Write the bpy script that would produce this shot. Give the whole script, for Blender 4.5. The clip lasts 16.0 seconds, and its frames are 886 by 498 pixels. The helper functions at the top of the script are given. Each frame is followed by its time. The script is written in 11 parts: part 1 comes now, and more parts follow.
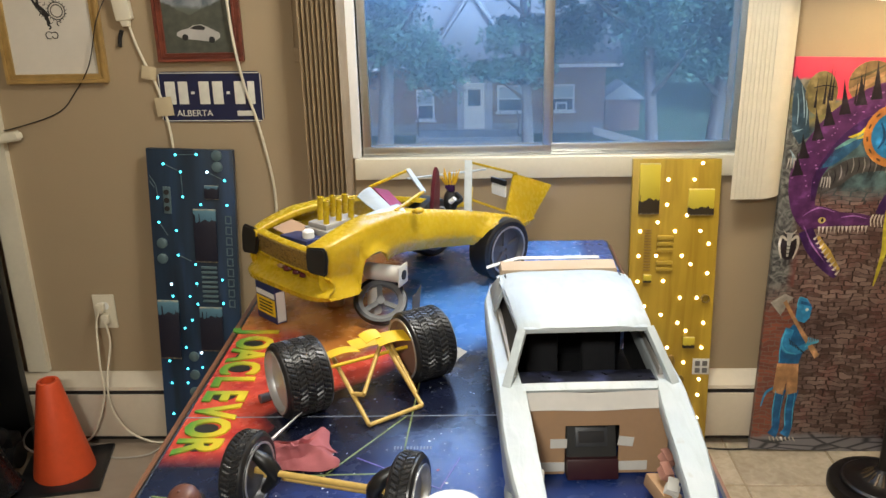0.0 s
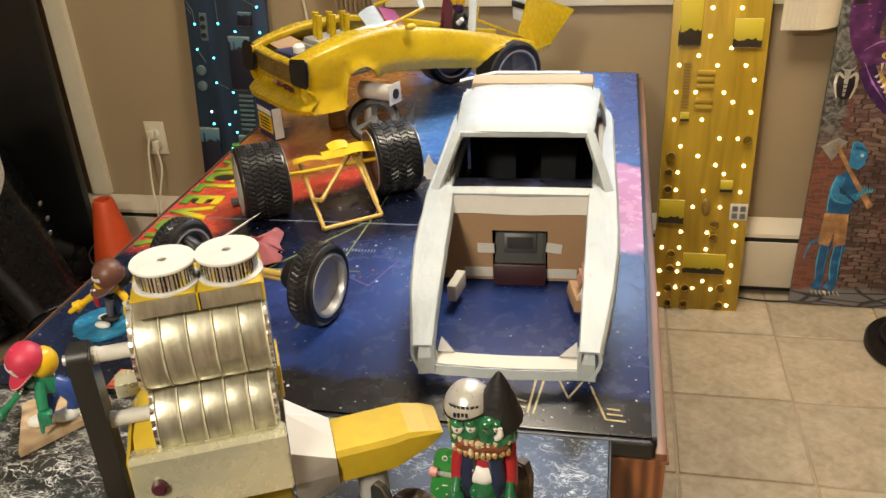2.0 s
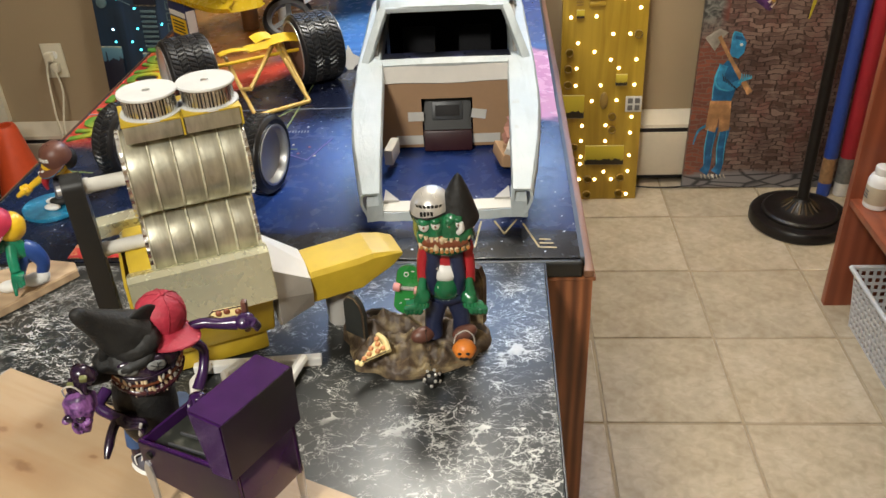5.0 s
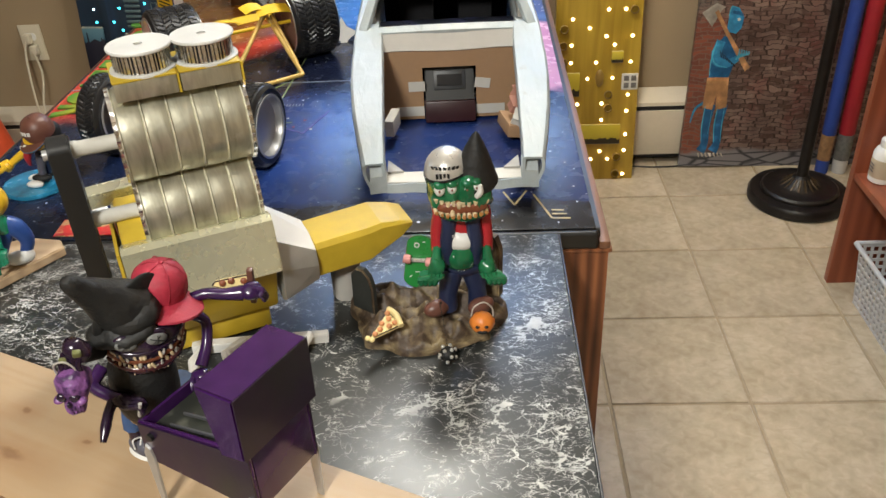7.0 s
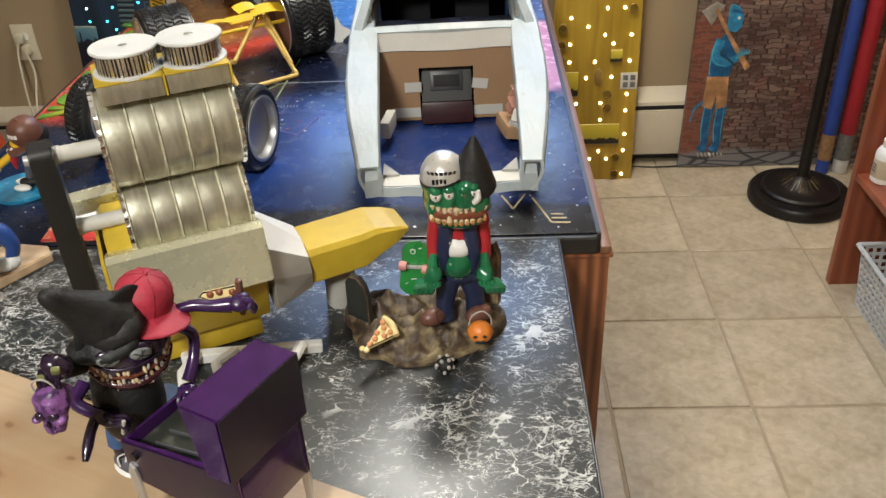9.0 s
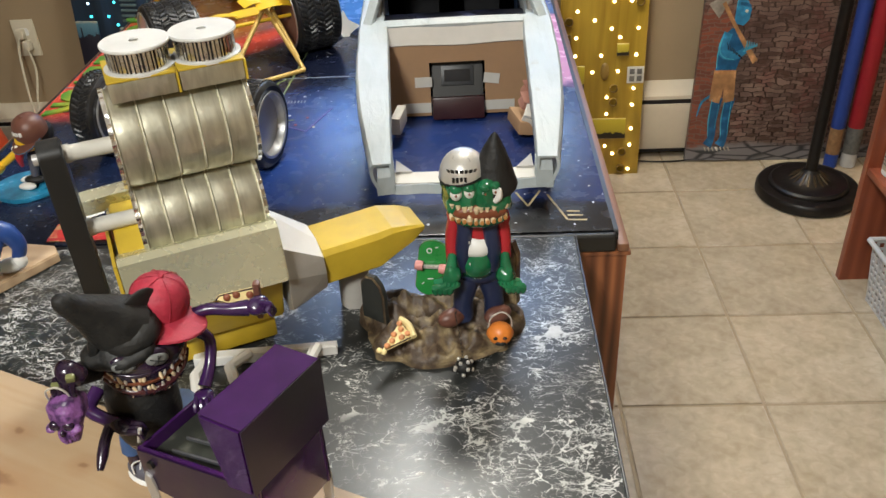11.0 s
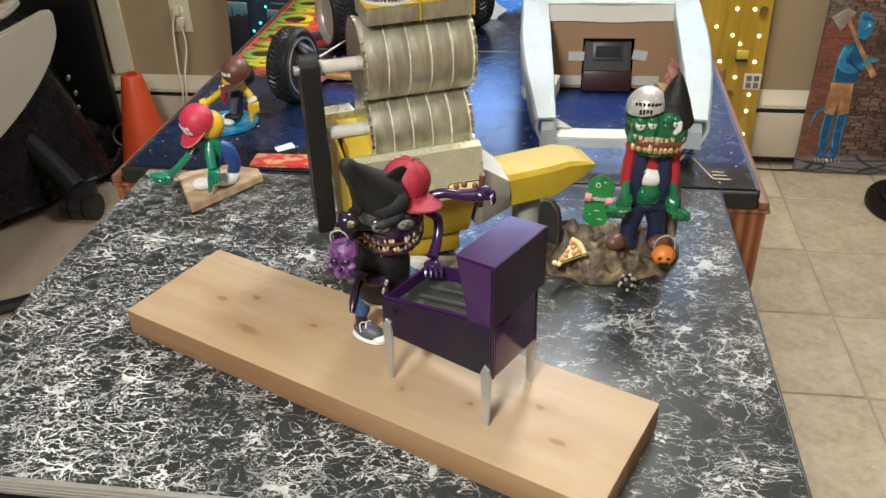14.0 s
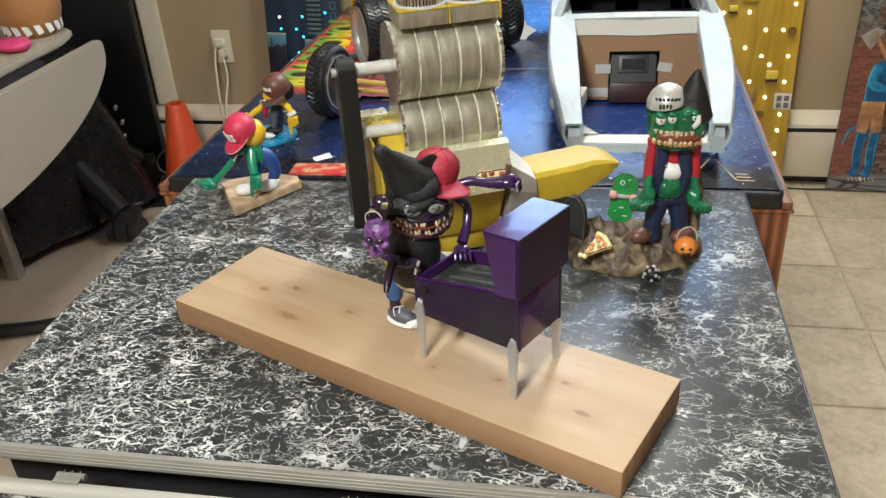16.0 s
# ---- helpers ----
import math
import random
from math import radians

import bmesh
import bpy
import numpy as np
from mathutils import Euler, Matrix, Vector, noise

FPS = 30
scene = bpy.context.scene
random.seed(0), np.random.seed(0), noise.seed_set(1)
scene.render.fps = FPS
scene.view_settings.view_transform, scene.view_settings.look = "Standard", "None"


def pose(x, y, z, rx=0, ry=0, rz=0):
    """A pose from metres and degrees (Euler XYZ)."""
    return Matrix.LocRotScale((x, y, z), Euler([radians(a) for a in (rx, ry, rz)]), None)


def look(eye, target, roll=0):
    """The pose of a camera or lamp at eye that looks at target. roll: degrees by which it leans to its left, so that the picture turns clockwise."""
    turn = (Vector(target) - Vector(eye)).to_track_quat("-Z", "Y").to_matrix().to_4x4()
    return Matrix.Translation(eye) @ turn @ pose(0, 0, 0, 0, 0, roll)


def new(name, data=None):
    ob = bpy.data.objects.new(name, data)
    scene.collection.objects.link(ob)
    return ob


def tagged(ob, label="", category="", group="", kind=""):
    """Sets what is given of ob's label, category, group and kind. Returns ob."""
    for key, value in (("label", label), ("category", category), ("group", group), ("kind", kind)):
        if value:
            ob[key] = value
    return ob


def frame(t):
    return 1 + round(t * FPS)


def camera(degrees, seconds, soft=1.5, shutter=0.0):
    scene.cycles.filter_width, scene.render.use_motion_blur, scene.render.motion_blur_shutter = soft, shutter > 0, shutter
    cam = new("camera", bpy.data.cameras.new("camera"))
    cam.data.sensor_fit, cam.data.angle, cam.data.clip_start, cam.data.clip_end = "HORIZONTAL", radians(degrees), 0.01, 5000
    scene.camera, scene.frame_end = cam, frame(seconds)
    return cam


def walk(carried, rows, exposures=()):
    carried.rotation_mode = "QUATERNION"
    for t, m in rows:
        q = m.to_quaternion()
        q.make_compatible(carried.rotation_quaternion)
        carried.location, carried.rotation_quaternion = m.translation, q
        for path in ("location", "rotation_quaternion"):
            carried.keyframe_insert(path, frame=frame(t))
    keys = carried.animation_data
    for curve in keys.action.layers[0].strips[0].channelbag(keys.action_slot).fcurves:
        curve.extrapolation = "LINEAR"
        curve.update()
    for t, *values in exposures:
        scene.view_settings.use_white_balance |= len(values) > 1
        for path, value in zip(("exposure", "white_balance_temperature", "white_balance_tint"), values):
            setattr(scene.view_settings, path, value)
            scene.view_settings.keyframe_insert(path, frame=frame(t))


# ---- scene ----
cam = camera(55.5, 16.0)
PATH = [
    (0, (0.082, -0.022, 1.524), (0.007, 1.862, 0.857), -1.3),
    (0.5, (0.104, -0.029, 1.503), (0.029, 1.853, 0.829), -1.2),
    (1, (0.193, -0.022, 1.452), (0.089, 1.818, 0.674), -1.4),
    (1.5, (0.31, -0.015, 1.425), (0.057, 1.75, 0.518), -1.3),
    (2, (0.387, -0.018, 1.41), (0.013, 1.708, 0.471), -3.2),
    (2.5, (0.437, -0.013, 1.405), (0.032, 1.693, 0.442), -3.6),
    (3, (0.45, -0.03, 1.389), (0.021, 1.65, 0.391), -3.7),
    (3.5, (0.433, -0.068, 1.372), (-0.008, 1.584, 0.334), -4.2),
    (4, (0.379, -0.121, 1.361), (0.037, 1.528, 0.282), -5.1),
    (4.2, (0.363, -0.143, 1.36), (0.147, 1.52, 0.271), -4.1),
    (6.3, (0.325, -0.187, 1.336), (0.226, 1.53, 0.315), -2.6),
    (6.5, (0.315, -0.167, 1.324), (0.22, 1.545, 0.295), -2.7),
    (7, (0.308, -0.143, 1.309), (0.214, 1.532, 0.22), -3.0),
    (7.5, (0.312, -0.136, 1.306), (0.218, 1.53, 0.203), -3.2),
    (8, (0.307, -0.128, 1.304), (0.217, 1.542, 0.209), -3.1),
    (8.5, (0.309, -0.122, 1.303), (0.22, 1.552, 0.212), -3.0),
    (11, (0.289, -0.098, 1.296), (0.201, 1.568, 0.193), -3.2),
    (11.5, (0.282, -0.096, 1.295), (0.195, 1.572, 0.196), -3.3),
    (12, (0.279, -0.1, 1.295), (0.192, 1.571, 0.199), -3.5),
    (12.5, (0.272, -0.119, 1.284), (0.188, 1.549, 0.184), -3.2),
    (13, (0.25, -0.181, 1.279), (0.176, 1.49, 0.183), -1.7),
    (13.5, (0.212, -0.242, 1.282), (0.076, 1.435, 0.201), -0.5),
    (14, (0.187, -0.267, 1.283), (-0.072, 1.406, 0.218), -1.8),
    (14.5, (0.178, -0.282, 1.276), (-0.095, 1.399, 0.229), -1.9),
    (15, (0.177, -0.3, 1.271), (-0.093, 1.391, 0.239), -1.5),
    (15.5, (0.19, -0.317, 1.261), (-0.104, 1.383, 0.249), -2.2),
    (16, (0.201, -0.327, 1.264), (-0.145, 1.377, 0.275), -3.5),
]
# stops, white balance
LOOKS = [(0.0, 0.80, 6550, 10), (0.8, 0.80, 6700, 10), (1.5, 0.78, 7500, 11), (2.0, 0.78, 7550, 12), (2.5, 0.80, 7150, 11), (3.5, 0.83, 6700, 11), (4.2, 0.80, 6650, 10), (6.3, 0.76, 6500, 10),
         (8.7, 0.72, 6400, 10), (10.8, 0.72, 6350, 10), (13.5, 0.80, 6250, 9), (16.0, 0.88, 6050, 8)]
walk(cam, [(t, look(eye, target, roll)) for t, eye, target, roll in PATH], LOOKS)

# ---- world, sun and lamps ----
world = bpy.data.worlds.new("world")
scene.world = world
world.use_nodes = True
wn = world.node_tree
sky = wn.nodes.new("ShaderNodeTexSky")
sky.sky_type, sky.sun_disc = "NISHITA", False
sky.sun_elevation, sky.sun_rotation = radians(38), radians(200)
wn.links.new(sky.outputs[0], wn.nodes["Background"].inputs[0])
wn.nodes["Background"].inputs[1].default_value = 0.15


def lamp(name, kind, m, energy, color, **kw):
    data = bpy.data.lights.new(name, kind)
    data.energy, data.color = energy, color
    for k, v in kw.items():
        if k == "size":
            data.size = v
        elif k == "size_y":
            data.shape, data.size_y = "RECTANGLE", v
        elif k == "angle":
            data.angle = radians(v)
        elif k == "radius":
            data.shadow_soft_size = v
    ob = new(name, data)
    ob.matrix_world = m
    return ob


lamp("sun", "SUN", look((4, -6, 5), (0, 0, 0)), 5.0, (0.52, 0.74, 1.0), angle=12)
# sky light that enters at the window
lamp("window_daylight", "AREA", look((0.31, 2.40, 1.72), (0.1, 0.4, 0.9)), 7.5, (0.42, 0.62, 1.0), size=1.05, size_y=0.42)
# ceiling fitting over the tables and the bulb of the floor lamp
lamp("ceiling_bulb", "POINT", pose(0.36, 1.46, 2.19), 34.0, (1.0, 0.985, 0.91), radius=0.17)
# unseen fill lamp at the south end, added to brighten front faces
lamp("second_ceiling_bulb", "AREA", look((-0.25, -1.0, 2.30), (-0.25, -1.0, 0)), 41.0, (1.0, 0.985, 0.90), size=0.34)
lamp("floor_lamp_bulb", "POINT", pose(1.262, 2.105, 1.43), 5.5, (1.0, 0.83, 0.55), radius=0.035)


# ---- materials ----
def mat(name, color, rough=0.6, metal=0.0, vary=0.12, scale=8.0, bump=0.1, fine=60.0, second=None, mask=(0.45, 0.62), emit=0.0,
        coat=0.0, island=False, stretch=(1, 1, 1), coords="Object"):
    """Base colour with blotches and grain at two scales, roughness variation and fine relief; 'second' shows through in worn patches."""
    m = bpy.data.materials.new(name)
    m.use_nodes = True
    nt = m.node_tree
    n, link = nt.nodes, nt.links.new
    bsdf = n["Principled BSDF"]
    tc, mp = n.new("ShaderNodeTexCoord"), n.new("ShaderNodeMapping")
    mp.inputs["Scale"].default_value = stretch
    link(tc.outputs[coords], mp.inputs[0])
    big, small = n.new("ShaderNodeTexNoise"), n.new("ShaderNodeTexNoise")
    for node, sc, det in ((big, scale, 4), (small, fine, 5)):
        node.inputs["Scale"].default_value, node.inputs["Detail"].default_value = sc, det
        link(mp.outputs[0], node.inputs["Vector"])
    add = n.new("ShaderNodeMath")
    add.operation = "ADD"
    half = n.new("ShaderNodeMath")
    half.operation, half.inputs[1].default_value = "MULTIPLY", 0.5
    link(small.outputs["Fac"], half.inputs[0])
    link(big.outputs["Fac"], add.inputs[0]), link(half.outputs[0], add.inputs[1])
    ramp = n.new("ShaderNodeMapRange")
    ramp.inputs["From Min"].default_value, ramp.inputs["From Max"].default_value = 0.45, 1.05
    ramp.inputs["To Min"].default_value, ramp.inputs["To Max"].default_value = 1 - vary, 1 + vary
    link(add.outputs[0], ramp.inputs["Value"])
    mul = n.new("ShaderNodeMix")
    mul.data_type, mul.blend_type = "RGBA", "MULTIPLY"
    mul.inputs[0].default_value = 1.0
    mul.inputs[6].default_value = (*color, 1)
    if second:
        mm = n.new("ShaderNodeMapRange")
        mm.inputs["From Min"].default_value, mm.inputs["From Max"].default_value = mask
        link(big.outputs["Fac"], mm.inputs["Value"])
        two = n.new("ShaderNodeMix")
        two.data_type = "RGBA"
        two.inputs[6].default_value, two.inputs[7].default_value = (*color, 1), (*second, 1)
        link(mm.outputs[0], two.inputs[0]), link(two.outputs[2], mul.inputs[6])
    comb = n.new("ShaderNodeCombineColor")
    for i in range(3):
        link(ramp.outputs[0], comb.inputs[i])
    link(comb.outputs[0], mul.inputs[7])
    link(mul.outputs[2], bsdf.inputs["Base Color"])
    rr = n.new("ShaderNodeMapRange")
    rr.inputs["To Min"].default_value, rr.inputs["To Max"].default_value = max(0.02, rough - 0.09), min(1, rough + 0.09)
    link(small.outputs["Fac"], rr.inputs["Value"]), link(rr.outputs[0], bsdf.inputs["Roughness"])
    bsdf.inputs["Metallic"].default_value = metal
    bsdf.inputs["Coat Weight"].default_value = coat
    if bump:
        b = n.new("ShaderNodeBump")
        b.inputs["Strength"].default_value, b.inputs["Distance"].default_value = bump, 0.002
        link(add.outputs[0], b.inputs["Height"]), link(b.outputs[0], bsdf.inputs["Normal"])
    if emit:
        bsdf.inputs["Emission Color"].default_value, bsdf.inputs["Emission Strength"].default_value = (*color, 1), emit
    return m


class Graph:
    """Short hand for longer node materials."""

    def __init__(self, name, rough=0.5, coords="Object"):
        self.m = bpy.data.materials.new(name)
        self.m.use_nodes = True
        self.n, self.l = self.m.node_tree.nodes, self.m.node_tree.links.new
        self.bsdf = self.n["Principled BSDF"]
        self.bsdf.inputs["Roughness"].default_value = rough
        self.tc = self.n.new("ShaderNodeTexCoord").outputs[coords]
        sep = self.n.new("ShaderNodeSeparateXYZ")
        self.l(self.tc, sep.inputs[0])
        self.x, self.y, self.z = sep.outputs

    def put(self, sock, v):
        if hasattr(v, "is_output"):
            self.l(v, sock)
        elif isinstance(v, (tuple, list)) and len(v) == 3 and sock.type == "RGBA":
            sock.default_value = (*v, 1)
        else:
            sock.default_value = v

    def math(self, op, a, b=0.0, c=0.0, clamp=False):
        k = self.n.new("ShaderNodeMath")
        k.operation, k.use_clamp = op, clamp
        for i, v in enumerate((a, b, c)):
            self.put(k.inputs[i], v)
        return k.outputs[0]

    def range(self, v, a, b, lo=0.0, hi=1.0):
        k = self.n.new("ShaderNodeMapRange")
        for i, u in enumerate((v, a, b, lo, hi)):
            self.put(k.inputs[i], u)
        return k.outputs[0]

    def vec(self, scale=(1, 1, 1), rot=(0, 0, 0), loc=(0, 0, 0)):
        k = self.n.new("ShaderNodeMapping")
        k.inputs["Scale"].default_value, k.inputs["Rotation"].default_value, k.inputs["Location"].default_value = scale, rot, loc
        self.l(self.tc, k.inputs[0])
        return k.outputs[0]

    def noise(self, scale, detail=4.0, vec=None, distort=0.0, out="Fac", rough=0.5):
        k = self.n.new("ShaderNodeTexNoise")
        k.inputs["Scale"].default_value, k.inputs["Detail"].default_value = scale, detail
        k.inputs["Distortion"].default_value, k.inputs["Roughness"].default_value = distort, rough
        self.l(vec or self.tc, k.inputs["Vector"])
        return k.outputs[out]

    def voronoi(self, scale, feature="F1", out="Distance", vec=None, flat=False):
        k = self.n.new("ShaderNodeTexVoronoi")
        k.feature = feature
        if flat:
            k.voronoi_dimensions = "2D"
        k.inputs["Scale"].default_value = scale
        self.l(vec or self.tc, k.inputs["Vector"])
        return k.outputs[out]

    def wave(self, scale, distort=4.0, detail=3.0, vec=None, axis="X"):
        k = self.n.new("ShaderNodeTexWave")
        k.bands_direction = axis
        k.inputs["Scale"].default_value, k.inputs["Distortion"].default_value, k.inputs["Detail"].default_value = scale, distort, detail
        self.l(vec or self.tc, k.inputs["Vector"])
        return k.outputs["Fac"]

    def mix(self, fac, a, b, mode="MIX"):
        k = self.n.new("ShaderNodeMix")
        k.data_type, k.blend_type = "RGBA", mode
        for i, v in ((0, fac), (6, a), (7, b)):
            self.put(k.inputs[i], v)
        return k.outputs[2]

    def band(self, v, a, b, soft=0.004):
        """1 where v lies between a and b."""
        return self.math("MULTIPLY", self.range(v, a - soft, a + soft), self.range(v, b + soft, b - soft))

    def done(self, color, rough=None, bump=None, strength=0.2, dist=0.002):
        self.put(self.bsdf.inputs["Base Color"], color)
        if rough is not None:
            self.put(self.bsdf.inputs["Roughness"], rough)
        if bump is not None:
            k = self.n.new("ShaderNodeBump")
            k.inputs["Strength"].default_value, k.inputs["Distance"].default_value = strength, dist
            self.l(bump, k.inputs["Height"]), self.l(k.outputs[0], self.bsdf.inputs["Normal"])
        return self.m


def glow(name, color, strength):
    m = mat(name, color, 0.4, vary=0.0, bump=0)
    bsdf = m.node_tree.nodes["Principled BSDF"]
    bsdf.inputs["Emission Color"].default_value, bsdf.inputs["Emission Strength"].default_value = (*color, 1), strength
    return m


def wood(name, light, dark, scale=1.0, axis="X", rough=0.45, knots=True):
    g = Graph(name, rough)
    st = {"X": (1.2, 14, 14), "Y": (14, 1.2, 14), "Z": (14, 14, 1.2)}[axis]
    v = g.vec(tuple(a * scale for a in st))
    grain = g.noise(1.5, 6, v, 1.2)
    ring = g.wave(0.9, 7, 3, v, {"X": "Y", "Y": "X", "Z": "X"}[axis])
    fine = g.noise(9, 4, v)
    fac = g.math("ADD", g.math("MULTIPLY", ring, 0.45), g.math("MULTIPLY", grain, 0.7))
    fac = g.range(g.math("ADD", fac, g.math("MULTIPLY", fine, 0.25)), 0.35, 1.05)
    col = g.mix(fac, dark, light)
    if knots:
        k = g.voronoi(5.5 * scale)
        col = g.mix(g.range(k, 0.13, 0.03), col, tuple(c * 0.35 for c in dark))
    return g.done(col, g.range(fine, 0, 1, rough - 0.1, rough + 0.1), fac, 0.15, 0.001)


def marble_mat():
    """Black laminate with torn white flecks: broken, tapering veins at three scales, thick in some patches and sparse in others."""
    g = Graph("black_marble_laminate", 0.22)
    cluster = g.range(g.noise(8.0, 5, vec=g.vec((1, 1.5, 1), (0, 0, 0.35), (2.3, 0.6, 0)), distort=0.6), 0.52, 0.70, 0, 1.0)
    patch = g.math("MULTIPLY_ADD", g.range(g.x, 0.00, -0.34), 0.52, cluster, clamp=True)
    # denser flecks to front and east, partly standing in for the table's sheen
    patch = g.math("MULTIPLY_ADD", g.range(g.y, 0.32, 0.20), 0.25, patch, clamp=True)
    patch = g.math("MULTIPLY_ADD", g.range(g.x, 0.28, 0.36), 0.12, patch, clamp=True)

    def bent(amount, scale, stretch, rot, seed):
        k = g.n.new("ShaderNodeVectorMath")
        k.operation = "MULTIPLY_ADD"
        g.l(g.noise(scale, 5, g.vec(loc=(seed, seed, 0)), out="Color", rough=0.62), k.inputs[0])
        k.inputs[1].default_value = (amount, amount, 0)
        g.l(g.vec(stretch, (0, 0, rot), (seed, seed * 0.7, 0)), k.inputs[2])
        return k.outputs[0]

    def veins(scale, v, lo, hi, gate_scale, cut, seed):
        """Vein walls whose width swells and tapers to nothing along their length."""
        e = g.voronoi(scale, "DISTANCE_TO_EDGE", vec=v)
        swell = g.range(g.noise(gate_scale, 3, g.vec(loc=(seed, 3.1, 0))), g.math("SUBTRACT", cut, g.math("MULTIPLY", patch, 0.12)), cut + 0.16, 0.0, 1.0)
        w = g.math("MULTIPLY", g.range(patch, 0, 1, lo, hi), swell)
        return g.range(g.math("SUBTRACT", w, e), 0.0, 0.009)

    def flecks(scale, stretch, rot, cut, seed):
        n = g.noise(scale, 4, g.vec(stretch, (0, 0, rot), (seed, seed * 0.4, 0)), 1.7, rough=0.6)
        c = g.math("SUBTRACT", cut, g.math("MULTIPLY", patch, 0.055))
        return g.range(g.math("SUBTRACT", n, c), 0.0, 0.022)

    def strokes(scale, stretch, rot, thin, thick, cut, seed):
        """Short wriggling hairlines."""
        n = g.noise(scale, 3, g.vec(stretch, (0, 0, rot), (seed, seed * 0.6, 0)), 1.4, rough=0.55)
        w = g.range(patch, 0, 1, thin, thick)
        line = g.range(g.math("DIVIDE", g.math("ABSOLUTE", g.math("SUBTRACT", n, 0.5)), w), 1.0, 0.45)
        keep = g.math("SUBTRACT", g.noise(scale * 0.75, 3, g.vec(loc=(seed * 2.1, 1.3, 0))), g.math("SUBTRACT", cut, g.math("MULTIPLY", patch, 0.10)))
        return g.math("MULTIPLY", line, g.range(keep, 0.0, 0.05))

    a = veins(27, bent(0.055, 40, (1.0, 2.0, 1), 0.30, 1.0), 0.018, 0.056, 34, 0.475, 2.0)
    b = veins(62, bent(0.026, 80, (1.0, 1.9, 1), -0.22, 4.0), 0.024, 0.050, 60, 0.515, 6.0)
    c = veins(9, bent(0.070, 20, (1.3, 1.0, 1), 0.9, 7.0), 0.004, 0.014, 16, 0.46, 9.0)
    d = flecks(44, (1.0, 2.6, 1), 0.32, 0.745, 3.0)
    e = flecks(95, (1.0, 2.4, 1), -0.30, 0.745, 8.0)
    h = flecks(20, (1.0, 1.6, 1), 0.15, 0.815, 5.0)
    thick = g.range(patch, 0.0, 0.40, 0.30, 1.0)
    a, b = g.math("MULTIPLY", a, thick), g.math("MULTIPLY", b, thick)
    k = g.math("MAXIMUM", strokes(42, (0.75, 1.6, 1), 0.25, 0.018, 0.016, 0.535, 2.0), strokes(80, (0.75, 1.6, 1), -0.15, 0.018, 0.016, 0.550, 5.0))
    k = g.math("MAXIMUM", k, strokes(22, (1.0, 1.2, 1), 0.8, 0.006, 0.012, 0.50, 9.0))
    a = g.math("MAXIMUM", a, k)
    white = g.math("MAXIMUM", g.math("MAXIMUM", a, b), g.math("MAXIMUM", c, g.math("MAXIMUM", h, g.math("MAXIMUM", d, e))), clamp=True)
    white = g.math("MULTIPLY", white, g.range(g.noise(26, 4), 0.3, 0.62, 0.30, 1.0))
    base = g.mix(g.noise(40, 5), (0.009, 0.010, 0.010), (0.036, 0.039, 0.039))
    return g.done(g.mix(white, base, (0.60, 0.60, 0.57)), g.range(g.noise(200, 2), 0, 1, 0.24, 0.38), white, 0.05, 0.0005)


# knots of the pine board: place along and across it, radius, squeeze of the streak
KNOTS = ((-0.190, -0.004, 0.0050, 0.30), (-0.158, 0.016, 0.0055, 0.55), (-0.128, -0.030, 0.0065, 0.10), (-0.075, 0.006, 0.0040, 0.6), (0.055, -0.028, 0.0026, 0.9),
         (0.118, -0.016, 0.0030, 0.8), (0.175, 0.012, 0.0042, 0.5), (0.205, -0.020, 0.0050, 0.25), (0.098, 0.040, 0.0034, 0.7))


def pine_mat():
    """Pale planed pine: soft long grain, a few small knots with dark streaks."""
    g = Graph("pine_board", 0.42)
    bend = g.math("MULTIPLY", g.noise(5, 2), 0.35)
    n = g.n.new("ShaderNodeCombineXYZ")
    g.l(g.math("MULTIPLY", g.x, 1.6), n.inputs[0]), g.l(g.math("ADD", g.math("MULTIPLY", g.y, 16.0), bend), n.inputs[1]), g.l(g.math("MULTIPLY", g.z, 16.0), n.inputs[2])
    soft, fine = g.noise(1.1, 3, n.outputs[0]), g.noise(7.0, 5, n.outputs[0])
    col = g.mix(g.range(soft, 0.3, 0.7), (0.375, 0.256, 0.148), (0.455, 0.330, 0.205))
    col = g.mix(g.range(fine, 0.48, 0.75, 0, 0.45), col, (0.380, 0.240, 0.120))
    col = g.mix(g.range(g.noise(3.0, 4), 0.55, 0.75, 0, 0.45), col, (0.36, 0.20, 0.105))
    wob = g.math("MULTIPLY", g.math("SUBTRACT", g.noise(60, 3), 0.5), 0.010)
    for kx, ky, r, tail in KNOTS:
        dx, dy = g.math("ADD", g.math("SUBTRACT", g.x, kx), wob), g.math("ADD", g.math("SUBTRACT", g.y, ky), wob)
        dist = g.math("SQRT", g.math("ADD", g.math("MULTIPLY", g.math("MULTIPLY", dx, dx), tail), g.math("MULTIPLY", dy, dy)))
        col = g.mix(g.range(dist, r * 3.6, r * 0.8, 0, 0.40), col, (0.33, 0.170, 0.075))
        col = g.mix(g.range(dist, r * 1.0, r * 0.4, 0, 0.7), col, (0.205, 0.105, 0.050))
    return g.done(col, g.range(fine, 0, 1, 0.46, 0.62), fine, 0.10, 0.001)


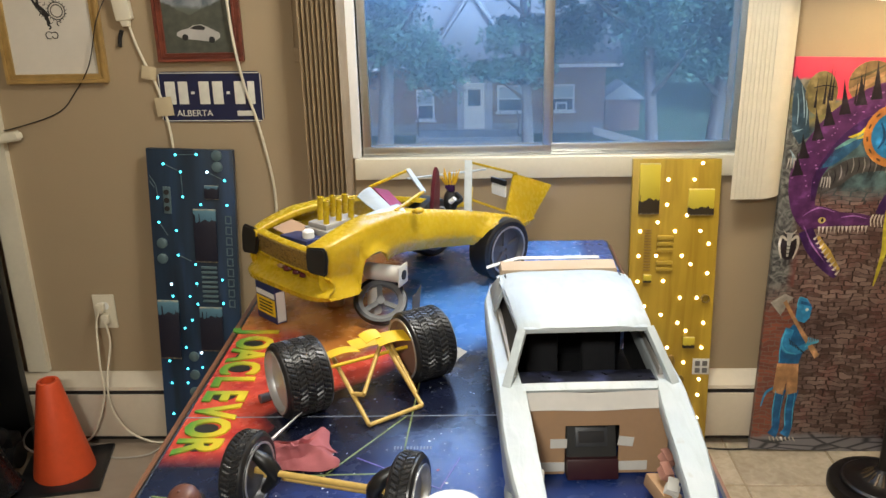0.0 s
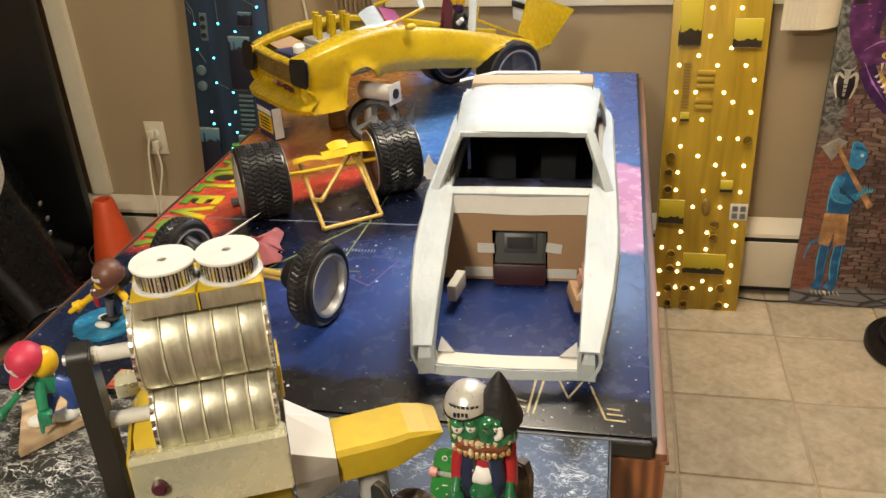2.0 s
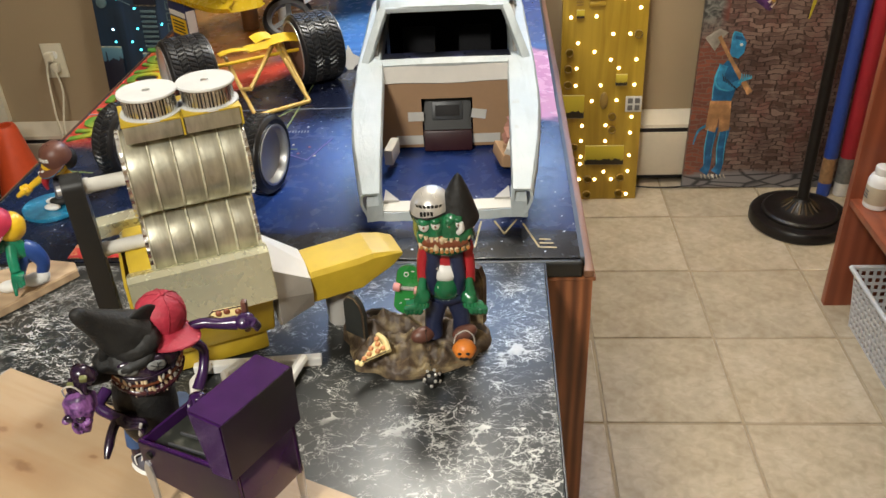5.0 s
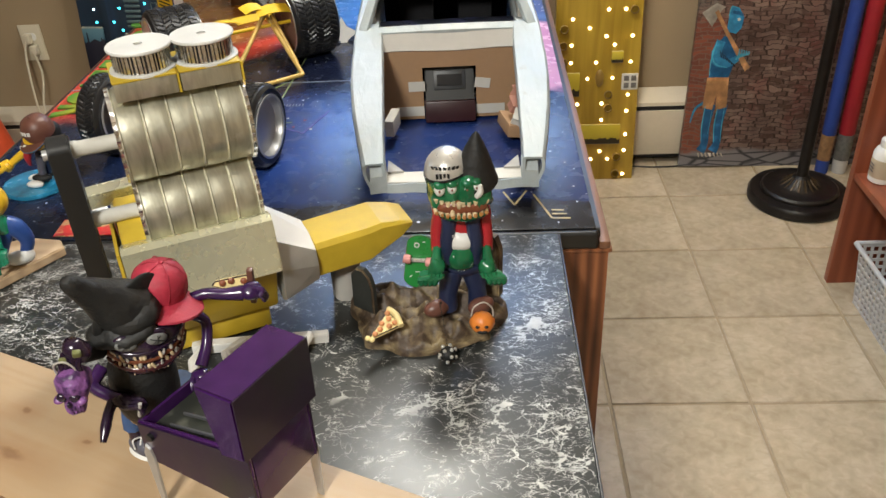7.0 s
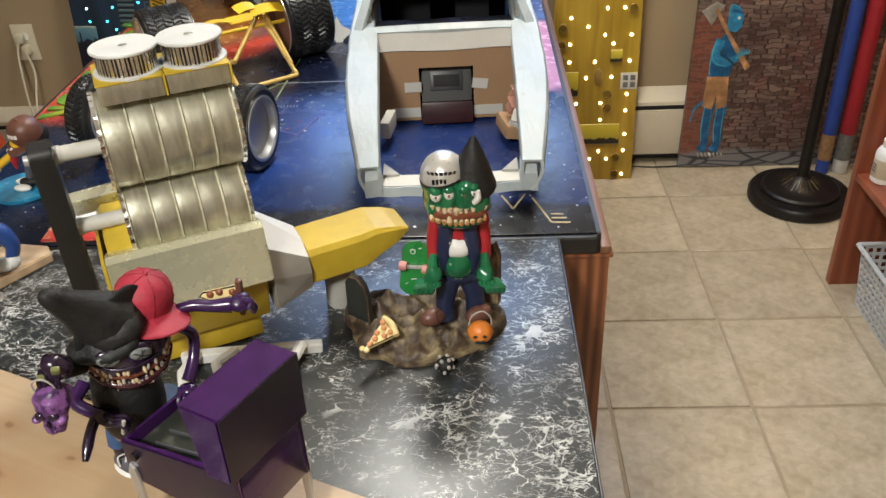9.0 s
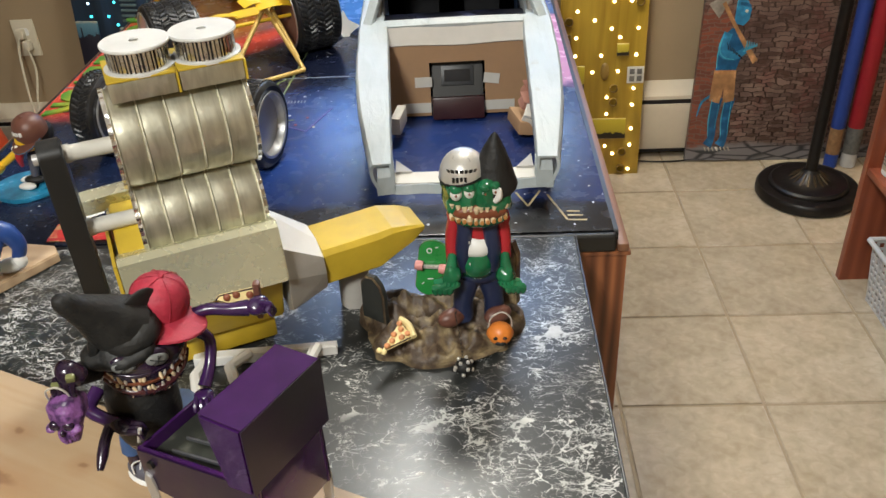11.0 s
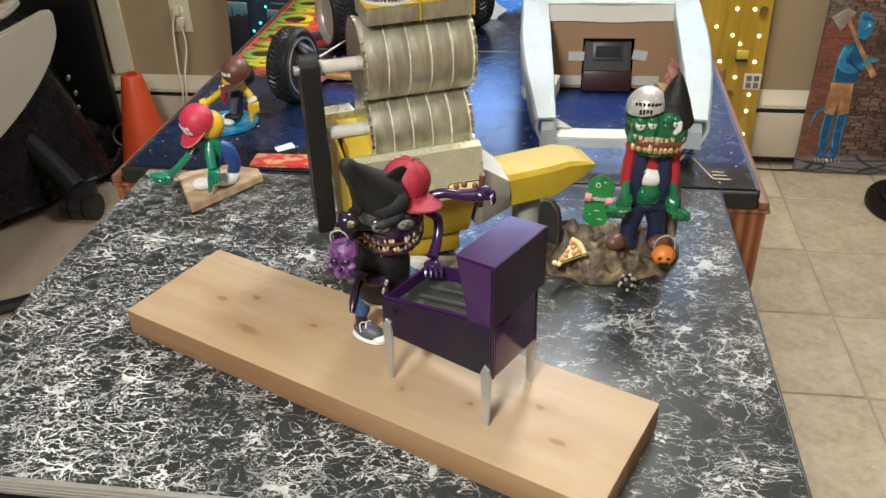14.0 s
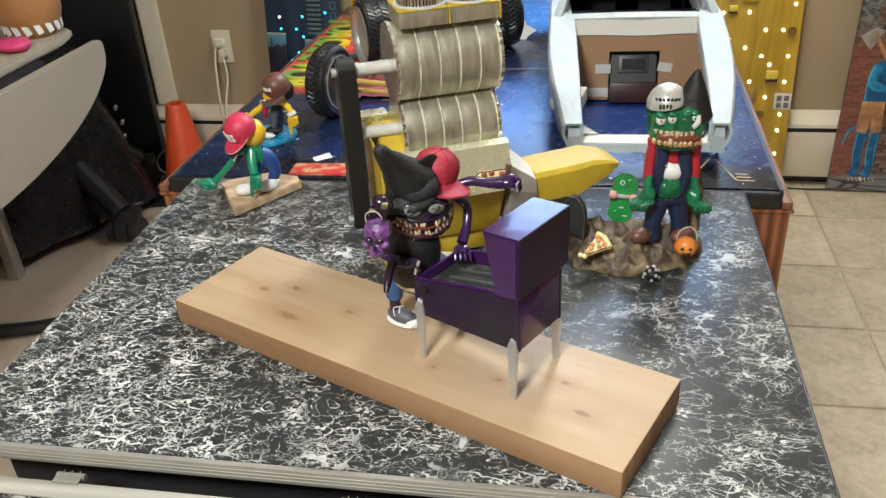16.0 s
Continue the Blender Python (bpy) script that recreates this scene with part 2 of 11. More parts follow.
def tile_mat():
    g = Graph("beige_floor_tile", 0.35)
    a, b = g.noise(11, 6), g.noise(46, 6, distort=0.6)
    info = g.n.new("ShaderNodeObjectInfo")
    f = g.range(g.math("ADD", g.math("MULTIPLY", a, 0.6), g.math("MULTIPLY", b, 0.5)), 0.38, 0.72)
    col = g.mix(f, (0.350, 0.279, 0.184), (0.528, 0.448, 0.331))
    col = g.mix(g.range(g.noise(20, 6, g.vec((1, 1.8, 1), (0, 0, 0.5)), 1.2), 0.56, 0.70, 0, 0.35), col, (0.345, 0.270, 0.175))
    hue = g.range(info.outputs["Random"], 0, 1, 0.93, 1.06)
    c = g.n.new("ShaderNodeCombineColor")
    for i in range(3):
        g.l(hue, c.inputs[i])
    return g.done(g.mix(1.0, col, c.outputs[0], "MULTIPLY"), g.range(b, 0.2, 0.8, 0.26, 0.46), b, 0.12, 0.001)


M = dict(
    wall=mat("tan_wall_paint", (0.350, 0.262, 0.158), 0.72, vary=0.05, scale=2.5, bump=0.10, fine=160),
    cream=mat("cream_trim_paint", (0.66, 0.60, 0.46), 0.45, vary=0.06, scale=5, bump=0.05, fine=80),
    white=mat("white_paint", (0.78, 0.77, 0.74), 0.45, vary=0.05, scale=7, bump=0.06),
    ceiling=mat("ceiling_paint", (0.72, 0.68, 0.60), 0.9, vary=0.04, bump=0.3, fine=220),
    heater=mat("heater_enamel", (0.60, 0.53, 0.41), 0.38, vary=0.06, scale=4, bump=0.03),
    carpet=mat("taupe_floor", (0.32, 0.25, 0.18), 0.9, vary=0.10, scale=14, bump=0.4, fine=420),
    tile=tile_mat(),
    grout=mat("grout", (0.36, 0.285, 0.19), 0.85, vary=0.15, scale=30, bump=0.3, fine=300),
    marble=marble_mat(),
    steel=mat("brushed_aluminium", (0.62, 0.62, 0.60), 0.34, 1.0, vary=0.08, scale=30, bump=0.05, stretch=(1, 12, 12)),
    dull=mat("dull_aluminium_edge", (0.36, 0.345, 0.31), 0.52, 0.55, vary=0.15, scale=20, bump=0.15, stretch=(1, 14, 14)),
    greyply=wood("grey_ply_edge", (0.42, 0.40, 0.35), (0.25, 0.235, 0.20), 1.2, "X", 0.5, knots=False),
    dark=mat("dark_gap", (0.012, 0.010, 0.010), 0.7, vary=0.2),
    brownwood=wood("walnut_veneer", (0.34, 0.125, 0.050), (0.085, 0.026, 0.012), 1.3, "Z", 0.36, knots=False),
    redwood=wood("mahogany_board", (0.33, 0.090, 0.040), (0.20, 0.050, 0.023), 0.8, "Z", 0.36, knots=False),
    oakrail=wood("worn_oak_rail", (0.215, 0.098, 0.052), (0.105, 0.044, 0.023), 1.0, "Y", 0.42, knots=False),
    pine=pine_mat(),
    birch=wood("birch_ply", (0.56, 0.41, 0.26), (0.42, 0.29, 0.18), 1.2, "X", 0.5, knots=False),
    black=mat("satin_black", (0.010, 0.010, 0.010), 0.4, vary=0.25, scale=12, bump=0.08),
    rubber=mat("tyre_rubber", (0.012, 0.012, 0.013), 0.33, vary=0.3, scale=18, bump=0.25),
    glass=None,
)


def glass_mat():
    m = bpy.data.materials.new("window_glass")
    m.use_nodes = True
    b = m.node_tree.nodes["Principled BSDF"]
    b.inputs["Transmission Weight"].default_value, b.inputs["Roughness"].default_value, b.inputs["IOR"].default_value = 1.0, 0.0, 1.45
    b.inputs["Base Color"].default_value = (0.93, 0.96, 1.0, 1)
    # film of dust on the pane, tinted blue to add a bright daylight haze
    n, link = m.node_tree.nodes, m.node_tree.links.new
    film, both = n.new("ShaderNodeBsdfTranslucent"), n.new("ShaderNodeMixShader")
    film.inputs["Color"].default_value = (0.40, 0.64, 1.0, 1)
    speck, rng, tc = n.new("ShaderNodeTexNoise"), n.new("ShaderNodeMapRange"), n.new("ShaderNodeTexCoord")
    speck.inputs["Scale"].default_value, speck.inputs["Detail"].default_value = 3.0, 5
    rng.inputs["To Min"].default_value, rng.inputs["To Max"].default_value = 0.18, 0.30
    link(tc.outputs["Object"], speck.inputs["Vector"]), link(speck.outputs["Fac"], rng.inputs["Value"])
    link(rng.outputs[0], both.inputs[0]), link(b.outputs[0], both.inputs[1]), link(film.outputs[0], both.inputs[2])
    link(both.outputs[0], n["Material Output"].inputs["Surface"])
    return m


M["glass"] = glass_mat()


# ---- mesh helpers ----
def mesh(name, bm, material, smooth=True, angle=40):
    me = bpy.data.meshes.new(name)
    bm.normal_update()
    bm.to_mesh(me)
    bm.free()
    for mm in (material if isinstance(material, (list, tuple)) else [material]):
        me.materials.append(mm)
    if smooth:
        me.shade_smooth()
        me.set_sharp_from_angle(angle=radians(angle))
    return me


def thing(name, label, category, m=None, group="", kind=""):
    """An Empty at the base of a thing."""
    ob = tagged(new(name), label, category, group, kind)
    ob.empty_display_size = 0.02
    if m is not None:
        ob.matrix_basis = m
    return ob


def part(name, bm, material, parent=None, label="", smooth=True, angle=40, kind=""):
    ob = new(name, mesh(name, bm, material, smooth, angle))
    if parent is not None:
        ob.parent = parent
    return tagged(ob, label, kind=kind)


def solo(name, bm, material, label, category, m=None, group="", kind="", smooth=True, angle=40):
    """A thing that is one mesh."""
    ob = tagged(new(name, mesh(name, bm, material, smooth, angle)), label, category, group, kind)
    if m is not None:
        ob.matrix_basis = m
    return ob


def B():
    return bmesh.new()


def box(bm, size, loc=(0, 0, 0), rot=(0, 0, 0), bevel=0.0, seg=2, taper=1.0, mi=0):
    """A box of a given size about loc; taper scales its top."""
    r = bmesh.ops.create_cube(bm, size=1.0)
    vs = r["verts"]
    for v in vs:
        k = taper if v.co.z > 0 else 1.0
        v.co = Vector((v.co.x * size[0] * k, v.co.y * size[1] * k, v.co.z * size[2]))
    fs = list({f for v in vs for f in v.link_faces})
    if bevel:
        es = list({e for v in vs for e in v.link_edges})
        r = bmesh.ops.bevel(bm, geom=es, offset=bevel, segments=seg, affect="EDGES", profile=0.6)
        vs = list({v for v in r["verts"]} | {v for v in vs if v.is_valid})
        fs = list({f for v in vs for f in v.link_faces})
    bmesh.ops.transform(bm, matrix=pose(*loc, *rot), verts=vs)
    for f in fs:
        f.material_index = mi
    return vs


def lathe(bm, profile, seg=32, m=None, cap=True, mi=0, arc=360):
    """Turn (radius, z) pairs round z."""
    m = m or Matrix()
    rings = []
    n = seg if arc == 360 else seg + 1
    for r, z in profile:
        rings.append([bm.verts.new(m @ Vector((r * math.cos(radians(arc) * i / seg), r * math.sin(radians(arc) * i / seg), z))) for i in range(n)])
    for a, b in zip(rings, rings[1:]):
        for i in range(seg):
            j = (i + 1) % n
            f = bm.faces.new((a[i], a[j], b[j], b[i]))
            f.material_index = mi
    if cap and arc == 360:
        for ring, rev in ((rings[0], True), (rings[-1], False)):
            f = bm.faces.new(list(reversed(ring)) if rev else ring)
            f.material_index = mi
    return [v for r in rings for v in r]


def rod(bm, a, b, r, r2=None, seg=12, mi=0):
    a, b = Vector(a), Vector(b)
    q = (b - a).to_track_quat("Z", "Y").to_matrix().to_4x4()
    return lathe(bm, [(r, 0), (r2 if r2 is not None else r, (b - a).length)], seg, Matrix.Translation(a) @ q, mi=mi)


def tube(bm, pts, r, seg=8, radii=None, mi=0, smooth_path=4):
    """A round tube along a smoothed path."""
    P = [Vector(p) for p in pts]
    R = list(radii) if radii else [r] * len(P)
    if smooth_path > 1 and len(P) > 2:
        Q, S = [], []
        for i in range(len(P) - 1):
            p0, p1, p2, p3 = P[max(i - 1, 0)], P[i], P[i + 1], P[min(i + 2, len(P) - 1)]
            for k in range(smooth_path):
                t = k / smooth_path
                Q.append(0.5 * ((2 * p1) + (p2 - p0) * t + (2 * p0 - 5 * p1 + 4 * p2 - p3) * t * t + (3 * p1 - p0 - 3 * p2 + p3) * t ** 3))
                S.append(R[i] * (1 - t) + R[i + 1] * t)
        Q.append(P[-1]), S.append(R[-1])
        P, R = Q, S
    rings, side = [], None
    for i, p in enumerate(P):
        d = (P[min(i + 1, len(P) - 1)] - P[max(i - 1, 0)]).normalized()
        if side is None:
            side = d.orthogonal().normalized()
        side = (side - d * side.dot(d)).normalized()
        up = d.cross(side)
        rings.append([bm.verts.new(p + (side * math.cos(2 * math.pi * k / seg) + up * math.sin(2 * math.pi * k / seg)) * R[i]) for k in range(seg)])
    for a, b in zip(rings, rings[1:]):
        for k in range(seg):
            f = bm.faces.new((a[k], a[(k + 1) % seg], b[(k + 1) % seg], b[k]))
            f.material_index = mi
    for f in (bm.faces.new(list(reversed(rings[0]))), bm.faces.new(rings[-1])):
        f.material_index = mi
    return [v for r in rings for v in r]


def slab(bm, outline, z0, z1, m=None, mi=0, bevel=0.0):
    """A flat plate: an outline of (x, y) pulled up from z0 to z1."""
    m = m or Matrix()
    lo = [bm.verts.new((x, y, z0)) for x, y in outline]
    hi = [bm.verts.new((x, y, z1)) for x, y in outline]
    n = len(outline)
    fs = [bm.faces.new(list(reversed(lo))), bm.faces.new(hi)]
    fs += [bm.faces.new((lo[i], lo[(i + 1) % n], hi[(i + 1) % n], hi[i])) for i in range(n)]
    for f in fs:
        f.material_index = mi
    vs = lo + hi
    if bevel:
        es = list({e for f in fs[:2] for e in f.edges})
        r = bmesh.ops.bevel(bm, geom=es, offset=bevel, segments=2, affect="EDGES")
        vs = list({v for v in r["verts"]} | {v for v in vs if v.is_valid})
    bmesh.ops.transform(bm, matrix=m, verts=vs)
    bmesh.ops.recalc_face_normals(bm, faces=list({f for v in vs for f in v.link_faces}))
    return vs


def blob(bm, size, loc=(0, 0, 0), rot=(0, 0, 0), u=16, v=10, mi=0, lump=0.0, freq=20.0, shape=None):
    """A rounded lump: an ellipsoid that 'shape' may push about."""
    r = bmesh.ops.create_uvsphere(bm, u_segments=u, v_segments=v, radius=1.0)
    m = pose(*loc, *rot)
    for w in r["verts"]:
        c = w.co.copy()
        if shape:
            c = Vector(shape(c))
        c = Vector((c.x * size[0], c.y * size[1], c.z * size[2]))
        if lump:
            c *= 1 + lump * noise.noise(c * freq + Vector(loc) * 9)
        w.co = m @ c
    for f in {f for w in r["verts"] for f in w.link_faces}:
        f.material_index = mi
    return r["verts"]


def sheet(bm, f, nu, nv, mi=0):
    """A grid of points f(u, v), u and v from 0 to 1."""
    g = [[bm.verts.new(f(i / nu, j / nv)) for j in range(nv + 1)] for i in range(nu + 1)]
    for i in range(nu):
        for j in range(nv):
            bm.faces.new((g[i][j], g[i + 1][j], g[i + 1][j + 1], g[i][j + 1])).material_index = mi
    return g


def thicken(bm, d):
    """Give an open sheet a thickness d behind its faces."""
    bmesh.ops.recalc_face_normals(bm, faces=bm.faces)
    bmesh.ops.solidify(bm, geom=list(bm.faces), thickness=d)


def lettering(name, text, size, depth, material, parent, m, label="", align="CENTER", bold=0.0):
    """Raised or painted words in the built-in font, turned into a mesh."""
    cu = bpy.data.curves.new(name, "FONT")
    cu.body, cu.size, cu.extrude, cu.align_x, cu.align_y = text, size, depth, align, "CENTER"
    cu.resolution_u, cu.offset = 3, bold
    tmp = bpy.data.objects.new(name, cu)
    scene.collection.objects.link(tmp)
    me = bpy.data.meshes.new_from_object(tmp.evaluated_get(bpy.context.evaluated_depsgraph_get()))
    bpy.data.objects.remove(tmp)
    me.materials.clear()
    me.materials.append(material)
    ob = new(name, me)
    ob.parent = parent
    ob.matrix_basis = m
    return tagged(ob, label)

# ---- the room ----
WALL = 2.425


def panel_box(name, lo, hi, material, parent=None, label="", bevel=0.0, smooth=True):
    bm = B()
    box(bm, [b - a for a, b in zip(lo, hi)], [(a + b) / 2 for a, b in zip(lo, hi)], bevel=bevel)
    return part(name, bm, material, parent, label, smooth)


def structure(name, lo, hi, material, label, category):
    ob = panel_box(name, lo, hi, material)
    return tagged(ob, label, category, kind="structure")


WX0, WX1, WZ0, WZ1 = -0.250, 0.866, 0.945, 1.960
north = thing("wall_north", "tan painted wall with a wide sliding window", "wall", kind="structure")
for lo, hi in (((-2.6, WALL, 0), (WX0, WALL + 0.2, 2.42)), ((WX1, WALL, 0), (1.95, WALL + 0.2, 2.42)),
               ((WX0, WALL, 0), (WX1, WALL + 0.2, WZ0)), ((WX0, WALL, WZ1), (WX1, WALL + 0.2, 2.42))):
    panel_box("wall_panel", lo, hi, M["wall"], north)
structure("wall_east", (1.95, -2.6, 0), (2.10, WALL + 0.2, 2.42), M["wall"], "tan painted side wall", "wall")
structure("wall_west", (-2.75, -2.6, 0), (-2.60, WALL + 0.2, 2.42), M["wall"], "tan painted side wall", "wall")
structure("wall_south", (-2.75, -2.75, 0), (2.10, -2.60, 2.42), M["wall"], "tan painted wall behind the tables", "wall")
structure("ceiling", (-2.75, -2.75, 2.42), (2.10, WALL + 0.2, 2.52), M["ceiling"], "off-white textured ceiling", "ceiling")
structure("floor", (-2.6, -2.6, -0.10), (1.95, WALL, -0.0028), M["grout"], "grout bed under square beige floor tiles", "floor")
structure("floor_west", (-2.6, -2.6, -0.0026), (-0.345, WALL, 0.0), M["carpet"], "plain taupe floor covering beside the tables", "floor")

# window: casing, sill, sliding aluminium sashes and two panes
win = thing("window_1", "two-pane sliding aluminium window in cream casing", "window", kind="structure")
panel_box("sill", (WX0 - 0.02, WALL - 0.022, 0.885), (WX1 + 0.03, WALL + 0.06, 0.948), M["cream"], win, "cream painted sill", 0.004)
panel_box("casing", (WX0 - 0.045, WALL - 0.012, 0.9485), (WX0, WALL + 0.09, 2.02), M["white"], win, bevel=0.003)
panel_box("casing", (WX1, WALL - 0.012, 0.9485), (WX1 + 0.045, WALL + 0.09, 2.02), M["cream"], win, bevel=0.003)
panel_box("casing", (WX0, WALL - 0.012, WZ1), (WX1, WALL + 0.09, 2.02), M["cream"], win, bevel=0.003)
panel_box("track", (WX0, WALL + 0.001, 0.9485), (WX1, WALL + 0.058, 0.953), M["steel"], win, "aluminium sliding track", 0.002)


def sash(x0, x1, y, z0, z1):
    fr = thing("sash", "", "")
    fr.parent = win
    w = 0.024
    for lo, hi in (((x0, y, z0), (x1, y + 0.022, z0 + w)), ((x0, y, z1 - w), (x1, y + 0.022, z1)),
                   ((x0, y, z0 + w), (x0 + w, y + 0.022, z1 - w)), ((x1 - w, y, z0 + w), (x1, y + 0.022, z1 - w))):
        panel_box("rail", lo, hi, M["steel"], fr, "grey aluminium rail", 0.002)
    g = panel_box("pane", (x0 + w, y + 0.009, z0 + w), (x1 - w, y + 0.012, z1 - w), M["glass"], fr, "clear glass pane", smooth=False)
    g.visible_shadow = False


sash(WX0 + 0.004, 0.310, WALL + 0.004, 0.9535, WZ1)
sash(0.292, WX1 - 0.004, WALL + 0.028, 0.9535, WZ1)

# baseboard heater
heat = thing("baseboard_heater", "long cream enamelled baseboard heater along the wall", "heater")
panel_box("front_panel", (-2.2, WALL - 0.066, 0.035), (1.9, WALL - 0.058, 0.188), M["heater"], heat, bevel=0.002)
panel_box("back_panel", (-2.2, WALL - 0.010, 0.02), (1.9, WALL - 0.001, 0.243), M["heater"], heat)
bm = B()
slab(bm, [(WALL - 0.052, 0.208), (WALL - 0.062, 0.203), (WALL - 0.060, 0.214), (WALL - 0.012, 0.246), (WALL - 0.010, 0.236)], -2.2, 1.9, Matrix(((0, 0, 1, 0), (1, 0, 0, 0), (0, 1, 0, 0), (0, 0, 0, 1))))
part("hood", bm, M["heater"], heat)
panel_box("fin_gap", (-2.2, WALL - 0.057, 0.02), (1.9, WALL - 0.011, 0.200), M["dark"], heat, "dark slot behind the panel")

# the door casing and the black sheet at the west end
structure("trim_1", (-1.385, WALL - 0.022, 0.25), (-1.318, WALL, 2.2), M["cream"], "cream vertical trim board", "trim")

# ---- the two tables ----
TOP = 0.740


def painted_top():
    """Painted table top: star field, orange nebula, red strip, sky-blue and pink areas."""
    g = Graph("painted_space_scene", 0.25)
    x, y = g.x, g.y
    wob = g.math("MULTIPLY", g.math("SUBTRACT", g.noise(7, 4), 0.5), 0.22)
    wob2 = g.math("MULTIPLY", g.math("SUBTRACT", g.noise(16, 4, vec=g.vec(loc=(3, 1, 0))), 0.5), 0.10)
    xw, yw = g.math("ADD", x, wob), g.math("ADD", y, wob)
    navy = g.mix(g.range(g.noise(9, 5), 0.35, 0.7), (0.007, 0.012, 0.046), (0.016, 0.040, 0.175))
    # brighter blue towards the middle of the board
    glow_x = g.range(g.math("ABSOLUTE", g.math("SUBTRACT", xw, 0.10)), 0.26, 0.02)
    glow_y = g.math("MULTIPLY", g.range(yw, 0.80, 0.98), g.range(yw, 1.42, 1.25))
    col = g.mix(g.math("MULTIPLY", glow_x, glow_y), navy, (0.022, 0.060, 0.26))
    dark = g.math("MULTIPLY", g.range(g.math("MULTIPLY_ADD", x, -0.35, yw), 1.12, 1.26), g.range(yw, 1.68, 1.56))
    col = g.mix(g.math("MULTIPLY", dark, 0.9), col, (0.006, 0.007, 0.014))
    skyblue = g.math("MULTIPLY", g.range(yw, 1.52, 1.64), g.range(xw, -0.20, -0.10))
    col = g.mix(skyblue, col, g.mix(g.noise(14, 4, vec=g.vec((1, 3, 1))), (0.03, 0.13, 0.50), (0.13, 0.33, 0.72)))
    right = g.math("MULTIPLY", g.range(x, 0.36, 0.39), g.range(y, 1.58, 1.66))
    col = g.mix(right, col, (0.05, 0.10, 0.30))
    dim = g.math("MULTIPLY", g.range(xw, 0.12, 0.24), g.range(yw, 1.30, 1.20))
    col = g.mix(g.math("MULTIPLY", dim, 0.55), col, (0.010, 0.022, 0.10))
    # orange nebula at the far west corner
    neb = g.math("MULTIPLY", g.range(yw, 1.42, 1.56), g.range(g.math("ADD", xw, wob2), -0.06, -0.18))
    orange = g.mix(g.range(g.noise(10, 5, distort=1.0), 0.3, 0.7), (0.30, 0.075, 0.015), (0.62, 0.27, 0.06))
    col = g.mix(neb, col, orange)
    # red strip along the west edge, fading with black streaks
    redm = g.math("MULTIPLY", g.range(g.math("ADD", x, g.math("MULTIPLY", wob2, 0.8)), -0.285, -0.315), g.math("MULTIPLY", g.range(y, 1.135, 1.175), g.range(y, 1.70, 1.60)))
    red = g.mix(g.range(g.noise(30, 5), 0.35, 0.7), (0.42, 0.03, 0.03), (0.70, 0.10, 0.06))
    col = g.mix(redm, col, red)
    redm2 = g.math("MULTIPLY", g.band(g.math("ADD", y, g.math("MULTIPLY", x, -0.8)), 1.55, 1.66, 0.02), g.range(xw, -0.02, -0.10))
    col = g.mix(redm2, col, (0.58, 0.07, 0.04))
    # pink patch near the east edge, black front border
    pink = g.math("MULTIPLY", g.range(x, 0.395, 0.405), g.band(g.math("ADD", y, wob2), 1.23, 1.60, 0.01))
    col = g.mix(pink, col, g.mix(g.noise(20, 4), (0.52, 0.22, 0.44), (0.62, 0.34, 0.50)))
    front = g.range(g.math("ADD", y, g.math("MULTIPLY", wob2, 0.6)), 0.862, 0.838)
    col = g.mix(front, col, (0.006, 0.006, 0.009))
    west = g.math("MULTIPLY", g.range(xw, -0.18, -0.30), g.range(y, 1.20, 1.10))
    col = g.mix(g.math("MULTIPLY", west, 0.8), col, (0.010, 0.018, 0.042))
    # stars, large and small
    v1, v2 = g.voronoi(55), g.voronoi(24, vec=g.vec(loc=(4, 2, 1)))
    keep = g.math("MULTIPLY", g.range(g.noise(5, 2, vec=g.vec(loc=(7, 3, 2))), 0.40, 0.52), g.range(y, 1.58, 1.45))
    st = g.math("MULTIPLY", g.math("MAXIMUM", g.math("LESS_THAN", v1, 0.085), g.math("LESS_THAN", v2, 0.060)), keep)
    st = g.math("MULTIPLY", st, g.math("SUBTRACT", 1.0, g.math("MAXIMUM", redm, neb)))
    col = g.mix(st, col, (0.62, 0.66, 0.74))
    wear = g.math("MULTIPLY", g.range(g.noise(120, 5), 0.66, 0.72), 0.25)
    col = g.mix(wear, col, (0.25, 0.28, 0.33))
    return g.done(col, g.range(g.noise(40, 4), 0.2, 0.8, 0.17, 0.34), g.noise(26, 4), 0.10, 0.001)


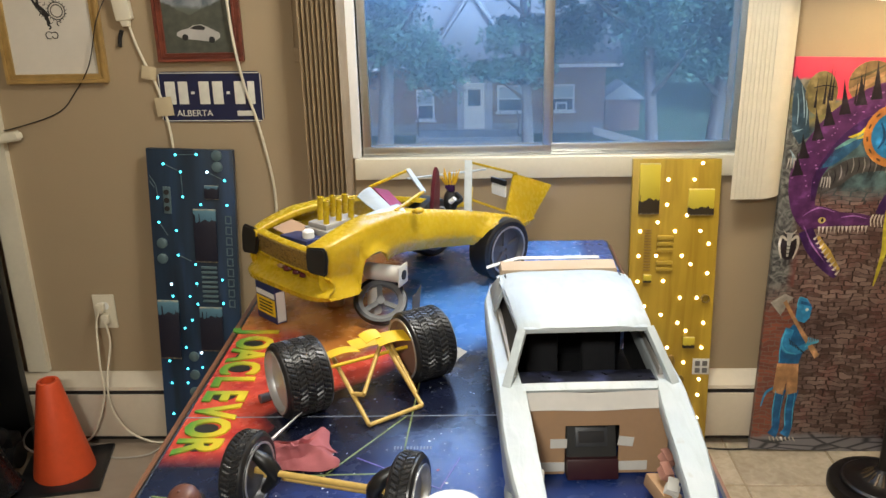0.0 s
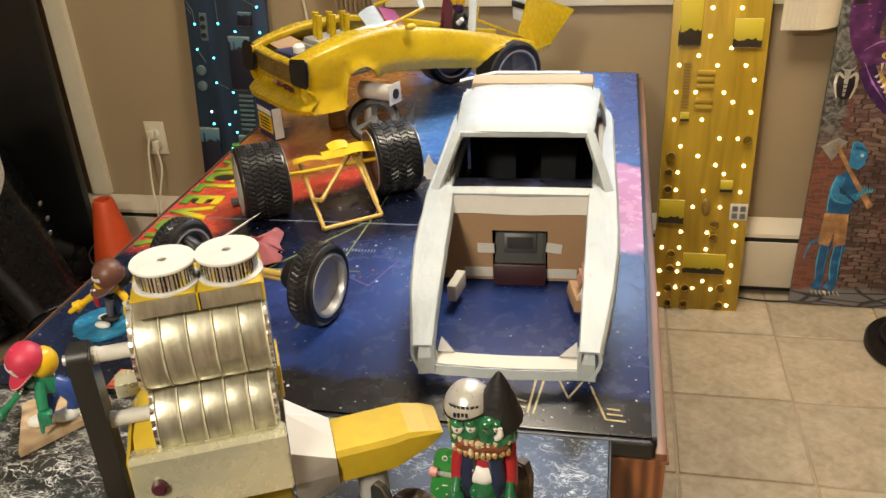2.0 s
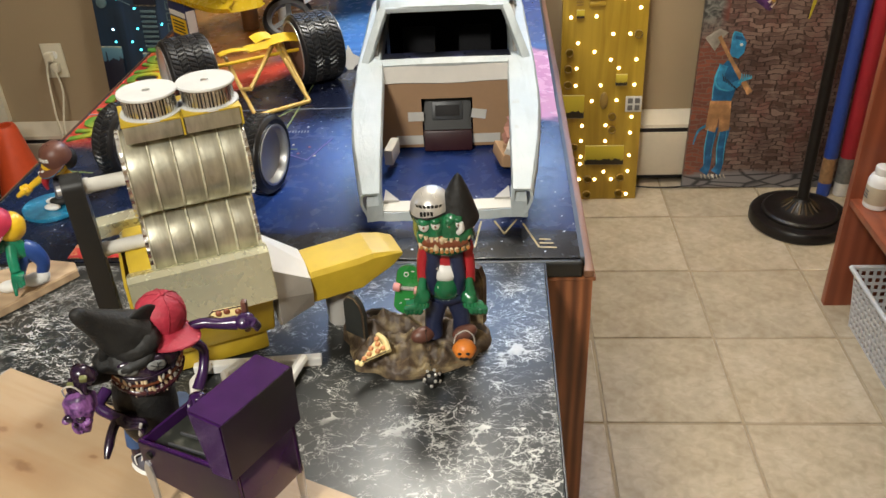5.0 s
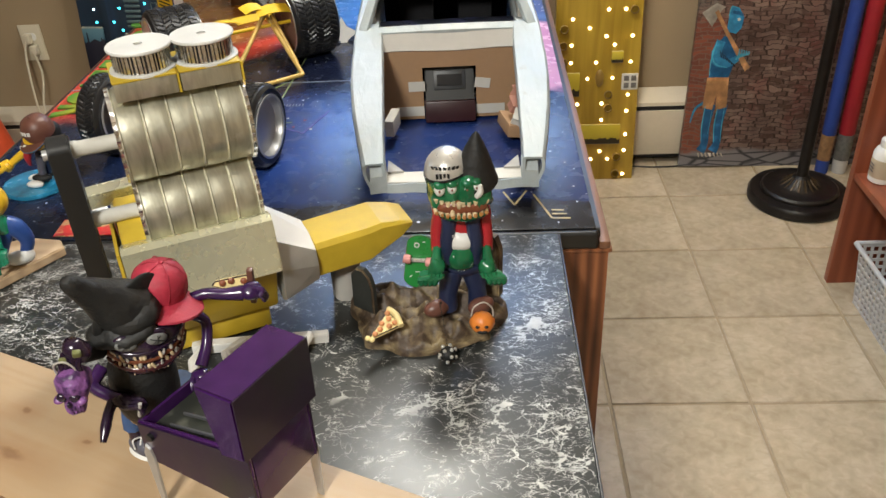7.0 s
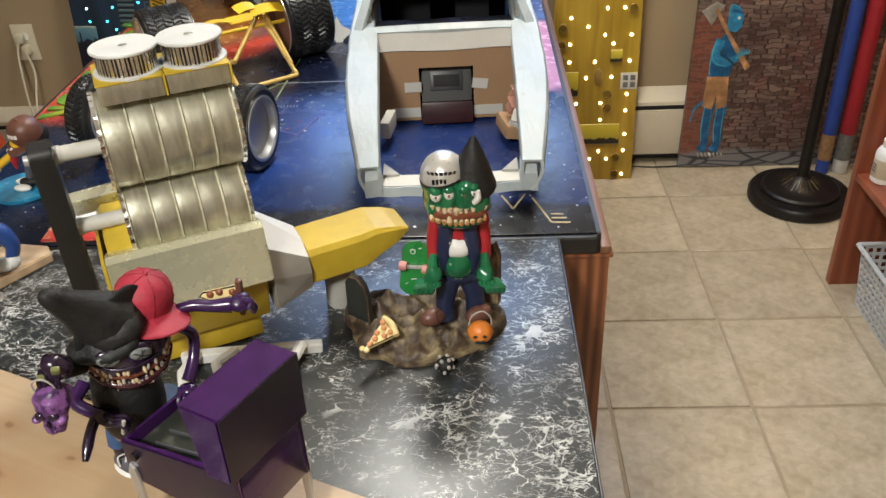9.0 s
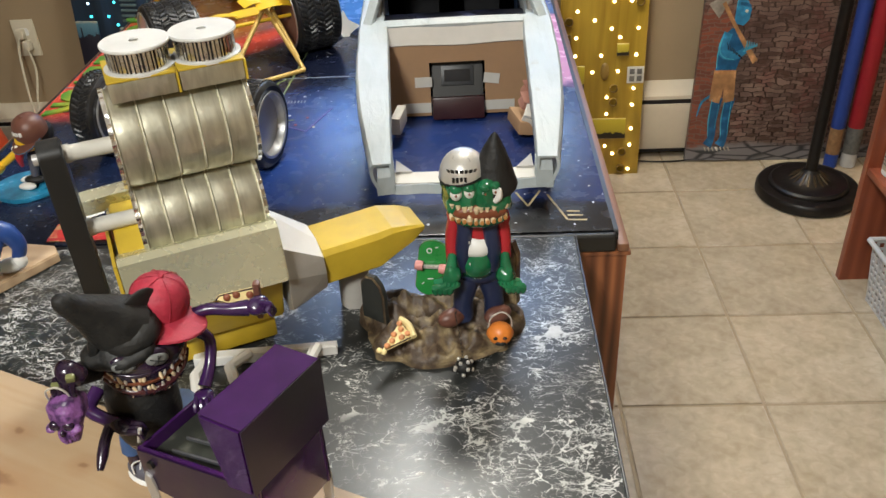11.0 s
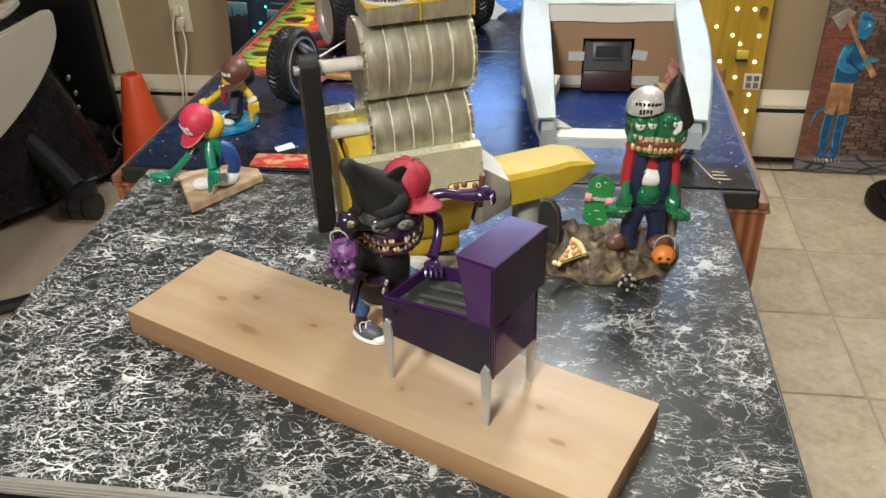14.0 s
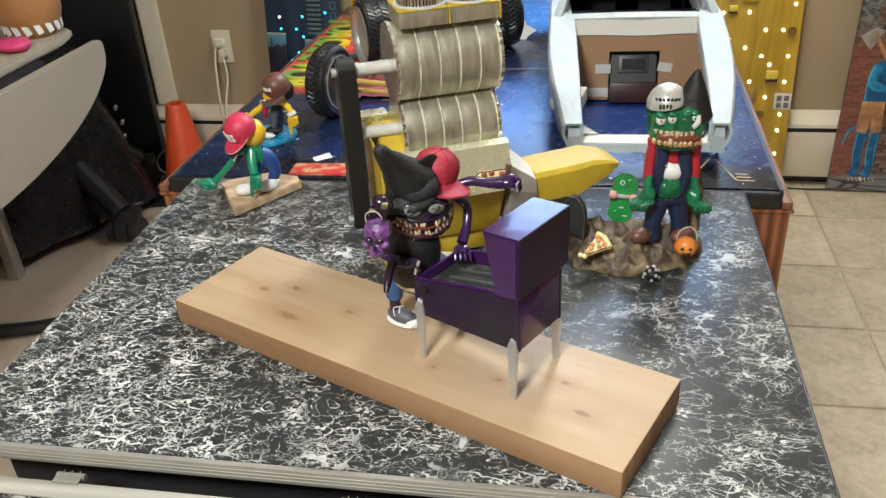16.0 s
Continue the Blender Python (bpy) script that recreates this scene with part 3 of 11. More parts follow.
def big_table():
    t = thing("work_table", "large wooden table with a painted space-scene top", "table")
    bm = B()
    box(bm, (0.893, 1.482, 0.012), (0.0065, 1.515, TOP - 0.006), bevel=0.002)
    part("tabletop", bm, painted_top(), t, "glossy top painted with stars, nebula and planets")
    bm = B()
    for lo, hi in (((-0.449, 0.764, 0.713), (0.456, 0.776, TOP - 0.002)), ((0.4535, 0.777, 0.713), (0.4565, 2.262, TOP - 0.003)),
                   ((-0.449, 0.777, 0.713), (-0.4405, 2.262, TOP - 0.002)), ((-0.440, 2.2565, 0.713), (0.453, 2.262, TOP - 0.002))):
        box(bm, [b - a for a, b in zip(lo, hi)], [(a + b) / 2 for a, b in zip(lo, hi)], bevel=0.0055, seg=3)
    part("edge_band", bm, M["black"], t, "worn black edge moulding")
    panel_box("front_apron", (-0.466, 0.7705, 0.02), (0.471, 0.790, 0.7060), M["brownwood"], t, "wood-grain end panel", 0.004)
    panel_box("front_rail", (-0.4695, 0.7665, 0.7065), (0.4745, 0.790, 0.7125), M["brownwood"], t, "thin wooden rail", 0.002)
    panel_box("side_apron", (0.457, 0.7905, 0.60), (0.469, 2.25, 0.7125), M["brownwood"], t, "", 0.003)
    panel_box("side_apron", (-0.464, 0.7905, 0.60), (-0.452, 2.25, 0.7125), M["brownwood"], t, "", 0.003)
    panel_box("edge_strip", (0.4570, 0.7645, 0.7135), (0.4715, 2.262, 0.7250), M["oakrail"], t, "reddish wood edge strip", 0.003)
    panel_box("edge_strip", (-0.4665, 0.7645, 0.7135), (-0.4500, 2.262, 0.7250), M["oakrail"], t, "reddish wood edge strip", 0.003)
    panel_box("rear_panel", (-0.452, 2.235, 0.0), (0.458, 2.255, 0.60), M["brownwood"], t, "", 0.003)
    panel_box("foot_rail", (-0.452, 0.772, 0.0), (0.460, 0.788, 0.0198), M["black"], t)
    # painted lines on the top: pale rules and constellation strokes
    pale, gold, mauve = (mat("pale_line_paint", (0.24, 0.27, 0.34), 0.4), mat("gold_line_paint", (0.46, 0.36, 0.16), 0.4, vary=0.4, scale=90),
                         mat("mauve_line_paint", (0.16, 0.13, 0.42), 0.4))
    green = mat("green_line_paint", (0.20, 0.26, 0.10), 0.4)

    def stroke(a, b, w, m, label):
        bm = B()
        d = Vector((b[0] - a[0], b[1] - a[1], 0))
        box(bm, (d.length, w, 0.0006), ((a[0] + b[0]) / 2, (a[1] + b[1]) / 2, TOP + 0.0004), (0, 0, math.degrees(math.atan2(d.y, d.x))))
        part("painted_line", bm, m, t, label, smooth=False)

    stroke((-0.44, 1.292), (0.14, 1.300), 0.0025, pale, "thin pale painted rule")
    for a, b in (((-0.115, 1.165), (0.025, 1.080)), ((0.025, 1.080), (0.055, 1.165))):
        stroke(a, b, 0.0022, mauve, "mauve constellation stroke")
    for a, b in (((-0.19, 1.115), (0.0, 1.123)), ((-0.17, 1.10), (-0.04, 1.30)), ((-0.05, 0.95), (-0.02, 1.56)), ((-0.42, 1.06), (-0.33, 1.045))):
        stroke(a, b, 0.003, green, "dull green painted stroke")
    zig = ((0.338, 0.872), (0.352, 0.836), (0.370, 0.875), (0.379, 0.864), (0.399, 0.800))
    runs = [*zip(zig[:3], zig[1:3]), (zig[3], zig[4]), ((0.304, 0.801), (0.309, 0.873)), ((0.311, 0.801), (0.319, 0.871)), ((0.328, 0.885), (0.352, 0.930))]
    runs += [((0.400, z), (x, z - 0.001)) for x, z in ((0.416, 0.821), (0.419, 0.811), (0.423, 0.800))] + [((0.288, z), (0.301, z - 0.004)) for z in (0.827, 0.815, 0.803)]
    for a, b in runs:
        stroke(a, b, 0.0028, gold, "worn gold painted stroke")
    for i in range(12):
        stroke((-0.055 + i * 0.0055, 1.190), (-0.055 + i * 0.0055, 1.199), 0.0022, pale, "pale tick mark")
    for i in range(7):
        u = i / 6
        bm = B()
        lathe(bm, [(0.0026, 0), (0.0026, 0.0006)], 8, pose(-0.055 + 0.09 * u, 1.125 - 0.03 * u + 0.03 * (i % 2), TOP + 0.0002))
        part("painted_dot", bm, M["white"] if i % 3 == 0 else mat("rose_dot", (0.42, 0.10, 0.16)), t, "small painted dot")
    return t


def marble_table():
    t = thing("folding_table", "folding table with a black marbled laminate top", "table")
    panel_box("tabletop", (-0.402, 0.187, 0.722), (0.4035, 0.7635, TOP), M["marble"], t, "black laminate with white crackle veins", 0.0015)
    panel_box("front_edge", (-0.402, 0.181, 0.7225), (0.4035, 0.1866, TOP - 0.0006), M["dull"], t, "grey metal edge strip", 0.001)
    panel_box("side_edge", (0.4038, 0.187, 0.7225), (0.4062, 0.7635, TOP - 0.0006), M["black"], t, "", 0.0006)
    panel_box("apron", (-0.37, 0.22, 0.64), (0.36, 0.73, 0.7215), M["dark"], t, "dark frame under the top")
    leg = B()
    box(leg, (0.03, 0.03, 0.64), (0, 0, 0.32), bevel=0.003)
    me = mesh("leg", leg, M["steel"])
    for x in (-0.34, 0.33):
        for y in (0.25, 0.70):
            ob = new("leg", me)
            ob.parent, ob.matrix_basis = t, pose(x, y, 0)
    # folded front leaf with two hinges
    for z in (0.7265, 0.7305, 0.7345):
        panel_box("edge_groove", (-0.402, 0.1804, z), (0.4035, 0.1809, z + 0.0009), M["greyply"], t, "fine groove in the edge strip", smooth=False)
    # front leaf hanging down on two hinges
    leaf = panel_box("front_leaf", (-0.402, 0.1480, 0.420), (0.4035, 0.1600, 0.7160), M["marble"], t, "hanging black marbled leaf", 0.001)
    panel_box("leaf_edge", (-0.402, 0.1450, 0.7162), (0.4035, 0.1640, 0.7180), M["greyply"], leaf, "grey weathered edge strip", 0.0006)
    panel_box("leaf_back", (-0.402, 0.1602, 0.420), (0.4035, 0.1640, 0.7160), M["dark"], leaf, "dark back of the leaf")
    for x in (-0.262, 0.010):
        bm = B()
        rod(bm, (x - 0.014, 0.1725, 0.7165), (x + 0.014, 0.1725, 0.7165), 0.0036)
        box(bm, (0.026, 0.010, 0.0012), (x, 0.1665, 0.7192))
        for k in (-1, 0, 1):
            box(bm, (0.0008, 0.0076, 0.0076), (x + k * 0.008, 0.1725, 0.7165))
        part("hinge", bm, M["dull"], t, "small steel hinge")


def tiles():
    size, gap = 0.3045, 0.007
    bm = B()
    box(bm, (size - gap, size - gap, 0.006), bevel=0.0018, seg=1)
    me = mesh("floor_tile", bm, M["tile"])
    fl = bpy.data.objects["floor"]
    for i in range(-4, 4):
        for j in range(-14, 3):
            ob = new("floor_tile", me)
            ob.matrix_basis = pose(0.885 + size * (i + 0.5), 1.837 + size * (j - 0.5), -0.003 + 0.0004 * ((i * 7 + j * 3) % 3))
            ob.parent = fl


big_table()
marble_table()

# ---- paints of the models ----
def car_yellow():
    g = Graph("hand_sprayed_yellow", 0.28)
    n = g.noise(6, 4)
    col = g.mix(g.range(n, 0.35, 0.7), (0.45, 0.295, 0.012), (0.62, 0.43, 0.02))
    streak = g.noise(14, 4, vec=g.vec((1, 3, 3)))
    col = g.mix(g.range(streak, 0.58, 0.80, 0, 0.25), col, (0.40, 0.25, 0.012))
    b = g.noise(90, 4)
    return g.done(col, g.range(b, 0, 1, 0.20, 0.34), g.noise(22, 4), 0.07, 0.002)


M["yellow"] = car_yellow()
M["grille_gold"] = mat("hammered_gold_mesh", (0.42, 0.29, 0.09), 0.30, 0.55, vary=0.5, scale=110, bump=1.0, fine=170, second=(0.10, 0.06, 0.02), mask=(0.54, 0.62), stretch=(1, 1, 2))
def primer_mat():
    """White primer laid on by hand: bluish thin patches, long brush streaks and small lumps."""
    g = Graph("brushed_white_primer", 0.45)
    streak, patch, lump = g.noise(7, 5, g.vec((9, 1.2, 9)), 0.8), g.noise(9, 5, distort=0.7), g.noise(46, 5)
    col = g.mix(g.range(patch, 0.34, 0.68), (0.395, 0.450, 0.475), (0.475, 0.510, 0.520))
    col = g.mix(g.range(streak, 0.50, 0.74, 0, 0.55), col, (0.350, 0.385, 0.395))
    col = g.mix(g.range(lump, 0.66, 0.74, 0, 0.5), col, (0.36, 0.35, 0.32))
    h = g.math("ADD", g.math("MULTIPLY", streak, 0.8), g.math("MULTIPLY", lump, 0.5))
    return g.done(col, g.range(lump, 0.2, 0.8, 0.34, 0.58), h, 0.55, 0.003)


M["primer"] = primer_mat()
M["card"] = mat("corrugated_cardboard", (0.38, 0.23, 0.125), 0.8, vary=0.08, scale=6, bump=0.1, fine=140)
M["offwhite"] = mat("offwhite_card", (0.60, 0.58, 0.53), 0.7, vary=0.07, scale=10, bump=0.1)
M["greycard"] = mat("grey_card", (0.40, 0.38, 0.35), 0.7, vary=0.1, scale=12, bump=0.1)
M["magenta"] = mat("magenta_paint", (0.30, 0.02, 0.09), 0.4, vary=0.15)
M["maroon"] = mat("maroon_paint", (0.10, 0.012, 0.022), 0.35, vary=0.2)
M["navy"] = mat("navy_paint", (0.02, 0.028, 0.10), 0.45, vary=0.2, scale=20)
M["gunmetal"] = mat("gunmetal_paint", (0.16, 0.16, 0.17), 0.38, 0.6, vary=0.15, scale=25)
M["silverpaint"] = mat("silver_paint", (0.55, 0.55, 0.55), 0.35, 0.7, vary=0.12, scale=25, bump=0.1)
M["goldstick"] = mat("gold_painted_stick", (0.56, 0.37, 0.10), 0.38, 0.15, vary=0.18, scale=40, bump=0.2)


def lerp(table, s):
    """Value at s in a table of (s, value) pairs, along a smooth monotone curve."""
    n = len(table)
    if s <= table[0][0]:
        return table[0][1]
    if s >= table[-1][0]:
        return table[-1][1]
    k = next(i for i in range(n - 1) if s <= table[i + 1][0])
    slope = [(table[i + 1][1] - table[i][1]) / (table[i + 1][0] - table[i][0]) for i in range(n - 1)]

    def tangent(i):
        if i == 0 or i == n - 1:
            return slope[min(i, n - 2)]
        a, b = slope[i - 1], slope[i]
        return 0.0 if a * b <= 0 else 2 * a * b / (a + b)

    (x0, y0), (x1, y1) = table[k], table[k + 1]
    h = x1 - x0
    t = (s - x0) / h
    return (y0 * (2 * t ** 3 - 3 * t * t + 1) + h * tangent(k) * (t ** 3 - 2 * t * t + t) + y1 * (3 * t * t - 2 * t ** 3) + h * tangent(k + 1) * (t ** 3 - t * t))


def arch(s, base, centre, r, rise):
    """Lower edge of a body side with a wheel arch in it."""
    d = abs(s - centre)
    return max(base, rise + math.sqrt(max(r * r - d * d, 0.0))) if d < r else base


def tyre(parent, name, m, r, width, rim_mat, rim_r=0.72, dish=0.3, tread=26, hub=None, plain=False):
    """A tyre with a slanted block tread and a dished rim; its axis is the local z."""
    w = thing(name, "", "")
    w.parent, w.matrix_basis = parent, m
    bm = B()
    k = r * 0.09
    prof = [(r * rim_r, width * 0.03), (r * 0.90, 0), (r - k * 0.5, k * 0.3), (r - k * 0.1, k * 0.7), (r, k * 1.3), (r, width - k * 1.3), (r - k * 0.1, width - k * 0.7), (r - k * 0.5, width - k * 0.3), (r * 0.90, width), (r * rim_r, width * 0.97), (r * rim_r, width * 0.03)]
    lathe(bm, prof, 56, cap=False)
    rows = 2 if width < 0.05 else 5
    def lug(u, v):
        """Tread surface with slanted raised blocks in staggered rows."""
        row = min(int(v * rows), rows - 1)
        across = v * rows - row
        along = (u * tread + 0.5 * (row % 2) + (across - 0.5) * (0.7 if row % 2 else -0.7)) % 1.0
        high = 0.08 < across < 0.92 and along < 0.64
        q = r * (1.036 if high else 1.003) if 0.0 < v < 1.0 else r * 0.99
        a = 2 * math.pi * u
        return (q * math.cos(a), q * math.sin(a), k * 1.1 + (width - k * 2.2) * v)

    if not plain:
        sheet(bm, lug, tread * 7, rows * 8)
    bmesh.ops.recalc_face_normals(bm, faces=bm.faces)
    part("tyre", bm, M["rubber"], w, "smooth black rubber tyre" if plain else "black ribbed rubber tyre", angle=30)
    bm = B()
    R = r * rim_r
    lathe(bm, [(R * 0.2, width * dish), (R * 0.88, width * dish), (R * 0.94, width * 0.03), (R * 1.0, width * 0.0), (R * 1.01, width * 0.05), (R * 1.01, width * 0.95), (R, width), (R * 0.94, width * 0.97), (R * 0.88, width * (1 - dish)), (R * 0.2, width * (1 - dish))], 40)
    bmesh.ops.recalc_face_normals(bm, faces=bm.faces)
    rim = part("rim", bm, rim_mat, w, "dished rim")
    for z0 in (-0.0006, width + 0.0006):
        bm = B()
        lathe(bm, [(R * 0.955, z0 - 0.0006), (R * 1.03, z0 - 0.0006), (R * 1.03, z0 + 0.0006), (R * 0.955, z0 + 0.0006), (R * 0.955, z0 - 0.0006)], 40, cap=False)
        bmesh.ops.recalc_face_normals(bm, faces=bm.faces)
        part("rim_edge", bm, M["silverpaint"], rim, "thin silver rim edge")
    if hub:
        for i in range(5):
            bm = B()
            box(bm, (R * 0.80, R * 0.24, width * 0.06), (R * 0.46, 0, width * (1 - dish) + width * 0.04), bevel=0.001)
            bmesh.ops.transform(bm, matrix=pose(0, 0, 0, 0, 0, 72 * i), verts=bm.verts)
            part("spoke", bm, hub, rim, "grey wheel spoke")
    return w


def side_axis(d):
    """A matrix whose z runs along the level direction d."""
    z = Vector((d[0], d[1], 0)).normalized()
    x = Vector((0, 0, 1))
    y = z.cross(x)
    return Matrix((x, y, z)).transposed().to_4x4()


def yellow_car():
    # local x runs back from the nose, -y is the window-less side; the nose stands propped up
    car = thing("yellow_model_car", "half-built yellow model muscle car without a roof", "model car", pose(-0.328, 1.676, TOP, 0, 0, 45.5))
    HW = [(-0.008, 0.140), (0.03, 0.149), (0.10, 0.152), (0.22, 0.142), (0.34, 0.138), (0.46, 0.148), (0.56, 0.147), (0.68, 0.124)]
    ZT = [(-0.008, 0.219), (0.06, 0.237), (0.13, 0.248), (0.21, 0.249), (0.30, 0.232), (0.41, 0.206), (0.50, 0.182), (0.57, 0.160), (0.64, 0.142), (0.68, 0.135)]
    ZS = [(-0.008, 0.128), (0.10, 0.140), (0.21, 0.148), (0.31, 0.138), (0.41, 0.121), (0.50, 0.108), (0.60, 0.104), (0.68, 0.118)]
    ZB = [(-0.008, 0.106), (0.078, 0.104), (0.092, 0.142), (0.19, 0.150), (0.205, 0.152), (0.31, 0.138), (0.41, 0.121), (0.60, 0.104), (0.68, 0.118)]
    IN = [(-0.008, 0.098), (0.012, 0.100), (0.18, 0.086), (0.205, 0.092), (0.30, 0.112), (0.46, 0.122), (0.58, 0.122), (0.68, 0.100)]

    def bottom(s):
        return max(arch(s, lerp(ZB, s), 0.127, 0.040, 0.142), arch(s, lerp(ZB, s), 0.520, 0.112, 0.041))

    for sgn, drop in ((-1, 0.0), (1, 0.012)):
        bm = B()

        def f(u, v):
            s = -0.008 + 0.688 * u
            hw, zt, zb, inn = lerp(HW, s), lerp(ZT, s) - drop, bottom(s), lerp(IN, s)
            zb = min(zb, zt - 0.012)
            base = lerp(ZS, s)
            # flank: rounded shoulder, belly, low crease, tucked sill; ahead of the wheel it waists in and flares to the chin
            crease = base + (zt - base) * 0.26
            belly = base + (zt - base) * 0.58
            flank = [(hw * 0.925, zb), (hw * 0.965, base + (crease - base) * 0.45), (hw * 1.005, crease), (hw * 1.008, (crease + belly) / 2), (hw * 0.995, belly), (hw * 0.965, zt - 0.020), (hw * 0.925, zt - 0.006)]
            nose = [(hw * 1.045, zb), (hw * 0.985, zb + 0.018), (hw * 0.945, zb + 0.040), (hw * 0.965, zb + 0.062), (hw * 0.985, zt - 0.034), (hw * 0.968, zt - 0.016), (hw * 0.925, zt - 0.005)]
            fr = min(1.0, max(0.0, (0.115 - s) / 0.045))
            fr = fr * fr * (3 - 2 * fr)
            pts = [tuple(a * (1 - fr) + b * fr for a, b in zip(p, q)) for p, q in zip(flank, nose)]
            # rolled lips round both wheel openings
            pts = [(w, max(z, zb + 0.0012 * i)) for i, (w, z) in enumerate(pts)]
            lips = []
            for w, z in pts:
                gap = min(abs(math.hypot(s - 0.127, z - 0.142) - 0.040) if z > 0.135 else 1.0, abs(math.hypot(s - 0.520, z - 0.041) - 0.112))
                lips.append((w + 0.007 * math.exp(-(gap / 0.010) ** 2), z))
            pts = lips + [((hw * 0.9 + inn) / 2, zt), (inn, zt - 0.001), (inn - 0.001, zt - 0.013)]
            k = v * (len(pts) - 1)
            i = min(int(k), len(pts) - 2)
            t = k - i
            p0, p1, p2, p3 = (pts[max(0, min(len(pts) - 1, i + q))] for q in (-1, 0, 1, 2))
            w, z = (0.5 * (2 * p1[q] + (p2[q] - p0[q]) * t + (2 * p0[q] - 5 * p1[q] + 4 * p2[q] - p3[q]) * t * t + (3 * p1[q] - p0[q] - 3 * p2[q] + p3[q]) * t ** 3) for q in (0, 1))
            return (s + 0.010 * fr * max(0.0, (w - hw * 0.95) / 0.01) * max(0.0, 0.02 - s) / 0.02, sgn * w, z)

        sheet(bm, f, 140, 44)
        thicken(bm, 0.004)
        part("body_side", bm, M["yellow"], car, "yellow fender, door and quarter panel in one", angle=42)
    # nose: hammered grille between the headlamps, lip below, chin
    bm = B()
    sheet(bm, lambda u, v: (0.004 - 0.010 * v + 0.006 * (2 * u - 1) ** 2, -0.104 + 0.208 * u, 0.152 + 0.050 * v + 0.0012 * noise.noise(Vector((u * 60, v * 18, 3)))), 64, 16)
    thicken(bm, 0.005)
    part("grille", bm, M["grille_gold"], car, "hammered gold mesh grille", angle=20)
    bm = B()
    sheet(bm, lambda u, v: (-0.008 + 0.022 * v + 0.006 * (2 * u - 1) ** 2, -0.104 + 0.208 * u, 0.203 + 0.005 * math.sin(v * 3.1)), 20, 6)
    thicken(bm, 0.004)
    part("nose_rim", bm, M["yellow"], car, "yellow rim over the grille")
    for sgn, yy, drop, big in ((-1, -0.131, 0.0, 1.0), (1, 0.125, 0.012, 1.12)):
        bm = B()
        slab(bm, [(-0.0235, -0.020), (-0.0180, -0.0275), (0.0190, -0.0310), (0.0245, -0.026), (0.0265, 0.004), (0.0235, 0.022), (0.0160, 0.0285), (-0.0150, 0.0260), (-0.0245, 0.0225), (-0.0260, 0.004)], -0.004, 0.006,
             pose(-0.006, yy, 0.194 - drop, 90, 0, -70 if sgn < 0 else -84) @ pose(0, 0, 0, -6, 0, 0) @ Matrix.Diagonal((sgn * -big, big, 1, 1)), bevel=0.0035)
        part("headlamp", bm, M["black"], car, "black headlamp block")
    CH = [(0.000, 0.152), (0.005, 0.140), (0.004, 0.126), (-0.008, 0.117), (-0.024, 0.109), (-0.023, 0.102), (0.000, 0.099), (0.050, 0.100)]

    def chin(u, v):
        k = v * (len(CH) - 1)
        i = min(int(k), len(CH) - 2)
        t = k - i
        x, z = (CH[i][q] * (1 - t) + CH[i + 1][q] * t for q in (0, 1))
        w = 2 * u - 1
        hole = max(0.0, 1 - ((w - 0.05) / 0.55) ** 2) * max(0.0, 1 - ((v - 0.22) / 0.16) ** 2)
        return (x + 0.008 * w * w + 0.030 * w ** 8 * v + 0.022 * hole, w * 0.152, z + 0.004 - 0.012 * max(w, 0.0) * v + 0.006 * max(-w, 0.0) ** 3 * v)

    bm = B()
    sheet(bm, chin, 48, 24)
    thicken(bm, 0.004)
    part("chin_spoiler", bm, M["yellow"], car, "jutting yellow chin spoiler", angle=60)
    for w, r in ((-0.050, 0.010), (-0.022, 0.009), (0.012, 0.011), (0.036, 0.008)):
        bm = B()
        blob(bm, (0.008, r * 1.3, r * 0.75), (0.011, w, 0.137), (0, 0, 20 * w / 0.05), u=12, v=8, lump=0.4, freq=90)
        part("intake_part", bm, M["maroon"] if r > 0.0085 else M["card"], car, "dark lump in the front intake")
    # cowl with white primer over the near fender, dash, laid-back windscreen frame
    BN, BF, TN, TF = Vector((0.219, -0.117, 0.247)), Vector((0.292, 0.062, 0.254)), Vector((0.330, -0.086, 0.262)), Vector((0.398, 0.042, 0.279))
    bm = B()
    sheet(bm, lambda u, v: tuple(Vector((0.184 + 0.052 * v, -0.098 + 0.140 * v, 0.246)).lerp(BN.lerp(BF, v), u) + Vector((0, 0, 0.004 * math.sin(u * 3.1)))), 6, 14)
    thicken(bm, 0.004)
    part("cowl", bm, M["primer"], car, "white primed cowl panel")
    bm = B()
    sheet(bm, lambda u, v: (0.150 + 0.090 * u, -0.098 - 0.030 * v * (0.4 + 0.6 * u), 0.2535 - 0.012 * v * v + 0.001 * u - 0.010 * max(0, 0.35 - u)), 8, 5)
    part("primer_patch", bm, M["primer"], car, "white primer on the fender top")

    def bars(name, pairs, w, h, m, label):
        bm = B()
        for a, b in pairs:
            a, b = Vector(a), Vector(b)
            d = b - a
            q = d.to_track_quat("X", "Z").to_euler()
            box(bm, (d.length + w * 0.6, w, h), (a + b) / 2, [math.degrees(k) for k in q], bevel=0.0018)
        part(name, bm, m, car, label)

    for pair in ((BN, TN), (TF, BF)):
        bars("windscreen_post", [pair], 0.008, 0.006, M["yellow"], "thin yellow windscreen post")
    bars("windscreen_header", [(TN, TF)], 0.012, 0.006, M["primer"], "white windscreen header")
    bm = B()
    sheet(bm, lambda u, v: tuple((BN + Vector((0.02, 0.022, -0.010))).lerp(BF + Vector((0.006, -0.006, -0.002)), v) + Vector((0.045 * u, 0, -0.016 * u))), 5, 10)
    thicken(bm, 0.003)
    part("dashboard", bm, M["magenta"], car, "magenta dashboard")
    bm = B()
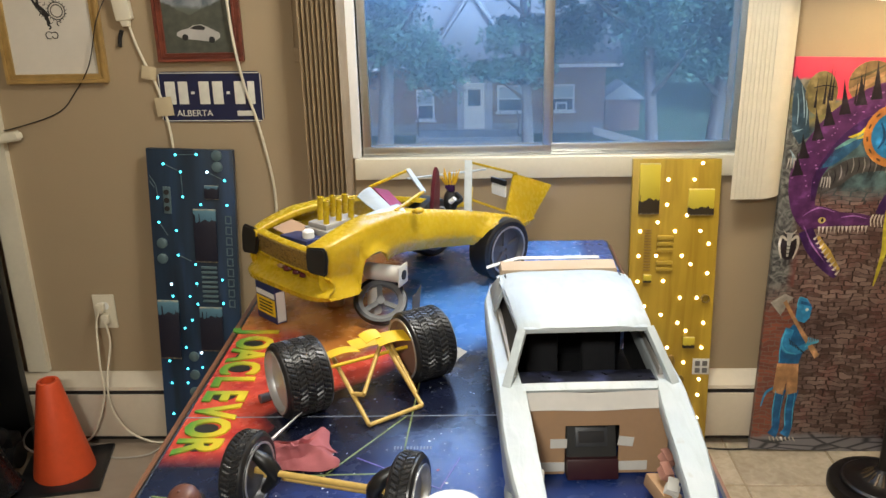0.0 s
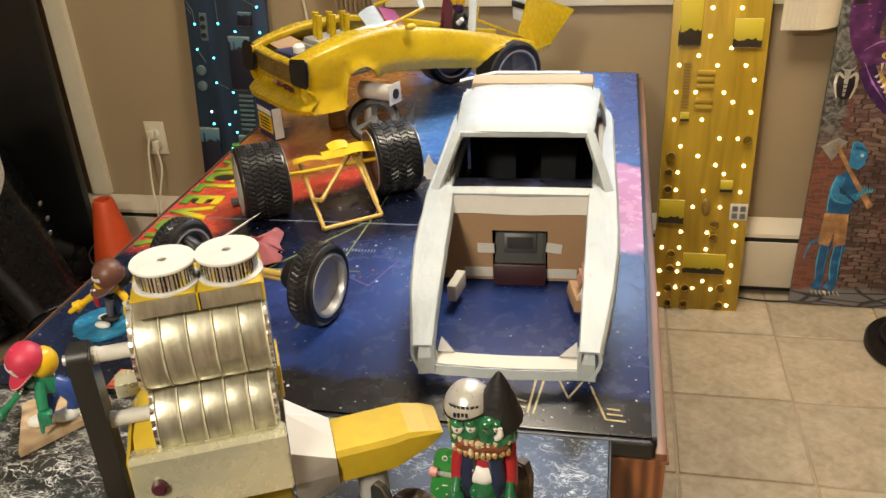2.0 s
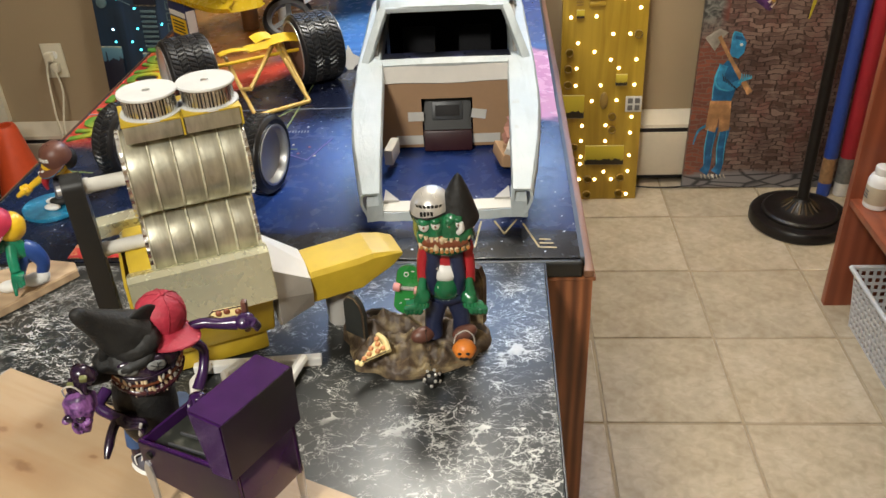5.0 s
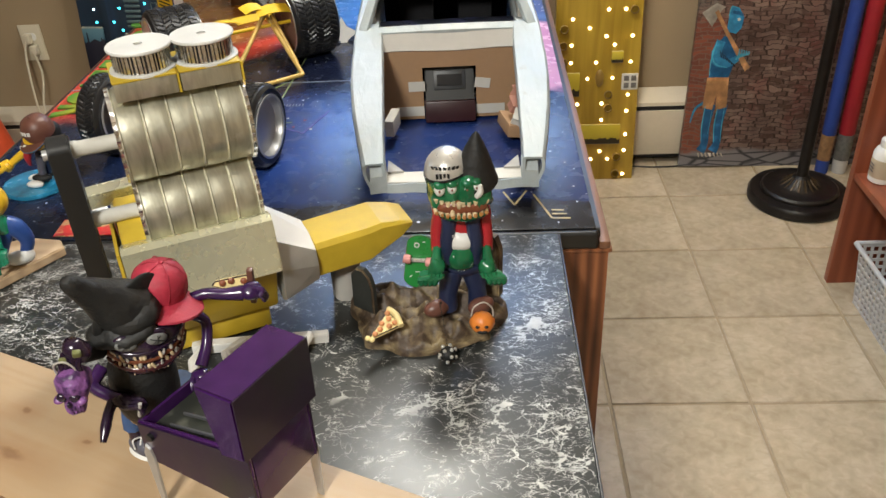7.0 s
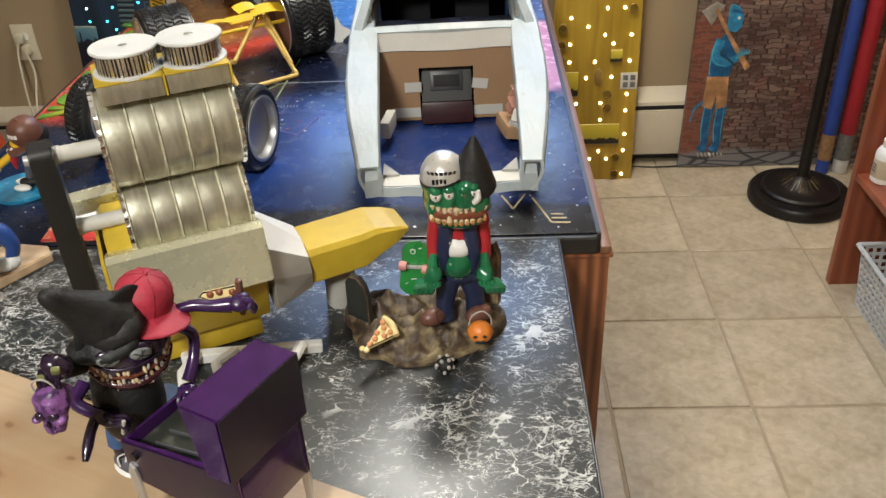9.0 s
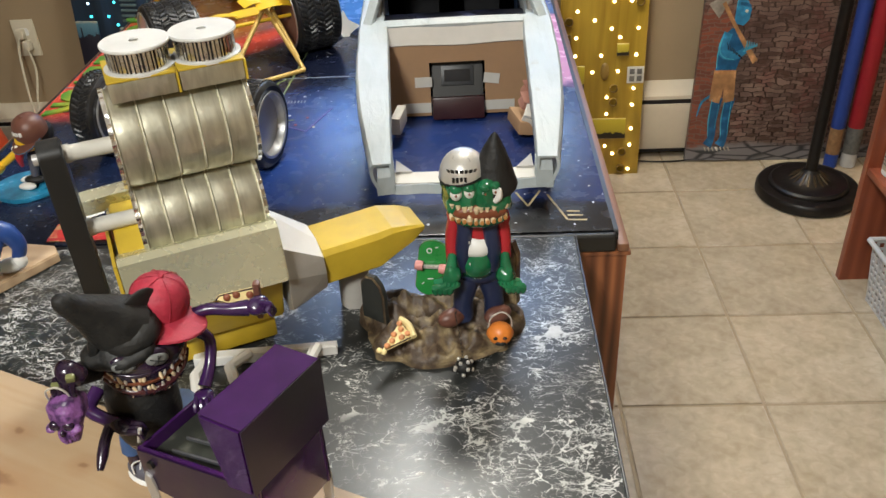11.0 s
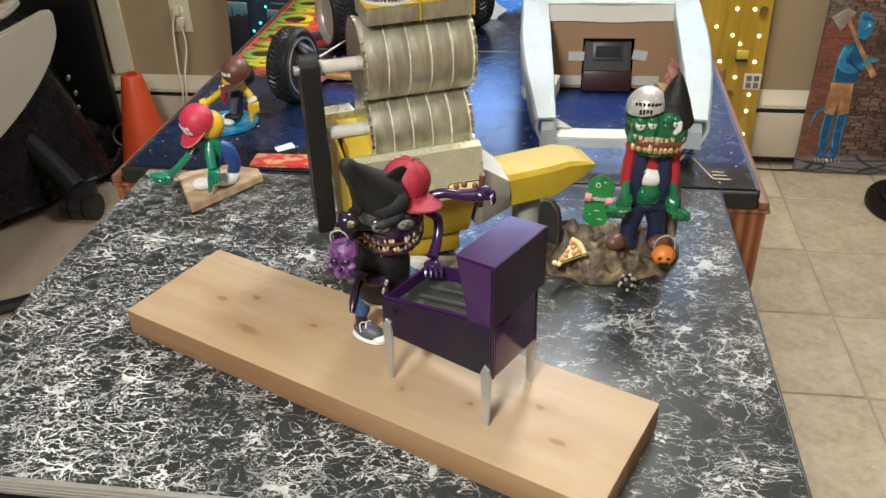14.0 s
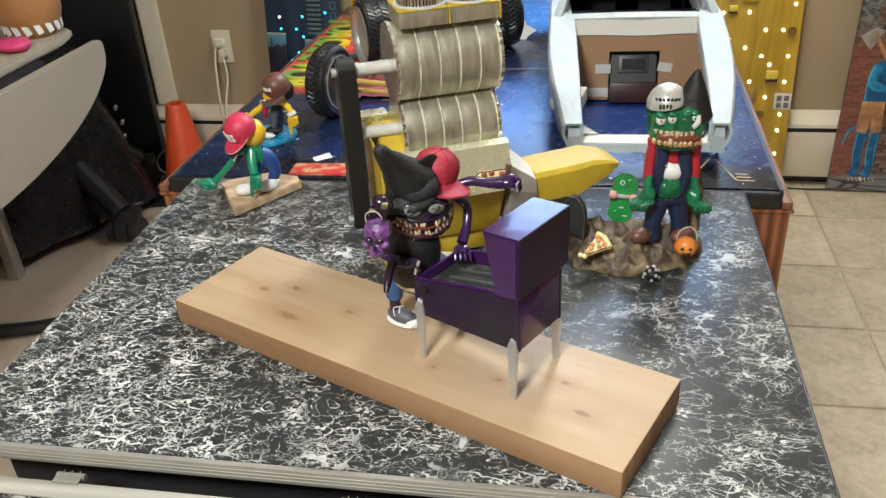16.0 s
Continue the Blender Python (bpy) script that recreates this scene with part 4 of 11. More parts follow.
    blob(bm, (0.013, 0.009, 0.007), (0.256, -0.152, 0.246), (0, 0, -10), u=12, v=8)
    rod(bm, (0.262, -0.122, 0.236), (0.257, -0.146, 0.244), 0.004)
    part("door_mirror", bm, M["yellow"], car)
    # one side has its pillar, quarter-window rails and tail panel
    for sgn in (-1,):
        bars("roof_pillar", [((0.440, sgn * 0.121, 0.196), (0.474, sgn * 0.091, 0.305))], 0.018, 0.007, M["primer"], "white primed roof pillar")
        bars("rear_pillar", [((0.476, sgn * 0.090, 0.306), (0.640, sgn * 0.095, 0.247)), ((0.455, sgn * 0.117, 0.222), (0.585, sgn * 0.122, 0.160)), ((0.445, sgn * 0.121, 0.196), (0.470, sgn * 0.104, 0.245))], 0.009, 0.006, M["yellow"], "thin yellow rear window rail")
        bm = B()
        C = [(0.634, sgn * 0.095, 0.248), (0.778, sgn * 0.100, 0.190), (0.672, sgn * 0.122, 0.120), (0.574, sgn * 0.123, 0.162)]
        sheet(bm, lambda u, v: tuple(sum(k * c[q] for k, c in zip(((1 - u) * (1 - v), u * (1 - v), u * v, (1 - u) * v), C)) + (0.004 * math.sin(u * 3.1) * sgn if q == 1 else 0) for q in range(3)), 10, 10)
        thicken(bm, 0.005)
        part("sail_panel", bm, M["yellow"], car, "yellow rear sail panel")
    bars("roof_bow", [((0.398, 0.046, 0.256), (0.690, 0.060, 0.222))], 0.007, 0.005, M["primer"], "long white roof stick")
    # floor pan and the things in the bay and cabin
    bm = B()
    for s0, s1, z0, z1 in ((0.04, 0.24, 0.152, 0.158), (0.24, 0.66, 0.146, 0.106)):
        box(bm, (s1 - s0 + 0.004, 0.20, 0.005), ((s0 + s1) / 2, 0, (z0 + z1) / 2), (0, math.degrees(math.atan2(z0 - z1, s1 - s0)), 0), bevel=0.001)
    part("floor_pan", bm, M["greycard"], car, "grey card floor pan")
    bm = B()
    box(bm, (0.105, 0.080, 0.046), (0.140, 0.010, 0.186), (0, 0, 6), bevel=0.004)
    box(bm, (0.100, 0.060, 0.012), (0.142, 0.010, 0.215), (0, 0, 6), bevel=0.003)
    part("engine_block", bm, M["greycard"], car, "grey card engine block")
    for i in range(6):
        bm = B()
        lathe(bm, [(0.0068, 0), (0.0068, 0.048), (0.0080, 0.054), (0.0058, 0.055), (0.0055, 0.040)], 14, pose(0.106 + 0.034 * (i // 2) + 0.010 * (i % 2), -0.012 + 0.036 * (i % 2), 0.219 - 0.004 * (i // 2), 0, 4, 0), cap=False)
        part("stack_tube", bm, M["yellow"], car, "tall yellow intake stack")
    bm = B()
    box(bm, (0.052, 0.085, 0.030), (0.046, 0.000, 0.190), (0, 4, 8), bevel=0.003)
    part("battery_box", bm, M["navy"], car, "navy printed carton")
    bm = B()
    lathe(bm, [(0.013, 0), (0.013, 0.014), (0.009, 0.018)], 18, pose(0.050, -0.022, 0.205))
    part("white_cap", bm, M["white"], car, "small white cap")
    bm = B()
    slab(bm, [(-0.030, -0.030), (0.030, -0.026), (0.030, 0.028), (-0.026, 0.030)], 0, 0.0020, pose(0.060, 0.060, 0.205, 10, -6, 10))
    part("carton_flap", bm, M["card"], car, "brown carton flap")
    bm = B()
    slab(bm, [(-0.024, 0), (0.024, 0), (0.020, 0.075), (0.012, 0.112), (0.0, 0.122), (-0.008, 0.110), (-0.016, 0.07)], -0.005, 0.005, pose(0.470, 0.030, 0.150, 90, 0, 24) @ pose(0, 0, 0, 0, 0, -8), bevel=0.002)
    part("seat_back", bm, M["maroon"], car, "maroon fin-shaped seat back")
    bm = B()
    box(bm, (0.060, 0.070, 0.030), (0.455, -0.010, 0.150), (0, 6, 0), bevel=0.004)
    part("seat_cushion", bm, M["black"], car, "dark seat cushion")
    bm = B()
    box(bm, (0.006, 0.056, 0.030), (0.680, 0.0, 0.178), (0, 0, -8), bevel=0.001)
    part("notice_card", bm, M["white"], car, "small white card")
    bm = B()
    box(bm, (0.008, 0.060, 0.014), (0.679, 0.0, 0.202), (0, 0, -8), bevel=0.001)
    part("notice_header", bm, M["black"], car)
    # rear wheels
    for sgn in (-1, 1):
        tyre(car, "wheel", pose(0.540, sgn * 0.098, 0.0820) @ side_axis((0, sgn)), 0.0800, 0.064, M["gunmetal"], 0.74, 0.22, 40, M["gunmetal"], plain=True)
    bm = B()
    rod(bm, (0.540, -0.100, 0.082), (0.540, 0.100, 0.082), 0.008)
    rod(bm, (0.540, 0, 0.082), (0.47, 0, 0.121), 0.007)
    part("rear_axle", bm, M["gunmetal"], car)
    # prop under the nose
    bm = B()
    lathe(bm, [(0.020, 0), (0.020, 0.075), (0.016, 0.0752), (0.016, 0.151)], 24, pose(0.150, 0.035, 0.0))
    part("prop", bm, M["card"], car, "card tube prop under the nose")
    return car


yellow_car()


def white_car():
    yaw = 2.3
    car = thing("white_model_car", "half-built white primed model coupe with open bonnet", "model car", pose(0.2735, 0.815, TOP, 0, 0, yaw))
    HW = [(0.0, 0.115), (0.04, 0.123), (0.15, 0.140), (0.24, 0.146), (0.34, 0.146), (0.50, 0.147), (0.64, 0.148), (0.80, 0.130)]
    ZT = [(0.0, 0.062), (0.03, 0.072), (0.10, 0.096), (0.18, 0.114), (0.27, 0.132), (0.34, 0.146), (0.50, 0.146), (0.64, 0.150), (0.80, 0.130)]
    IN = [(0.0, 0.090), (0.20, 0.097), (0.325, 0.102), (0.335, 0.106), (0.64, 0.112), (0.80, 0.10)]

    for sgn in (-1, 1):
        bm = B()

        def f(u, v):
            s = 0.022 + 0.778 * u
            hw, zt, inn = lerp(HW, s), lerp(ZT, s), lerp(IN, s)
            low = lerp([(0.0, 0.024), (0.06, 0.022), (0.11, 0.012), (0.8, 0.012)], s)
            zb = max(low, arch(s, 0.010, 0.155, 0.052, 0.014), arch(s, 0.010, 0.64, 0.058, 0.014))
            flare = 0.003 * (math.exp(-((s - 0.155) / 0.045) ** 2) + math.exp(-((s - 0.64) / 0.05) ** 2))
            lump = 0.0006 * noise.noise(Vector((s * 34, sgn * 7, v * 5))) + 0.0003 * noise.noise(Vector((s * 110, sgn * 3, v * 14)))
            pts = [(hw - 0.014 + flare, zb), (hw - 0.007 + flare, zb + (zt - zb) * 0.22), (hw - 0.002 + flare * 0.5, zb + (zt - zb) * 0.48), (hw, zt - 0.016), (hw - 0.001, zt - 0.006), (hw - 0.0045, zt - 0.001), (inn + 0.001, zt), (inn - 0.0005, zt - 0.004), (inn - 0.001, zt - 0.020)]
            k = v * (len(pts) - 1)
            i = min(int(k), len(pts) - 2)
            t = k - i
            w, z = (pts[i][q] * (1 - t) + pts[i + 1][q] * t for q in (0, 1))
            return (s, sgn * (w + lump), z + 0.6 * lump)

        sheet(bm, f, 110, 24)
        bmesh.ops.transform(bm, matrix=Matrix(((0, 1, 0, 0), (1, 0, 0, 0), (0, 0, 1, 0), (0, 0, 0, 1))), verts=bm.verts)
        thicken(bm, 0.004)
        part("body_side", bm, M["primer"], car, "white primed fender, door and quarter in one", angle=32)
    # front bumper strip between the fender ends, with folded card corners
    bm = B()
    sheet(bm, lambda u, v: (-0.112 + 0.224 * u, 0.020 + 0.010 * (2 * u - 1) ** 2 + 0.003 * v, 0.022 + 0.012 * v + 0.003 * (1 - (2 * u - 1) ** 2) + 0.0006 * math.sin(u * 31)), 30, 4)
    thicken(bm, 0.003)
    part("front_bumper", bm, M["primer"], car, "thin white card front bumper")
    bm = B()
    sheet(bm, lambda u, v: (-0.110 + 0.220 * u, 0.024 + 0.010 * (2 * u - 1) ** 2 + 0.020 * v, 0.0350 + 0.003 * (1 - (2 * u - 1) ** 2) + 0.005 * v), 30, 2)
    thicken(bm, 0.002)
    part("bumper_top", bm, M["offwhite"], car, "off-white top of the bumper")
    for sgn in (-1, 1):
        bm = B()
        va = [bm.verts.new((sgn * x, y, z)) for x, y, z in ((0.089, 0.0230, 0.050), (0.111, 0.0230, 0.048), (0.112, 0.0230, 0.023), (0.090, 0.0230, 0.025), (0.089, 0.036, 0.066), (0.110, 0.036, 0.064), (0.114, 0.036, 0.023), (0.089, 0.036, 0.025))]
        for q in ((0, 1, 2, 3), (4, 5, 6, 7), (0, 1, 5, 4), (1, 2, 6, 5), (2, 3, 7, 6), (3, 0, 4, 7)):
            bm.faces.new([va[i] for i in q])
        bmesh.ops.recalc_face_normals(bm, faces=bm.faces)
        part("fender_cap", bm, M["primer"], car, "white fender end", smooth=False)
        bm = B()
        slab(bm, [(0, 0), (sgn * -0.022, 0.0), (0, 0.034)], 0.0, 0.003, pose(sgn * 0.089, 0.046, 0.041))
        part("gusset", bm, M["greycard"], car, "folded grey card gusset")
        bm = B()
        blob(bm, (0.010, 0.026, 0.012), (sgn * 0.133, 0.215, 0.030), u=12, v=8, lump=0.2, freq=60)
        part("filler_lump", bm, M["primer"], car, "lump of white filler on the sill")
    # cowl strip, screen frame, roof, pillars
    bm = B()
    sheet(bm, lambda u, v: (-0.128 + 0.256 * u, 0.319 + 0.015 * v + 0.004 * (2 * u - 1) ** 2, 0.1405 + 0.005 * v + 0.003 * (1 - (2 * u - 1) ** 2)), 20, 4)
    thicken(bm, 0.006)
    part("cowl", bm, M["primer"], car, "white primed cowl")
    bm = B()
    ZR = [(0.382, 0.216), (0.41, 0.225), (0.53, 0.225), (0.62, 0.214), (0.69, 0.199)]
    sheet(bm, lambda u, v: ((v - 0.5) * (0.212 + 0.034 * u), 0.386 + 0.300 * u + 0.006 * (2 * v - 1) ** 2, lerp(ZR, 0.386 + 0.304 * u) - 0.012 * abs(2 * v - 1) ** 5 + 0.0010 * noise.noise(Vector((u * 9, v * 7, 2)))), 40, 36)
    thicken(bm, 0.006)
    part("roof", bm, M["primer"], car, "white roof with brushed primer")

    def bars(name, pairs, w, h, label, m=None):
        bm = B()
        for a, b in pairs:
            a, b = Vector(a), Vector(b)
            d = b - a
            q = d.to_track_quat("X", "Z").to_euler()
            box(bm, (d.length + w * 0.5, w, h), (a + b) / 2, [math.degrees(k) for k in q], bevel=0.002)
        part(name, bm, m or M["primer"], car, label)

    for sgn in (-1, 1):
        bars("screen_pillar", [((sgn * 0.1300, 0.334, 0.143), (sgn * 0.1020, 0.392, 0.209))], 0.0150, 0.010, "white windscreen pillar")
        bars("roof_rail", [((sgn * 0.1010, 0.396, 0.205), (sgn * 0.116, 0.62, 0.200))], 0.012, 0.010, "white roof rail")
        bm = B()
        sheet(bm, lambda u, v: (sgn * (0.119 + 0.014 * v + 0.003 * math.sin(v * 3.1)), 0.575 + 0.078 * u + v * (0.010 + 0.060 * u) + 0.020 * (1 - u) * v * v, 0.206 - 0.058 * v - 0.004 * u * (1 - v) + 0.001 * noise.noise(Vector((u * 5, v * 5, sgn)))), 10, 10)
        thicken(bm, 0.006)
        part("rear_pillar", bm, M["primer"], car, "broad white rear pillar")
        bars("side_trim", [((sgn * 0.116, 0.36, 0.150), (sgn * 0.124, 0.60, 0.152))], 0.008, 0.014, "unpainted dark inner door edge", M["greycard"])
        bm = B()
        sheet(bm, lambda u, v: (sgn * (0.122 - 0.014 * v), 0.362 + 0.300 * u + 0.036 * v * (1 - u), 0.140 + 0.064 * v), 6, 3)
        thicken(bm, 0.0012)
        part("side_window", bm, M["dark"], car, "dark tinted side window")
    bars("header_rail", [((-0.096, 0.392, 0.2115), (0.096, 0.392, 0.2115))], 0.010, 0.008, "white windscreen header")
    # bulkhead of cardboard with an opening, tape and the black box behind it
    bm = B()
    slab(bm, [(-0.118, 0.004), (-0.042, 0.004), (-0.042, 0.090), (0.042, 0.090), (0.042, 0.004), (0.118, 0.004), (0.118, 0.118), (-0.118, 0.118)], -0.002, 0.002, pose(0, 0.304, 0) @ Matrix(((1, 0, 0, 0), (0, 0, -1, 0), (0, 1, 0, 0), (0, 0, 0, 1))))
    part("bulkhead", bm, M["card"], car, "brown cardboard bulkhead with a square opening", smooth=False)
    bm = B()
    sheet(bm, lambda u, v: (-0.112 + 0.224 * u, 0.301 + 0.017 * v, 0.117 + 0.022 * v + 0.0012 * math.sin(u * 9)), 16, 3)
    thicken(bm, 0.003)
    part("bulkhead_top", bm, M["greycard"], car, "smeared grey-brown strip over the bulkhead")
    for x, z, w, a in ((-0.052, 0.060, 0.026, 0), (0.052, 0.062, 0.024, 8), (-0.064, 0.018, 0.044, 0), (0.064, 0.018, 0.046, 0)):
        bm = B()
        box(bm, (w, 0.0012, 0.016), (x, 0.3005, z), (0, a, 0))
        part("tape", bm, M["offwhite"], car, "strip of white tape", smooth=False)
    bm = B()
    slab(bm, [(0.297, 0.030), (0.350, 0.030), (0.350, 0.090), (0.322, 0.090)], -0.039, 0.039, Matrix(((0, 0, 1, 0), (1, 0, 0, 0), (0, 1, 0, 0), (0, 0, 0, 1))), bevel=0.003)
    hb = part("heater_box", bm, M["black"], car, "black box with a sloping face in the bulkhead opening")
    bm = B()
    box(bm, (0.050, 0.004, 0.030), (0, 0.3102, 0.0650), (-22.6, 0, 0), bevel=0.001)
    part("vent_frame", bm, mat("dark_grey_plastic", (0.030, 0.032, 0.036), 0.4, vary=0.3, scale=60), hb, "dark grey vent frame")
    bm = B()
    box(bm, (0.040, 0.004, 0.018), (0, 0.3090, 0.0655), (-22.6, 0, 0), bevel=0.001)
    part("vent", bm, M["dark"], hb, "black recessed vent")
    bm = B()
    box(bm, (0.080, 0.030, 0.034), (0, 0.300, 0.018), (-14, 0, 0), bevel=0.003)
    part("tunnel", bm, mat("dark_maroon_plastic", (0.035, 0.007, 0.010), 0.4, vary=0.2), car, "dark maroon transmission tunnel")
    # dash, seats and the dark cabin
    bm = B()
    sheet(bm, lambda u, v: (-0.116 + 0.232 * u, 0.336 + 0.055 * v, 0.143 - 0.005 * v), 8, 3)
    thicken(bm, 0.003)
    # black dash; its bluish patches paint in a reflection of the table
    part("dashboard", bm, mat("glossy_black_dash", (0.014, 0.015, 0.024), 0.30, vary=0.3, scale=30, bump=0.25, second=(0.040, 0.046, 0.105), mask=(0.50, 0.64)), car, "glossy black dashboard")
    bm = B()
    box(bm, (0.256, 0.34, 0.004), (0, 0.51, 0.030), bevel=0.001)
    box(bm, (0.236, 0.006, 0.165), (0, 0.664, 0.108), bevel=0.001)
    for x in (-0.126, 0.126):
        box(bm, (0.004, 0.30, 0.105), (x, 0.51, 0.088), bevel=0.001)
    cabin = mat("matt_black_cabin", (0.004, 0.004, 0.006), 0.85, vary=0.3, bump=0.1)
    part("cabin_floor", bm, cabin, car, "black cabin floor and rear wall")
    for x in (-0.052, 0.052):
        bm = B()
        box(bm, (0.062, 0.020, 0.085), (x, 0.545, 0.090), (-14, 0, 0), bevel=0.008)
        box(bm, (0.062, 0.070, 0.026), (x, 0.460, 0.060), bevel=0.008)
        part("seat", bm, cabin, car, "black bucket seat")
    # rear: cardboard rear-window strip, boot and tail
    bm = B()
    box(bm, (0.228, 0.036, 0.015), (-0.002, 0.702, 0.1985), (10, 0, 0), bevel=0.002, taper=0.97)
    for x in (-0.035, 0.055):
        box(bm, (0.0012, 0.0364, 0.0154), (x, 0.702, 0.1986), (10, 0, 4))
    part("rear_strip", bm, mat("pale_cardboard", (0.46, 0.345, 0.235), 0.8, vary=0.08, scale=9, bump=0.1, fine=140), car, "bare cardboard strip behind the roof")
    bm = B()
    sheet(bm, lambda u, v: (-0.140 + 0.225 * u, 0.706 + 0.034 * min(1.0, u * 3.5) - 0.004 * u + 0.010 * v, 0.1985 + 0.006 * min(1.0, u * 3.5) + 0.002 * v), 24, 2)
    thicken(bm, 0.0014)
    part("spoiler", bm, M["offwhite"], car, "thin white card spoiler")
    bm = B()
    sheet(bm, lambda u, v: ((v - 0.5) * 0.226, 0.70 + 0.10 * u, 0.150 - 0.020 * u), 6, 8)
    thicken(bm, 0.005)
    part("boot_lid", bm, M["primer"], car)
    bm = B()
    box(bm, (0.236, 0.006, 0.110), (0, 0.800, 0.072), bevel=0.002)
    part("tail_panel", bm, M["primer"], car)
    pinkish = mat("pinkish_card", (0.40, 0.19, 0.14), 0.8, vary=0.2)
    for x, y, z, a, m, lab in ((0.099, 0.238, 0.048, 20, "red", "folded pinkish card scrap"), (0.102, 0.212, 0.038, -15, "offwhite", "folded white card scrap"), (0.106, 0.262, 0.056, 30, "red", "pinkish card scrap")):
        bm = B()
        box(bm, (0.020, 0.020, 0.012), (x, y, z - 0.004), (20, 30, a), bevel=0.002)
        box(bm, (0.016, 0.022, 0.003), (x, y - 0.004, z + 0.008), (30, 10, a), bevel=0.001)
        part("scrap", bm, pinkish if m == "red" else M["offwhite"], car, lab)
    bm = B()
    box(bm, (0.030, 0.060, 0.020), (0.094, 0.232, 0.020), (0, 10, 12), bevel=0.002)
    part("side_brace", bm, M["card"], car, "cardboard side brace")
    bm = B()
    box(bm, (0.014, 0.05, 0.026), (-0.090, 0.235, 0.030), (0, 0, -10), bevel=0.002)
    part("side_brace", bm, M["offwhite"], car, "white card side brace")


M["red"] = mat("red_plastic", (0.42, 0.025, 0.03), 0.38, vary=0.12, scale=20)
white_car()

# ---- the big model engine ----
def foil_mat():
    """Dulled gold-silver foil: smeared streaks round the barrel, brown stains, fine crinkles."""
    g = Graph("brushed_foil", 0.28)
    a, b = g.noise(5, 5, g.vec((22, 4, 4)), 0.6), g.noise(26, 5)
    smear = g.noise(7, 5, g.vec((3, 1, 1)), 1.2)
    col = g.mix(g.range(a, 0.3, 0.7), (0.42, 0.40, 0.31), (0.70, 0.685, 0.56))
    col = g.mix(g.range(smear, 0.48, 0.70, 0, 0.65), col, (0.20, 0.180, 0.120))
    col = g.mix(g.range(g.noise(60, 4), 0.58, 0.72, 0, 0.45), col, (0.70, 0.69, 0.62))
    g.bsdf.inputs["Metallic"].default_value = 0.85
    h = g.math("ADD", b, g.math("MULTIPLY", g.noise(120, 3), 0.35))
    return g.done(col, g.range(smear, 0.3, 0.7, 0.28, 0.50), h, 0.42, 0.002)


M["foil"] = foil_mat()
M["shaftcard"] = mat("smudged_card_tube", (0.46, 0.445, 0.40), 0.55, vary=0.15, scale=30, bump=0.2)
M["lidwhite"] = mat("white_sprayed_card", (0.62, 0.62, 0.60), 0.38, vary=0.10, scale=40, bump=0.15)
M["foilplain"] = mat("dull_silver_card", (0.74, 0.725, 0.53), 0.27, 0.60, vary=0.08, scale=9, bump=0.16, fine=60, second=(0.55, 0.535, 0.37), mask=(0.42, 0.72))
M["silvergrey"] = mat("silver_grey_card", (0.46, 0.44, 0.41), 0.42, 0.25, vary=0.14, scale=22, bump=0.3)
M["crease"] = mat("bright_foil_crease", (0.80, 0.77, 0.64), 0.5, 0.35, vary=0.3, scale=120)
M["brightfoil"] = mat("kitchen_foil", (0.80, 0.80, 0.78), 0.2, 1.0, vary=0.1, scale=40, bump=0.9, fine=220)
M["enginey"] = mat("ochre_yellow_paint", (0.50, 0.345, 0.026), 0.48, vary=0.20, scale=12, bump=0.15)
M["plum"] = mat("plum_plastic", (0.06, 0.012, 0.02), 0.4)


